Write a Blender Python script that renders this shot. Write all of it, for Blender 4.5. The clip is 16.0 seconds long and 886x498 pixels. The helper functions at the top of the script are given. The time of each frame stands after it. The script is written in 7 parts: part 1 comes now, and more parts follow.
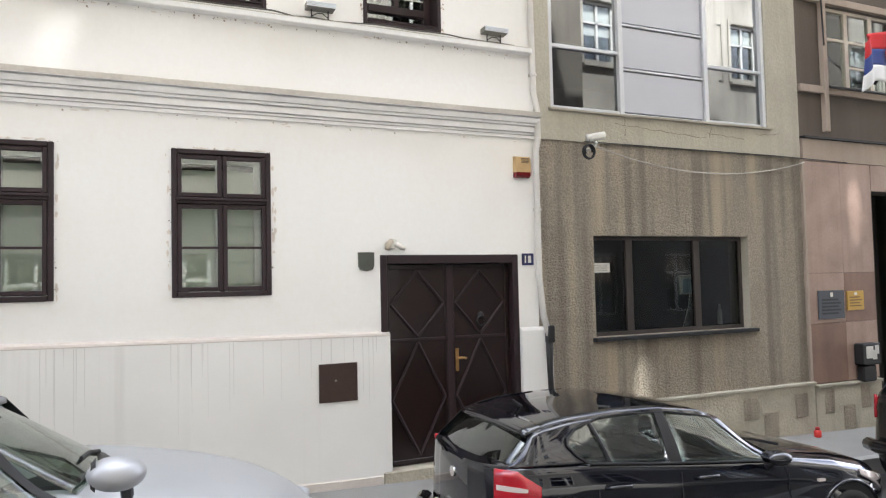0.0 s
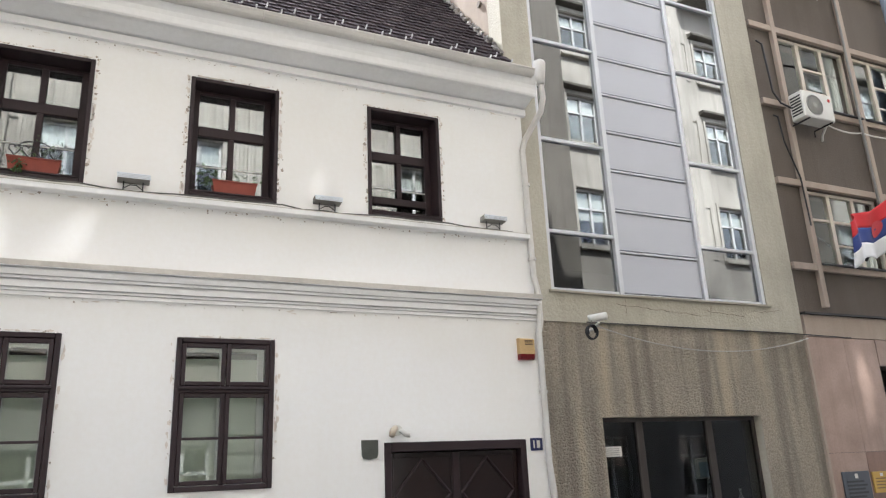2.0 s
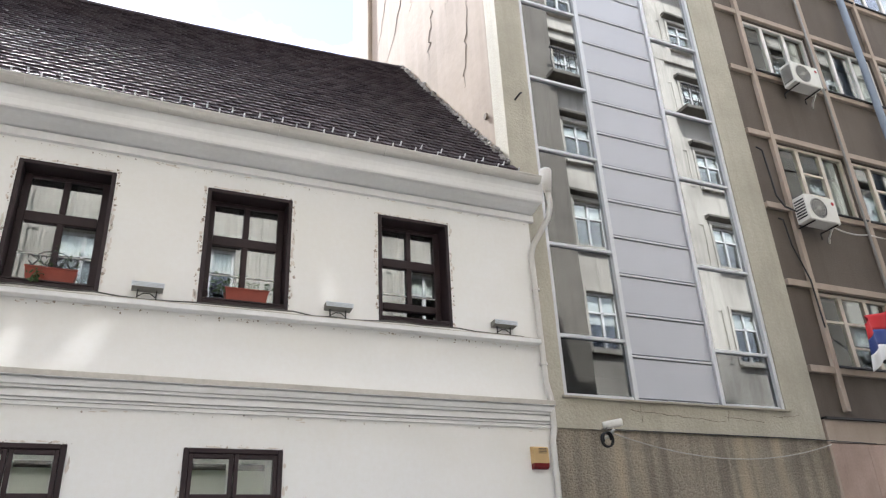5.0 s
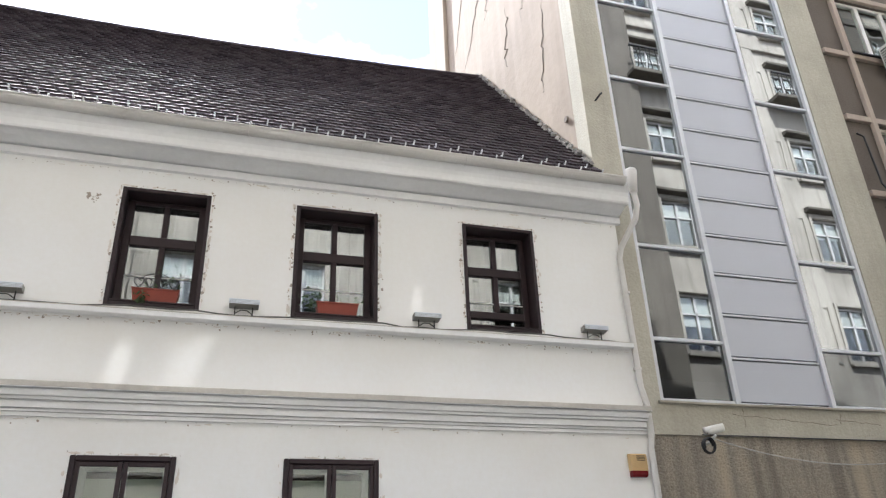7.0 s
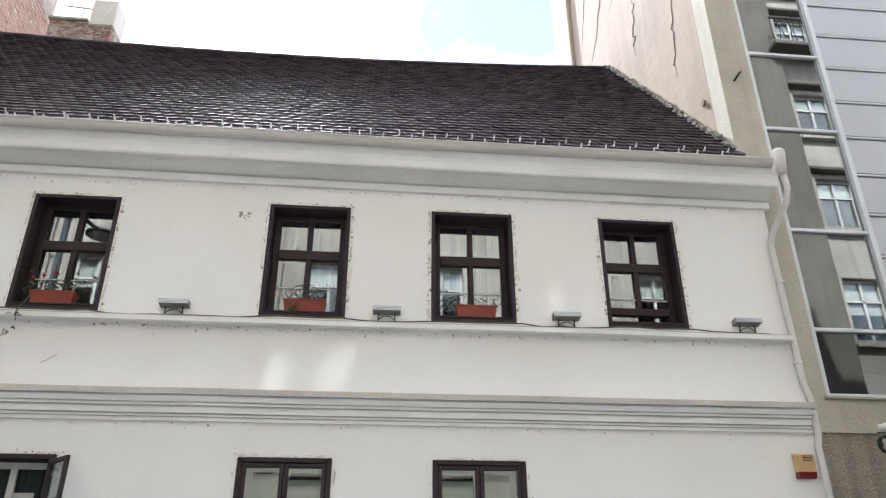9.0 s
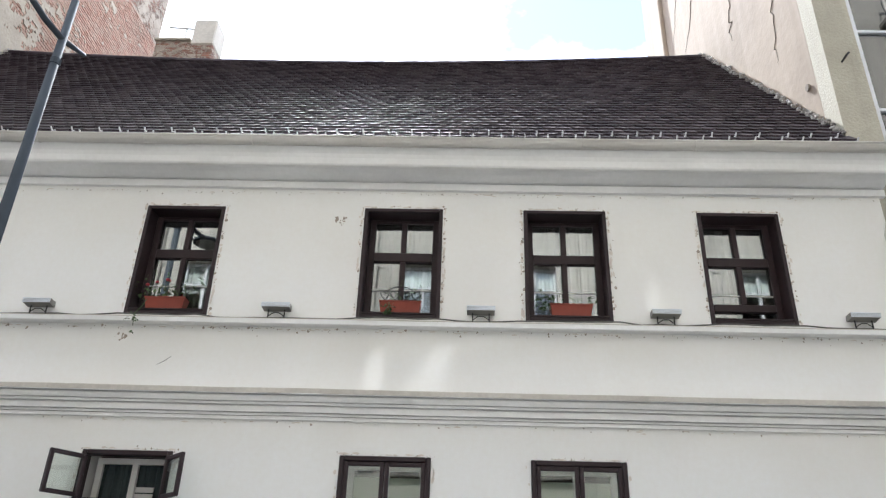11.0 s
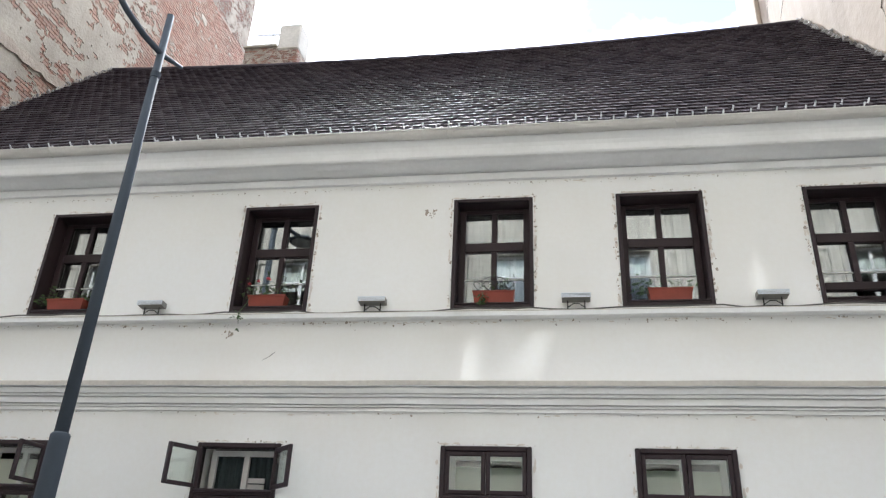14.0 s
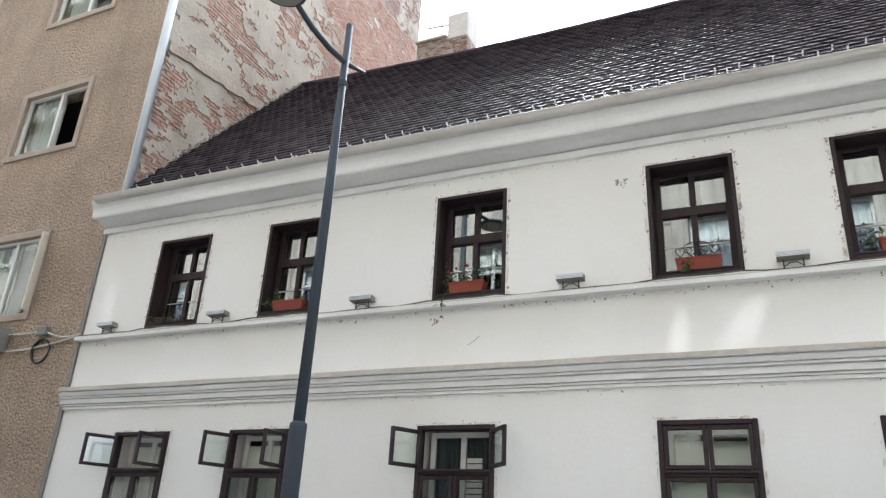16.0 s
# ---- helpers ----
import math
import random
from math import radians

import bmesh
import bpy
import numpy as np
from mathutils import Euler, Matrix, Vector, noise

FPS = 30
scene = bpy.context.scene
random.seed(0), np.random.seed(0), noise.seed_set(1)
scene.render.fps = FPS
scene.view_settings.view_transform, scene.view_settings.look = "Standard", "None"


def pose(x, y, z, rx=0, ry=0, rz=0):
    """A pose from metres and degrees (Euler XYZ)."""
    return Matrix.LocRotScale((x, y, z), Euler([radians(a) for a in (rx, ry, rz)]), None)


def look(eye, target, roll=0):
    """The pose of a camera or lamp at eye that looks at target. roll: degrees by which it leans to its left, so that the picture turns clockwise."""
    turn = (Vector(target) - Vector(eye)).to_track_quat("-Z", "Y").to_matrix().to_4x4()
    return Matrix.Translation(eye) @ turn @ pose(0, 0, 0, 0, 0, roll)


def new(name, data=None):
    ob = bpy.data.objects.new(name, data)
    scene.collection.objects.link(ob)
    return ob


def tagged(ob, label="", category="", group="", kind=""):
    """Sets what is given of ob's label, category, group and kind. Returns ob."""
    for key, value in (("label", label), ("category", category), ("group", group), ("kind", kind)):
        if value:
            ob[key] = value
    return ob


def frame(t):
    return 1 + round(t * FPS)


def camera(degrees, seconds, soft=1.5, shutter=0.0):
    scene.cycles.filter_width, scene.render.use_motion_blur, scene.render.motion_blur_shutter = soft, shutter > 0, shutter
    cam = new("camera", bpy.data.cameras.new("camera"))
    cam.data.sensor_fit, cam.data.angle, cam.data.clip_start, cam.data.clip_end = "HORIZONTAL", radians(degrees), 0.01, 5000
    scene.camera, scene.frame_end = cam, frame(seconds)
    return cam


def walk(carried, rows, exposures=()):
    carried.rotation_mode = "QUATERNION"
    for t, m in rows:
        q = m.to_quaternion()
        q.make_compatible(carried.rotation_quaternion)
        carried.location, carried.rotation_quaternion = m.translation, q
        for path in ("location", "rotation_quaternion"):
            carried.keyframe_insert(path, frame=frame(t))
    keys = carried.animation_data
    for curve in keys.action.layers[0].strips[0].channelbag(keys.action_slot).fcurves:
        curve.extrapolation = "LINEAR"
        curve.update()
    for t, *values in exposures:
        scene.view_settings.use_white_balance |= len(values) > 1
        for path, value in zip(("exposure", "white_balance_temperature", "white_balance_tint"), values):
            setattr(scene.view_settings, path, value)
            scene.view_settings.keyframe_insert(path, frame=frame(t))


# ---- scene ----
cam = camera(62.2, 16.0, soft=1.25)
PATH = [
    (0, (-0.626, -7.479, 2.163), (0.221, -5.67, 2.253), -1.3),
    (0.5, (-0.629, -7.491, 2.162), (0.206, -5.686, 2.375), -1.8),
    (1, (-0.637, -7.5, 2.164), (0.191, -5.712, 2.507), -2.2),
    (1.5, (-0.637, -7.506, 2.162), (0.185, -5.744, 2.631), -2.4),
    (2, (-0.64, -7.511, 2.161), (0.177, -5.779, 2.739), -2.5),
    (2.5, (-0.643, -7.516, 2.157), (0.169, -5.814, 2.826), -2.5),
    (3, (-0.641, -7.521, 2.158), (0.162, -5.843, 2.891), -2.6),
    (3.5, (-0.642, -7.521, 2.158), (0.153, -5.861, 2.941), -2.5),
    (5.8, (-0.658, -7.544, 2.153), (0.05, -5.881, 3.009), -2.8),
    (6, (-0.655, -7.538, 2.157), (0.032, -5.867, 3.016), -2.7),
    (6.5, (-0.657, -7.541, 2.159), (-0.035, -5.85, 3.026), -2.5),
    (7, (-0.652, -7.537, 2.156), (-0.111, -5.822, 3.03), -2.2),
    (7.5, (-0.649, -7.538, 2.156), (-0.197, -5.799, 3.034), -1.7),
    (8, (-0.648, -7.54, 2.157), (-0.29, -5.78, 3.037), -1.3),
    (8.5, (-0.648, -7.542, 2.156), (-0.382, -5.767, 3.037), -0.8),
    (9, (-0.647, -7.539, 2.157), (-0.467, -5.754, 3.04), -0.2),
    (9.5, (-0.651, -7.548, 2.151), (-0.548, -5.757, 3.035), 0.4),
    (10, (-0.653, -7.543, 2.152), (-0.617, -5.749, 3.035), 1.0),
    (10.2, (-0.649, -7.544, 2.147), (-0.638, -5.751, 3.031), 1.2),
    (12.5, (-0.691, -7.529, 2.146), (-0.846, -5.737, 3.02), 2.4),
    (13, (-0.697, -7.538, 2.152), (-0.877, -5.746, 3.021), 2.4),
    (13.5, (-0.683, -7.542, 2.166), (-0.914, -5.75, 3.025), 2.5),
    (14, (-0.696, -7.525, 2.146), (-1.003, -5.741, 2.997), 2.6),
    (14.5, (-0.719, -7.523, 2.147), (-1.135, -5.753, 2.98), 2.8),
    (15, (-0.741, -7.531, 2.15), (-1.285, -5.786, 2.962), 3.0),
    (15.5, (-0.752, -7.534, 2.158), (-1.43, -5.826, 2.948), 3.2),
    (16, (-0.773, -7.543, 2.167), (-1.566, -5.877, 2.939), 3.2),
]
EXPOSURES = [(0, 2.46, 6220, 9.8), (1.5, 2.30, 6150, 10), (3.5, 2.11, 6110, 10.4), (6.5, 2.02, 6060, 10), (9, 1.97, 6040, 8.7), (12.5, 2.03, 5930, 7.4), (16, 2.07, 5930, 7.2)]
walk(cam, [(t, look(eye, target, roll)) for t, eye, target, roll in PATH], EXPOSURES)

# ---- world, sun ----
SUN_EL, SUN_AZ = 51.5, -13.0  # the sun stands high behind the old house
world = bpy.data.worlds.new("sky")
scene.world = world
world.use_nodes = True
wn, wl = world.node_tree.nodes, world.node_tree.links
wn.clear()
w_out, w_bg, w_sky = wn.new("ShaderNodeOutputWorld"), wn.new("ShaderNodeBackground"), wn.new("ShaderNodeTexSky")
w_sky.sky_type, w_sky.sun_disc = "NISHITA", False
w_sky.sun_elevation, w_sky.sun_rotation = radians(SUN_EL), radians(SUN_AZ)
w_sky.air_density, w_sky.dust_density, w_sky.ozone_density = 1.0, 0.05, 1.5
w_co, w_map, w_noise, w_ramp, w_mix = (wn.new("ShaderNodeTexCoord"), wn.new("ShaderNodeMapping"), wn.new("ShaderNodeTexNoise"),
                                       wn.new("ShaderNodeValToRGB"), wn.new("ShaderNodeMix"))
w_mix.data_type = "RGBA"
w_map.inputs["Scale"].default_value = (1.0, 1.0, 1.6)
w_map.inputs["Location"].default_value = (1.7, 0.6, 0.4)
w_noise.inputs["Scale"].default_value, w_noise.inputs["Detail"].default_value, w_noise.inputs["Roughness"].default_value = 2.2, 8, 0.55
w_ramp.color_ramp.elements[0].position, w_ramp.color_ramp.elements[1].position = 0.41, 0.66
w_ramp.color_ramp.elements[0].color = (0.04, 0.04, 0.04, 1)
w_mix.inputs["B"].default_value = (12.6, 12.8, 13.1, 1)
wl.new(w_co.outputs["Generated"], w_map.inputs["Vector"])
wl.new(w_map.outputs["Vector"], w_noise.inputs["Vector"])
wl.new(w_noise.outputs["Fac"], w_ramp.inputs["Fac"])
wl.new(w_ramp.outputs["Color"], w_mix.inputs["Factor"])
w_dim = wn.new("ShaderNodeMix")
w_dim.data_type, w_dim.blend_type = "RGBA", "MULTIPLY"
w_dim.inputs["Factor"].default_value = 1.0
w_dim.inputs["B"].default_value = (0.64, 0.475, 0.53, 1)  # thin haze over the blue
wl.new(w_sky.outputs["Color"], w_dim.inputs["A"])
wl.new(w_dim.outputs["Result"], w_mix.inputs["A"])
wl.new(w_mix.outputs["Result"], w_bg.inputs["Color"])
w_bg.inputs["Strength"].default_value = 0.15
wl.new(w_bg.outputs["Background"], w_out.inputs["Surface"])

sun_data = bpy.data.lights.new("sun", "SUN")
sun_data.energy, sun_data.angle, sun_data.color = 4.0, radians(0.6), (1.0, 0.965, 0.92)
sun = new("sun", sun_data)
_az, _el = radians(SUN_AZ), radians(SUN_EL)
_from = Vector((math.sin(_az) * math.cos(_el), math.cos(_az) * math.cos(_el), math.sin(_el)))
sun.matrix_world = look(_from * 60, (0, 0, 0))


# added spot lamps in place of sunlight thrown back by the upper panes across the street: small slanting patches on the
# fronts
def glint_spot(x, z, wide, tall, turn, power):
    d = bpy.data.lights.new("pane_glint_stand_in", "SPOT")
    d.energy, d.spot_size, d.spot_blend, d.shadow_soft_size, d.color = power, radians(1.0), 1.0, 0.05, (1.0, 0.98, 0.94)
    g = new("pane_glint_stand_in", d)
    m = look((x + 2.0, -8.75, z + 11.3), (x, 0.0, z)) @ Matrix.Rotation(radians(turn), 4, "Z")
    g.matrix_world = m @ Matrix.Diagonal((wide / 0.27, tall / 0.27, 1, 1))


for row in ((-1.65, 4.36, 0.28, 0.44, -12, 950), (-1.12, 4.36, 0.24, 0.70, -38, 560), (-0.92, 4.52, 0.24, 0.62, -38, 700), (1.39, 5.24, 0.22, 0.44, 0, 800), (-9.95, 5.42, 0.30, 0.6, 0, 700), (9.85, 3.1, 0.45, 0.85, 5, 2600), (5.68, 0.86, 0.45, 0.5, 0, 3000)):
    glint_spot(*row)


# ---- materials ----
def tree(name):
    m = bpy.data.materials.new(name)
    m.use_nodes = True
    n = m.node_tree.nodes
    return m, n, m.node_tree.links, n["Principled BSDF"]


def coords(n, l, scale=(1, 1, 1)):
    co, mp = n.new("ShaderNodeTexCoord"), n.new("ShaderNodeMapping")
    mp.inputs["Scale"].default_value = scale
    l.new(co.outputs["Object"], mp.inputs["Vector"])
    return mp.outputs["Vector"]


def fac_noise(n, l, vec, scale, lo=0.35, hi=0.65, detail=6.0, rough=0.55):
    t, r = n.new("ShaderNodeTexNoise"), n.new("ShaderNodeMapRange")
    t.inputs["Scale"].default_value, t.inputs["Detail"].default_value, t.inputs["Roughness"].default_value = scale, detail, rough
    l.new(vec, t.inputs["Vector"])
    l.new(t.outputs["Fac"], r.inputs["Value"])
    r.inputs["From Min"].default_value, r.inputs["From Max"].default_value = lo, hi
    return r.outputs["Result"]


def mixed(n, l, fac, a, b):
    m = n.new("ShaderNodeMix")
    m.data_type = "RGBA"
    for key, v in (("Factor", fac), ("A", a), ("B", b)):
        if isinstance(v, bpy.types.NodeSocket):
            l.new(v, m.inputs[key])
        else:
            m.inputs[key].default_value = v if key == "Factor" else (*v, 1)
    return m.outputs["Result"]


def maths(n, l, op, a, b):
    m = n.new("ShaderNodeMath")
    m.operation = op
    m.use_clamp = True
    for k, v in enumerate((a, b)):
        if isinstance(v, bpy.types.NodeSocket):
            l.new(v, m.inputs[k])
        else:
            m.inputs[k].default_value = v
    return m.outputs["Value"]


def bumped(n, l, p, height, strength, distance=0.01):
    b = n.new("ShaderNodeBump")
    b.inputs["Strength"].default_value, b.inputs["Distance"].default_value = strength, distance
    l.new(height, b.inputs["Height"])
    l.new(b.outputs["Normal"], p.inputs["Normal"])


def surface(name, base, dirt, rough=0.85, grain=40.0, stain=0.7, amount=0.5, bump=0.3, dist=0.006, metal=0.0, streak=0.0, streak_colour=None, gloss_coat=0.0, fine_amount=0.18, streak2=None):
    """A worn surface: base colour, blotches of a second colour, fine grain, relief, and streaks that run down it."""
    m, n, l, p = tree(name)
    vec = coords(n, l)
    blot = fac_noise(n, l, vec, stain, 0.42, 0.72)
    fine = fac_noise(n, l, vec, grain, 0.3, 0.7, 3.0)
    col = mixed(n, l, maths(n, l, "MULTIPLY", blot, amount), base, dirt)
    col = mixed(n, l, maths(n, l, "MULTIPLY", fine, fine_amount), col, dirt)
    if streak:
        sv = coords(n, l, (5.0, 5.0, 0.22))
        run = fac_noise(n, l, sv, 1.0, 0.48, 0.66, 4.0)
        col = mixed(n, l, maths(n, l, "MULTIPLY", run, streak), col, streak_colour or dirt)
    if streak2:
        pale = fac_noise(n, l, coords(n, l, (2.2, 2.2, 0.12)), 1.0, 0.56, 0.68, 3.0)
        col = mixed(n, l, maths(n, l, "MULTIPLY", pale, 0.75), col, streak2)
    l.new(col, p.inputs["Base Color"])
    if rough < 0.6 and not metal:
        p.inputs["Specular IOR Level"].default_value = 0.3
    p.inputs["Roughness"].default_value, p.inputs["Metallic"].default_value = rough, metal
    p.inputs["Coat Weight"].default_value = gloss_coat
    if bump:
        bumped(n, l, p, fine, bump, dist)
    return m


WHITE = surface("white_plaster", (0.825, 0.82, 0.80), (0.72, 0.68, 0.605), 0.9, 18, 0.5, 0.4, 0.15, 0.0015, streak=0.03)
CORNICE = surface("white_cornice", (0.81, 0.805, 0.79), (0.56, 0.55, 0.52), 0.9, 18, 0.9, 0.3, 0.2, 0.002, streak=0.05)
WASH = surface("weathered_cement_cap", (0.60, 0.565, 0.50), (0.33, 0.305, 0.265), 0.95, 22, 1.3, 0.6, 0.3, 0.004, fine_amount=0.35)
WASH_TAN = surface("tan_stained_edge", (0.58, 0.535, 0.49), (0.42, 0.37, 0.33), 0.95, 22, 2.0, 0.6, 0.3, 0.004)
RUNS = surface("dark_rain_runs", (0.60, 0.59, 0.57), (0.46, 0.45, 0.43), 0.95, 30, 2.0, 0.6, 0.0)


def plinth_material():
    """White paint with thin dark runs that start at the top edge and fade on the way down."""
    m, n, l, p = tree("white_plinth")
    vec = coords(n, l)
    blot = fac_noise(n, l, vec, 0.8, 0.4, 0.75)
    col = mixed(n, l, maths(n, l, "MULTIPLY", blot, 0.25), (0.78, 0.775, 0.75), (0.58, 0.56, 0.52))
    thin = fac_noise(n, l, coords(n, l, (7, 0.1, 0.2)), 1.0, 0.55, 0.75, 3.0)
    where = fac_noise(n, l, coords(n, l, (1.3, 0.1, 0.4)), 1.0, 0.45, 0.6, 2.0)
    runs = maths(n, l, "MULTIPLY", thin, where)
    col = mixed(n, l, maths(n, l, "MULTIPLY", runs, 0.3), col, (0.5, 0.485, 0.46))
    fine = fac_noise(n, l, vec, 30, 0.3, 0.7, 3.0)
    l.new(col, p.inputs["Base Color"])
    p.inputs["Roughness"].default_value = 0.85
    bumped(n, l, p, fine, 0.15, 0.0015)
    return m


PLINTH = plinth_material()
ROUGHCAST = surface("grey_roughcast", (0.60, 0.525, 0.405), (0.20, 0.17, 0.13), 0.95, 46, 0.7, 0.4, 1.0, 0.045, streak=0.55, streak_colour=(0.19, 0.165, 0.135), fine_amount=0.55, streak2=(0.66, 0.56, 0.40))
CONCRETE = surface("stained_concrete", (0.46, 0.432, 0.35), (0.30, 0.275, 0.215), 0.92, 30, 1.1, 0.6, 0.5, 0.008, streak=0.35, fine_amount=0.35)
STONE_BASE = surface("base_stone", (0.46, 0.425, 0.34), (0.25, 0.225, 0.175), 0.92, 26, 1.5, 0.6, 0.6, 0.012, streak=0.25)
CREAM = surface("cream_firewall_plaster", (0.325, 0.26, 0.198), (0.20, 0.155, 0.115), 0.95, 7.0, 0.5, 0.6, 0.13, 0.02, fine_amount=0.2, streak=0.25, streak_colour=(0.40, 0.325, 0.26))
PINK_STONE = surface("pink_stone_cladding", (0.40, 0.285, 0.23), (0.21, 0.145, 0.115), 0.42, 34, 1.6, 0.75, 0.05, 0.003, streak=0.35, fine_amount=0.3)
PINK_DARK = surface("dark_pink_stone_cladding", (0.25, 0.155, 0.115), (0.14, 0.09, 0.07), 0.42, 34, 1.6, 0.7, 0.05, 0.003, streak=0.3, fine_amount=0.3)
BROWN_PANEL = surface("brown_rendered_panel", (0.122, 0.10, 0.081), (0.075, 0.06, 0.047), 0.9, 45, 0.9, 0.5, 0.4, 0.008, streak=0.25)
BEIGE_RIB = surface("beige_rib", (0.39, 0.32, 0.26), (0.23, 0.185, 0.145), 0.9, 30, 1.0, 0.5, 0.3, 0.006, streak=0.2)
BROWN_STUCCO = surface("brown_spatter_stucco", (0.62, 0.485, 0.36), (0.25, 0.185, 0.13), 0.95, 21, 0.9, 0.45, 1.0, 0.06, streak=0.15, fine_amount=0.75)
DARK_WOOD = surface("dark_stained_wood", (0.030, 0.0175, 0.0195), (0.015, 0.010, 0.012), 0.5, 60, 3.0, 0.6, 0.2, 0.002)
DOOR_WOOD = surface("dark_door_boards", (0.020, 0.011, 0.010), (0.010, 0.007, 0.008), 0.3, 60, 3.0, 0.6, 0.2, 0.002, gloss_coat=0.35)
ZINC = surface("galvanised_metal", (0.72, 0.76, 0.80), (0.56, 0.60, 0.64), 0.5, 20, 2.0, 0.4, 0.05, 0.002, metal=0.7)
GUTTER_PAINT = surface("white_gutter_paint", (0.62, 0.60, 0.56), (0.42, 0.40, 0.36), 0.55, 30, 1.4, 0.4, 0.1, 0.003)
ALU = surface("brushed_aluminium", (0.60, 0.61, 0.62), (0.48, 0.49, 0.50), 0.5, 60, 2.0, 0.3, 0.05, 0.001, metal=0.5)
GREY_PANEL = surface("grey_panel", (0.47, 0.48, 0.515), (0.41, 0.42, 0.45), 0.4, 80, 0.8, 0.4, 0.03, 0.001, metal=0.3)
ASPHALT = surface("asphalt", (0.055, 0.054, 0.052), (0.035, 0.034, 0.033), 0.9, 80, 0.6, 0.5, 0.6, 0.006)
PAVING = surface("paving_concrete", (0.24, 0.235, 0.225), (0.18, 0.175, 0.165), 0.9, 50, 1.2, 0.5, 0.4, 0.006)
KERB = surface("kerb_stone", (0.36, 0.35, 0.33), (0.24, 0.23, 0.21), 0.9, 40, 1.5, 0.5, 0.4, 0.005)
POLE_PAINT = surface("blue_grey_pole_paint", (0.045, 0.057, 0.072), (0.03, 0.038, 0.048), 0.85, 50, 2.0, 0.4, 0.05, 0.001)
OPPOSITE = surface("opposite_render", (0.47, 0.44, 0.385), (0.19, 0.175, 0.15), 0.92, 14, 0.45, 0.85, 0.4, 0.01, streak=0.45, fine_amount=0.35)
OPPOSITE_LOW = surface("opposite_ground_floor_render", (0.17, 0.163, 0.15), (0.10, 0.096, 0.09), 0.92, 20, 0.7, 0.5, 0.4, 0.01)
WHITE_PAINT = surface("white_joinery_paint", (0.72, 0.71, 0.68), (0.52, 0.50, 0.46), 0.5, 40, 3.0, 0.4, 0.1, 0.002)
BEIGE_PAINT = surface("beige_joinery_paint", (0.60, 0.55, 0.46), (0.42, 0.36, 0.28), 0.6, 40, 3.0, 0.4, 0.1, 0.002)
# near-black, so the gloom of unlit rooms is in the colour itself
ROOM_SHADE = surface("room_shade_colour", (0.06, 0.056, 0.05), (0.03, 0.03, 0.03), 0.95, 10, 1.0, 0.4, 0.0)
BLIND = surface("pale_roller_blind", (0.62, 0.64, 0.54), (0.5, 0.52, 0.43), 0.9, 60, 2.0, 0.3, 0.05, 0.001)
CURTAIN = surface("net_curtain", (0.16, 0.16, 0.155), (0.10, 0.10, 0.10), 0.9, 40, 3.0, 0.5, 0.1, 0.002, streak=0.1)
PALE_CURTAIN = surface("pale_curtain", (0.58, 0.575, 0.55), (0.42, 0.415, 0.40), 0.9, 40, 3.0, 0.5, 0.1, 0.002, streak=0.1)
OPPOSITE_JOINERY = surface("greyed_joinery_paint", (0.50, 0.50, 0.49), (0.34, 0.335, 0.32), 0.6, 40, 3.0, 0.4, 0.1, 0.002)
TERRACOTTA = surface("terracotta_plastic", (0.25, 0.055, 0.035), (0.16, 0.038, 0.026), 0.55, 50, 6.0, 0.5, 0.08, 0.001)
BLACK_PLASTIC = surface("black_plastic", (0.018, 0.018, 0.019), (0.03, 0.03, 0.03), 0.5, 60, 5.0, 0.3, 0.05, 0.001)
GREY_METAL = surface("grey_lamp_metal", (0.24, 0.23, 0.21), (0.15, 0.145, 0.13), 0.65, 40, 6.0, 0.5, 0.05, 0.001)
BRASS = surface("worn_brass", (0.50, 0.30, 0.12), (0.30, 0.17, 0.07), 0.35, 60, 8.0, 0.4, 0.05, 0.001, metal=0.9)
IRON = surface("wrought_iron", (0.02, 0.02, 0.021), (0.035, 0.03, 0.028), 0.5, 60, 6.0, 0.4, 0.1, 0.001, metal=0.4)
LEAF = surface("leaf_green", (0.055, 0.095, 0.028), (0.03, 0.05, 0.018), 0.6, 40, 9.0, 0.6, 0.1, 0.001)
OFF_WHITE = surface("off_white_plastic", (0.66, 0.65, 0.60), (0.52, 0.50, 0.45), 0.5, 50, 5.0, 0.4, 0.05, 0.001)
RUST = surface("rusty_meter_door", (0.035, 0.018, 0.013), (0.06, 0.03, 0.02), 0.6, 50, 6.0, 0.5, 0.2, 0.002)


def plain(name, colour, rough=0.5, metal=0.0, coat=0.0):
    m, n, l, p = tree(name)
    p.inputs["Base Color"].default_value = (*colour, 1)
    p.inputs["Roughness"].default_value, p.inputs["Metallic"].default_value, p.inputs["Coat Weight"].default_value = rough, metal, coat
    return m


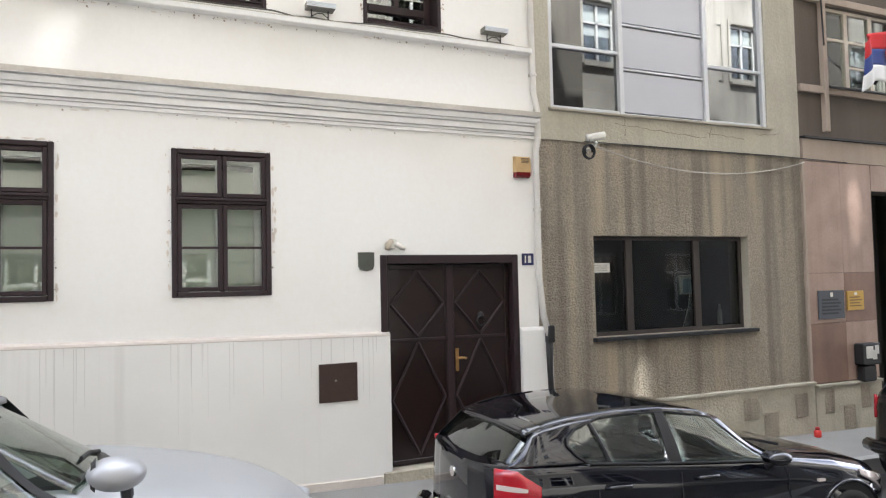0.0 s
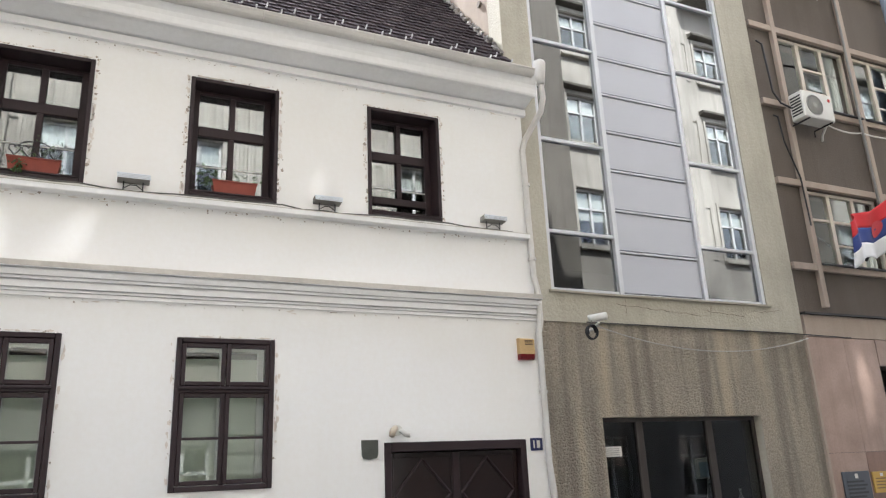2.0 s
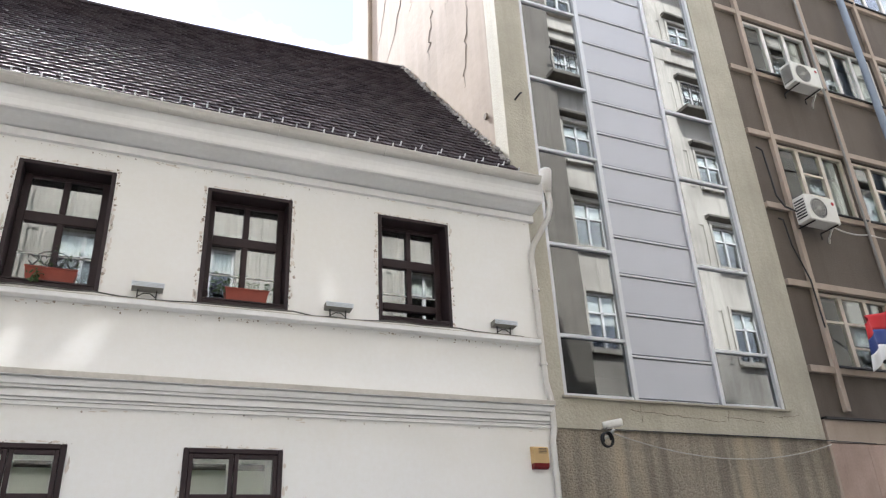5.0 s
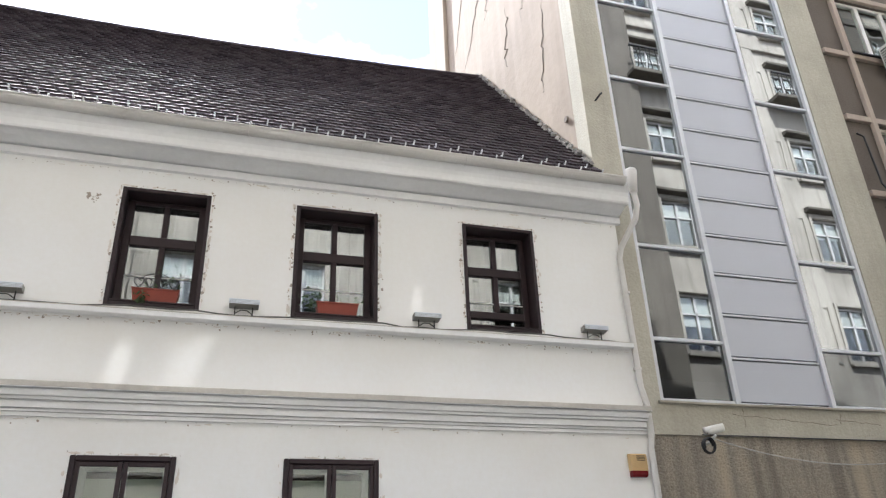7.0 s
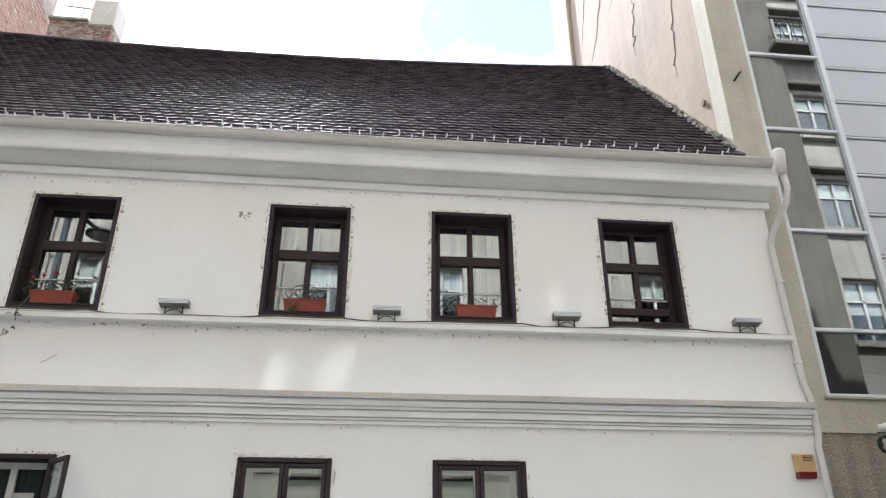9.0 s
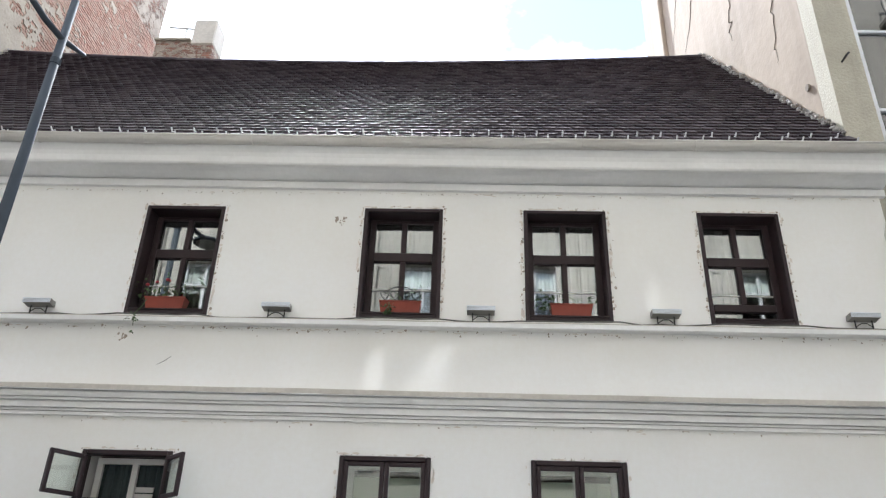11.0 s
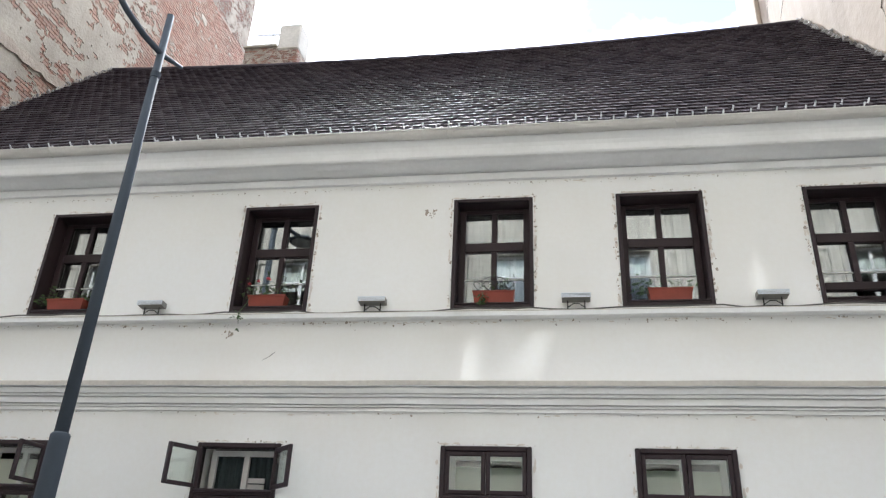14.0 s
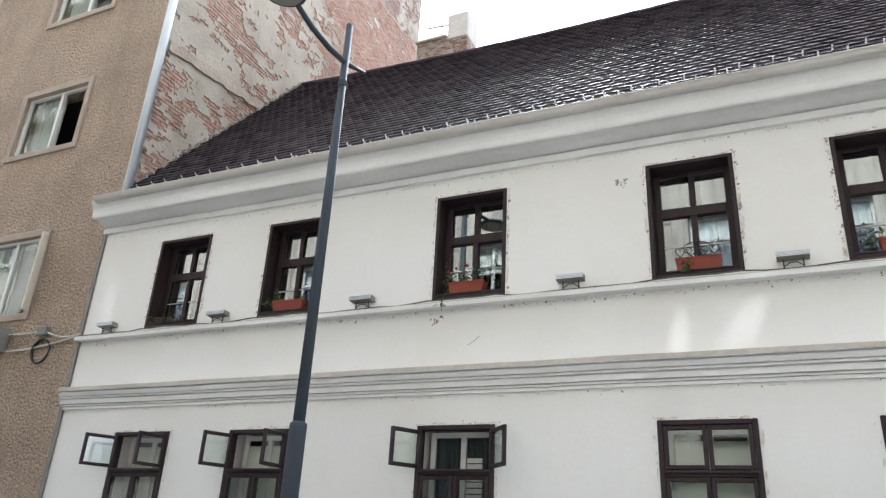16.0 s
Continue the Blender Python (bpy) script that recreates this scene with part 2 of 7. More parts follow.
def glazing(name, mirror, tint=(1, 1, 1), wave=0.0):
    """A thin pane: clear, with the mirror image that glass gives, stronger at a slant."""
    m, n, l, p = tree(name)
    n.remove(p)
    out = n["Material Output"]
    clear, gloss, mix, fr = n.new("ShaderNodeBsdfTransparent"), n.new("ShaderNodeBsdfGlossy"), n.new("ShaderNodeMixShader"), n.new("ShaderNodeLayerWeight")
    clear.inputs["Color"].default_value = (*tint, 1)
    gloss.inputs["Roughness"].default_value = 0.012
    gloss.inputs["Color"].default_value = (0.95, 0.97, 0.97, 1)
    fr.inputs["Blend"].default_value = 0.5
    add = maths(n, l, "ADD", maths(n, l, "MULTIPLY", maths(n, l, "POWER", fr.outputs["Facing"], 4.0), 0.8), mirror)
    l.new(add, mix.inputs["Fac"])
    l.new(clear.outputs["BSDF"], mix.inputs[1])
    l.new(gloss.outputs["BSDF"], mix.inputs[2])
    l.new(mix.outputs["Shader"], out.inputs["Surface"])
    if wave:
        t, b = n.new("ShaderNodeTexNoise"), n.new("ShaderNodeBump")
        t.inputs["Scale"].default_value, t.inputs["Detail"].default_value = 1.6, 1.0
        b.inputs["Strength"].default_value, b.inputs["Distance"].default_value = 1.0, wave
        l.new(coords(n, l), t.inputs["Vector"])
        l.new(t.outputs["Fac"], b.inputs["Height"])
        l.new(b.outputs["Normal"], gloss.inputs["Normal"])
    return m


GLASS = glazing("window_glass", 0.07, (0.9, 0.93, 0.91), 0.002)
OLD_GLASS = glazing("double_sash_glass", 0.22, (0.62, 0.64, 0.62), 0.0007)
CURTAIN_GLASS = glazing("curtain_wall_glass", 0.34, (0.22, 0.25, 0.245), 0.0004)
SPANDREL_GLASS = glazing("dark_spandrel_glass", 0.15, (0.30, 0.33, 0.33), 0.0005)
FRAME_BROWN = surface("brown_anodised_frame", (0.055, 0.047, 0.042), (0.03, 0.026, 0.024), 0.5, 60, 3.0, 0.5, 0.05, 0.001)
OFFICE_GLASS = glazing("office_window_glass", 0.045, (0.55, 0.58, 0.57), 0.0015)
CAR_GLASS = glazing("car_glass", 0.10, (0.55, 0.60, 0.56))


def brick_material():
    """Old brickwork under peeling plaster."""
    m, n, l, p = tree("peeling_brick_firewall")
    co = n.new("ShaderNodeTexCoord")
    sep, com = n.new("ShaderNodeSeparateXYZ"), n.new("ShaderNodeCombineXYZ")
    l.new(co.outputs["Object"], sep.inputs["Vector"])
    along = n.new("ShaderNodeMath")
    l.new(sep.outputs["X"], along.inputs[0])
    l.new(sep.outputs["Y"], along.inputs[1])
    l.new(along.outputs["Value"], com.inputs["X"])
    l.new(sep.outputs["Z"], com.inputs["Y"])
    br = n.new("ShaderNodeTexBrick")
    br.inputs["Scale"].default_value = 1.0
    for key, v in (("Mortar Size", 0.008), ("Brick Width", 0.23), ("Row Height", 0.068), ("Bias", -0.2)):
        br.inputs[key].default_value = v
    br.inputs["Color1"].default_value = (0.27, 0.125, 0.085, 1)
    br.inputs["Color2"].default_value = (0.155, 0.08, 0.06, 1)
    br.inputs["Mortar"].default_value = (0.27, 0.215, 0.175, 1)
    l.new(com.outputs["Vector"], br.inputs["Vector"])
    vec = coords(n, l)
    soot = fac_noise(n, l, vec, 0.9, 0.45, 0.75)
    brick = mixed(n, l, maths(n, l, "MULTIPLY", soot, 0.6), br.outputs["Color"], (0.22, 0.15, 0.12))
    plaster = mixed(n, l, fac_noise(n, l, vec, 1.4, 0.35, 0.7), (0.42, 0.36, 0.29), (0.23, 0.195, 0.155))
    wide, flecks = fac_noise(n, l, vec, 0.6, 0.40, 0.62, 8.0, 0.6), fac_noise(n, l, coords(n, l, (1, 1.0, 2.0)), 4.6, 0.42, 0.58, 8.0, 0.75)
    mean = maths(n, l, "ADD", maths(n, l, "MULTIPLY", wide, 0.54), maths(n, l, "MULTIPLY", flecks, 0.46))
    rr = n.new("ShaderNodeMapRange")
    rr.inputs["From Min"].default_value, rr.inputs["From Max"].default_value = 0.445, 0.53
    l.new(mean, rr.inputs["Value"])
    big = rr.outputs["Result"]
    col = mixed(n, l, big, plaster, brick)
    l.new(col, p.inputs["Base Color"])
    p.inputs["Roughness"].default_value = 0.95
    h = n.new("ShaderNodeMix")
    h.data_type = "FLOAT"
    l.new(big, h.inputs["Factor"])
    h.inputs["A"].default_value = 1.0
    inv = maths(n, l, "SUBTRACT", 0.55, maths(n, l, "MULTIPLY", br.outputs["Fac"], 0.4))
    l.new(inv, h.inputs["B"])
    bumped(n, l, p, h.outputs["Result"], 1.0, 0.035)
    return m


BRICK = brick_material()


def tile_material():
    m, n, l, p = tree("old_roof_tile")
    info, geo = n.new("ShaderNodeObjectInfo"), n.new("ShaderNodeNewGeometry")
    rnd = n.new("ShaderNodeMath")
    rnd.operation = "ADD"
    l.new(info.outputs["Random"], rnd.inputs[0])
    l.new(geo.outputs["Random Per Island"], rnd.inputs[1])
    fr = n.new("ShaderNodeMath")
    fr.operation = "FRACT"
    l.new(rnd.outputs["Value"], fr.inputs[0])
    col = mixed(n, l, fr.outputs["Value"], (0.025, 0.0195, 0.0225), (0.068, 0.054, 0.059))
    vec = coords(n, l)
    lich = fac_noise(n, l, vec, 1.1, 0.52, 0.75)
    col = mixed(n, l, maths(n, l, "MULTIPLY", lich, 0.4), col, (0.065, 0.056, 0.055))
    l.new(col, p.inputs["Base Color"])
    p.inputs["Roughness"].default_value = 0.72
    p.inputs["Specular IOR Level"].default_value = 0.065
    bumped(n, l, p, fac_noise(n, l, vec, 45, 0.3, 0.7, 3.0), 0.3, 0.004)
    return m


TILE = tile_material()


def old_brick_material():
    m, n, l, p = tree("old_soft_brick")
    info, geo = n.new("ShaderNodeObjectInfo"), n.new("ShaderNodeNewGeometry")
    rnd = n.new("ShaderNodeMath")
    rnd.operation = "ADD"
    l.new(info.outputs["Random"], rnd.inputs[0])
    l.new(geo.outputs["Random Per Island"], rnd.inputs[1])
    fr = n.new("ShaderNodeMath")
    fr.operation = "FRACT"
    l.new(rnd.outputs["Value"], fr.inputs[0])
    vec = n.new("ShaderNodeNewGeometry").outputs["Position"]
    col = mixed(n, l, fr.outputs["Value"], (0.40, 0.225, 0.165), (0.27, 0.155, 0.115))
    lime = fac_noise(n, l, vec, 4.5, 0.40, 0.66, 7.0, 0.7)
    col = mixed(n, l, maths(n, l, "MULTIPLY", lime, 0.75), col, (0.43, 0.34, 0.265))
    soot = fac_noise(n, l, vec, 0.7, 0.5, 0.75)
    col = mixed(n, l, maths(n, l, "MULTIPLY", soot, 0.4), col, (0.20, 0.145, 0.115))
    l.new(col, p.inputs["Base Color"])
    p.inputs["Roughness"].default_value = 0.95
    bumped(n, l, p, fac_noise(n, l, vec, 50, 0.3, 0.7, 3.0), 0.5, 0.006)
    return m


OLD_BRICK = old_brick_material()
OLD_PLASTER = surface("old_grey_lime_plaster", (0.435, 0.385, 0.31), (0.27, 0.232, 0.18), 0.95, 16, 1.1, 0.7, 0.5, 0.012, streak=0.2, fine_amount=0.35)


# ---- building blocks ----
def part(name, bm, material, parent=None, label="", smooth=False, matrix=None):
    me = bpy.data.meshes.new(name)
    bm.to_mesh(me)
    bm.free()
    if smooth:
        for f in me.polygons:
            f.use_smooth = True
    for mt in (material if isinstance(material, (list, tuple)) else (material,)):
        me.materials.append(mt)
    ob = new(name, me)
    if matrix is not None:
        ob.matrix_basis = matrix
    if parent is not None:
        ob.parent = parent
    if label:
        ob["label"] = label
    return ob


def thing(name, at, label, category, group="", kind=""):
    e = new(name)
    e.empty_display_size = 0.2
    e.matrix_basis = at if isinstance(at, Matrix) else Matrix.Translation(at)
    return tagged(e, label, category, group, kind)


def box(bm, x0, x1, y0, y1, z0, z1, bevel=0.0, mat=0):
    v = [bm.verts.new((x, y, z)) for z in (z0, z1) for y in (y0, y1) for x in (x0, x1)]
    fs = [bm.faces.new([v[i] for i in q]) for q in ((0, 2, 3, 1), (4, 5, 7, 6), (0, 1, 5, 4), (2, 6, 7, 3), (0, 4, 6, 2), (1, 3, 7, 5))]
    for f in fs:
        f.material_index = mat
    if bevel:
        bmesh.ops.bevel(bm, geom=list({e for f in fs for e in f.edges}), offset=bevel, segments=1, affect="EDGES", clamp_overlap=True)
    return bm


def boxes(*dims, bevel=0.0):
    bm = bmesh.new()
    for d in dims:
        box(bm, *d, bevel=bevel)
    return bm


def pierced(x0, x1, z0, z1, y0, y1, holes):
    """A wall along x from y0 (front) to y1, with rectangular holes (x0, x1, z0, z1) right through it."""
    xs = sorted({x0, x1, *[h[0] for h in holes], *[h[1] for h in holes]})
    zs = sorted({z0, z1, *[h[2] for h in holes], *[h[3] for h in holes]})
    xs, zs = [x for x in xs if x0 <= x <= x1], [z for z in zs if z0 <= z <= z1]

    def solid(i, k):
        if not (0 <= i < len(xs) - 1 and 0 <= k < len(zs) - 1):
            return False
        cx, cz = (xs[i] + xs[i + 1]) / 2, (zs[k] + zs[k + 1]) / 2
        return not any(h[0] < cx < h[1] and h[2] < cz < h[3] for h in holes)

    bm, seen = bmesh.new(), {}

    def v(i, k, y):
        if (i, k, y) not in seen:
            seen[i, k, y] = bm.verts.new((xs[i], y, zs[k]))
        return seen[i, k, y]

    for i in range(len(xs) - 1):
        for k in range(len(zs) - 1):
            if not solid(i, k):
                continue
            bm.faces.new((v(i, k, y0), v(i + 1, k, y0), v(i + 1, k + 1, y0), v(i, k + 1, y0)))
            bm.faces.new((v(i, k, y1), v(i, k + 1, y1), v(i + 1, k + 1, y1), v(i + 1, k, y1)))
            for di, dk, a, b in ((-1, 0, (0, 1), (0, 0)), (1, 0, (1, 0), (1, 1)), (0, -1, (0, 0), (1, 0)), (0, 1, (1, 1), (0, 1))):
                if not solid(i + di, k + dk):
                    bm.faces.new((v(i + a[0], k + a[1], y0), v(i + a[0], k + a[1], y1), v(i + b[0], k + b[1], y1), v(i + b[0], k + b[1], y0)))
    return bm


def extruded(profile, x0, x1, bm=None, steps=1, wobble=0.0, rise=0.0):
    """A closed profile of (y, z) drawn along x, a little uneven if wobble is given."""
    bm = bm or bmesh.new()
    rows = []
    for s in range(steps + 1):
        x = x0 + (x1 - x0) * s / steps
        d = wobble * noise.noise((x * 0.9, profile[0][1], 0.3)) + rise * max(0.0, -x)
        rows.append([bm.verts.new((x, y, z + d)) for y, z in profile])
    k = len(profile)
    for a, b in zip(rows, rows[1:]):
        for i in range(k):
            bm.faces.new((a[i], a[(i + 1) % k], b[(i + 1) % k], b[i]))
    bm.faces.new(rows[0][::-1])
    bm.faces.new(rows[-1])
    bmesh.ops.recalc_face_normals(bm, faces=bm.faces[:])
    return bm


def tube(points, radius, sides=8, bm=None, caps=True):
    """A round bar along points; radius is one number or one for each point."""
    bm = bm or bmesh.new()
    pts = [Vector(p) for p in points]
    rad = radius if isinstance(radius, (list, tuple)) else [radius] * len(pts)
    rings, up = [], None
    for i, p in enumerate(pts):
        d = (pts[min(i + 1, len(pts) - 1)] - pts[max(i - 1, 0)]).normalized()
        if up is None:
            up = Vector((0, 0, 1)) if abs(d.z) < 0.9 else Vector((1, 0, 0))
        a = d.cross(up).normalized()
        up = a.cross(d).normalized()
        rings.append([bm.verts.new(p + rad[i] * (math.cos(t) * a + math.sin(t) * up)) for t in (2 * math.pi * j / sides for j in range(sides))])
    for r, s in zip(rings, rings[1:]):
        for j in range(sides):
            bm.faces.new((r[j], r[(j + 1) % sides], s[(j + 1) % sides], s[j]))
    if caps:
        bm.faces.new(rings[0])
        bm.faces.new(rings[-1][::-1])
    bmesh.ops.recalc_face_normals(bm, faces=bm.faces[:])
    return bm


def sagging(a, b, drop, n=14):
    a, b = Vector(a), Vector(b)
    return [a.lerp(b, i / n) - Vector((0, 0, drop * 4 * (i / n) * (1 - i / n))) for i in range(n + 1)]


def ring(x0, x1, z0, z1, w, y0, y1, bm=None, bevel=0.0):
    """A rectangular frame of four bars of width w, mitre-free."""
    bm = bm or bmesh.new()
    box(bm, x0, x0 + w, y0, y1, z0, z1, bevel)
    box(bm, x1 - w, x1, y0, y1, z0, z1, bevel)
    box(bm, x0 + w, x1 - w, y0, y1, z0, z0 + w, bevel)
    box(bm, x0 + w, x1 - w, y0, y1, z1 - w, z1, bevel)
    return bm


def pane(parent, x0, x1, y, z0, z1, material=None, label=""):
    ob = part("pane", boxes((x0, x1, y, y + 0.004, z0, z1)), material or GLASS, parent, label)
    ob.visible_shadow = False
    return ob


def ground_z(x):
    return 0.10 - 0.027 * max(-40.0, min(40.0, x))


# ---- ground ----
def strip(name, y0, y1, dz, thick, material, x0=-40.0, x1=40.0):
    bm = bmesh.new()
    extr = [(y0, dz), (y1, dz), (y1, dz - thick), (y0, dz - thick)]
    rows = [[bm.verts.new((x, y, z + ground_z(x))) for y, z in extr] for x in (x0, x1)]
    for i in range(4):
        bm.faces.new((rows[0][i], rows[0][(i + 1) % 4], rows[1][(i + 1) % 4], rows[1][i]))
    bm.faces.new(rows[0]), bm.faces.new(rows[1][::-1])
    bmesh.ops.recalc_face_normals(bm, faces=bm.faces[:])
    return part(name, bm, material)


def ground_sheet():
    bm = bmesh.new()
    xs, ys = (-600, -40, 40, 600), (-600, -1.45, 600)
    vs = [[bm.verts.new((x, y, ground_z(x) - 0.20)) for y in ys] for x in xs]
    for i in range(3):
        for j in range(2):
            bm.faces.new((vs[i][j], vs[i + 1][j], vs[i + 1][j + 1], vs[i][j + 1]))
    return part("ground", bm, ASPHALT)


tagged(ground_sheet(), "worn dark grey asphalt street, sloping gently", "road", kind="structure")
tagged(strip("pavement", -1.30, -0.0, 0.0, 0.2, PAVING), "grey concrete pavement along the house fronts", "pavement", kind="structure")
tagged(strip("kerb", -1.45, -1.304, 0.004, 0.2, KERB), "grey stone kerb beside the road", "kerb", kind="structure")
tagged(strip("pavement_opposite", -9.6, -6.3, 0.0, 0.2, PAVING), "grey concrete pavement across the street", "pavement", kind="structure")
tagged(strip("kerb_opposite", -6.296, -6.15, 0.004, 0.2, KERB), "grey stone kerb across the street", "kerb", kind="structure")

# ---- the old white house ----
UPPER = [(-9.09, -8.12), (-7.07, -6.21), (-4.47, -3.54), (-1.88, -0.96), (-0.02, 0.93), (1.98, 2.91)]
LOWER = [(-9.19, -8.22), (-7.21, -6.30), (-4.55, -3.62), (-1.92, -1.00), (0.0, 0.95)]
UZ0, UZ1, LZ0, LZ1 = 5.0, 6.37, 2.07, 3.515
HX0, HX1 = -10.33, 4.12
DOOR = (2.12, 3.84, 0.05, 2.47)
house = thing("white_house", (-3.1, 0, 0.1), "old two-storey white plastered townhouse with dark steep tiled roof", "house")
inv = Matrix.Translation((3.1, 0, -0.1))


def hpart(name, bm, material, label="", smooth=False, parent=None):
    bmesh.ops.transform(bm, matrix=inv, verts=bm.verts[:])
    return part(name, bm, material, parent or house, label, smooth)


holes = [(a, b, UZ0, UZ1) for a, b in UPPER] + [(a, b, LZ0, LZ1) for a, b in LOWER] + [DOOR]
hpart("wall", pierced(HX0, HX1, -0.4, 7.0, 0.0, 0.42, holes), WHITE, "white painted plaster front wall")
hpart("back_wall", boxes((HX0, HX1, 7.6, 7.9, -0.4, 7.0)), WHITE)
hpart("side_wall", boxes((HX0, HX0 + 0.2, 0.42, 7.6, -0.4, 7.0)), ROOM_SHADE)
hpart("side_wall", boxes((HX1 - 0.2, HX1, 0.42, 7.6, -0.4, 7.0)), ROOM_SHADE)
hpart("storey_floor", boxes((HX0 + 0.2, HX1 - 0.2, 0.42, 7.6, 3.95, 4.15)), ROOM_SHADE)
hpart("attic_floor", boxes((HX0 + 0.2, HX1 - 0.2, 0.42, 7.6, 6.8, 6.95)), ROOM_SHADE)


def sloped_plinth(x0, x1):
    bm = bmesh.new()
    top = lambda x: 1.675 - 0.016 * x
    pts = []
    for x in (x0, x1):
        pts.append([bm.verts.new(p) for p in ((x, 0.0, -0.4), (x, -0.055, -0.4), (x, -0.055, top(x) - 0.04), (x, -0.04, top(x) - 0.015), (x, 0.0, top(x)))])
    for i in range(5):
        bm.faces.new((pts[0][i], pts[0][(i + 1) % 5], pts[1][(i + 1) % 5], pts[1][i]))
    bm.faces.new(pts[0]), bm.faces.new(pts[1][::-1])
    bmesh.ops.recalc_face_normals(bm, faces=bm.faces[:])
    return bm


hpart("plinth", sloped_plinth(HX0, DOOR[0] + 0.08), PLINTH, "white painted plinth with dark runs")
hpart("plinth", sloped_plinth(DOOR[1] - 0.0, 4.27), PLINTH, "white painted plinth")
BAND = [(0.0, 3.853), (-0.03, 3.853), (-0.03, 3.884), (-0.012, 3.887), (-0.012, 3.893), (-0.042, 3.895), (-0.044, 3.911), (-0.02, 3.914), (-0.02, 3.923), (-0.062, 3.926), (-0.066, 3.982), (-0.046, 3.986), (-0.046, 3.994), (-0.088, 3.998), (-0.094, 4.016), (-0.07, 4.019), (-0.07, 4.026), (-0.102, 4.03), (-0.112, 4.06), (-0.115, 4.082), (-0.09, 4.085), (-0.09, 4.094), (-0.145, 4.097), (-0.145, 4.148), (0.0, 4.165)]
hpart("string_course", extruded(BAND, HX0 - 0.06, HX1 + 0.02, steps=60, wobble=0.007), CORNICE, "moulded white string course")
LEDGE = [(0.0, 4.872), (-0.108, 4.868), (-0.118, 4.873), (-0.12, 4.88), (-0.12, 4.928), (0.0, 4.968)]
hpart("sill_course", extruded(LEDGE, HX0 - 0.02, HX1 - 0.07, steps=60, wobble=0.007), CORNICE, "white plaster sill course")
CROWN = [(0.0, 6.60), (-0.05, 6.602), (-0.05, 6.688), (-0.018, 6.692), (-0.018, 6.708), (-0.062, 6.711), (-0.10, 6.722), (-0.17, 6.742), (-0.235, 6.772), (-0.25, 6.772), (-0.255, 6.757), (-0.315, 6.755), (-0.328, 6.775), (-0.332, 6.85), (-0.345, 6.90), (-0.37, 6.945), (-0.39, 6.985), (-0.40, 7.03), (-0.36, 7.05), (0.1, 7.05), (0.1, 6.6)]
hpart("cornice", extruded(CROWN, HX0 - 0.05, HX1 + 0.05, steps=60, wobble=0.003, rise=0.005), CORNICE, "moulded white eaves cornice")

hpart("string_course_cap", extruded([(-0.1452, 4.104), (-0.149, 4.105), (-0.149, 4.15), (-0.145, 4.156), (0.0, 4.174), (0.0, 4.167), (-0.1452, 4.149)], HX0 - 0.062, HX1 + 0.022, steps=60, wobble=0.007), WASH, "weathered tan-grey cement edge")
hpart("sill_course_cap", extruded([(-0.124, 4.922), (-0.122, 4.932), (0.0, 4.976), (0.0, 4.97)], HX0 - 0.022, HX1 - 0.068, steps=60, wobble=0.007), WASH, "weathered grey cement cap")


def plinth_cap(x0, x1):
    bm = bmesh.new()
    rows = []
    for i in range(31):
        x = x0 + (x1 - x0) * i / 30
        t = 1.675 - 0.016 * x + 0.006 * noise.noise((x * 1.5, 4.0, 0))
        rows.append([bm.verts.new(p) for p in ((x, 0.0, t + 0.006), (x, -0.046, t - 0.014), (x, -0.0575, t - 0.036), (x, -0.0565, t - 0.043), (x, 0.0, t - 0.043))])
    for a, b in zip(rows, rows[1:]):
        for i in range(5):
            bm.faces.new((a[i], a[(i + 1) % 5], b[(i + 1) % 5], b[i]))
    bm.faces.new(rows[0]), bm.faces.new(rows[-1][::-1])
    bmesh.ops.recalc_face_normals(bm, faces=bm.faces[:])
    return bm


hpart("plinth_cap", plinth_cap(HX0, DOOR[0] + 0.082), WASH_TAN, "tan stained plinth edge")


def plinth_foot(x0, x1):
    bm, n, rows = bmesh.new(), 60, []
    for i in range(n + 1):
        x = x0 + (x1 - x0) * i / n
        t = ground_z(x) + 0.075 + 0.02 * noise.noise((x * 2.1, 0.5, 2.0))
        rows.append([bm.verts.new(q) for q in ((x, -0.05, t + 0.012), (x, -0.075, t), (x, -0.085, ground_z(x) - 0.1), (x, -0.05, ground_z(x) - 0.1))])
    for a, b in zip(rows, rows[1:]):
        for k in range(4):
            bm.faces.new((a[k], a[(k + 1) % 4], b[(k + 1) % 4], b[k]))
    bm.faces.new(rows[0]), bm.faces.new(rows[-1][::-1])
    bmesh.ops.recalc_face_normals(bm, faces=bm.faces[:])
    return bm


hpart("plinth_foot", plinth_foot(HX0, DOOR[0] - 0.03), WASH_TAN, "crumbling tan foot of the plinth")


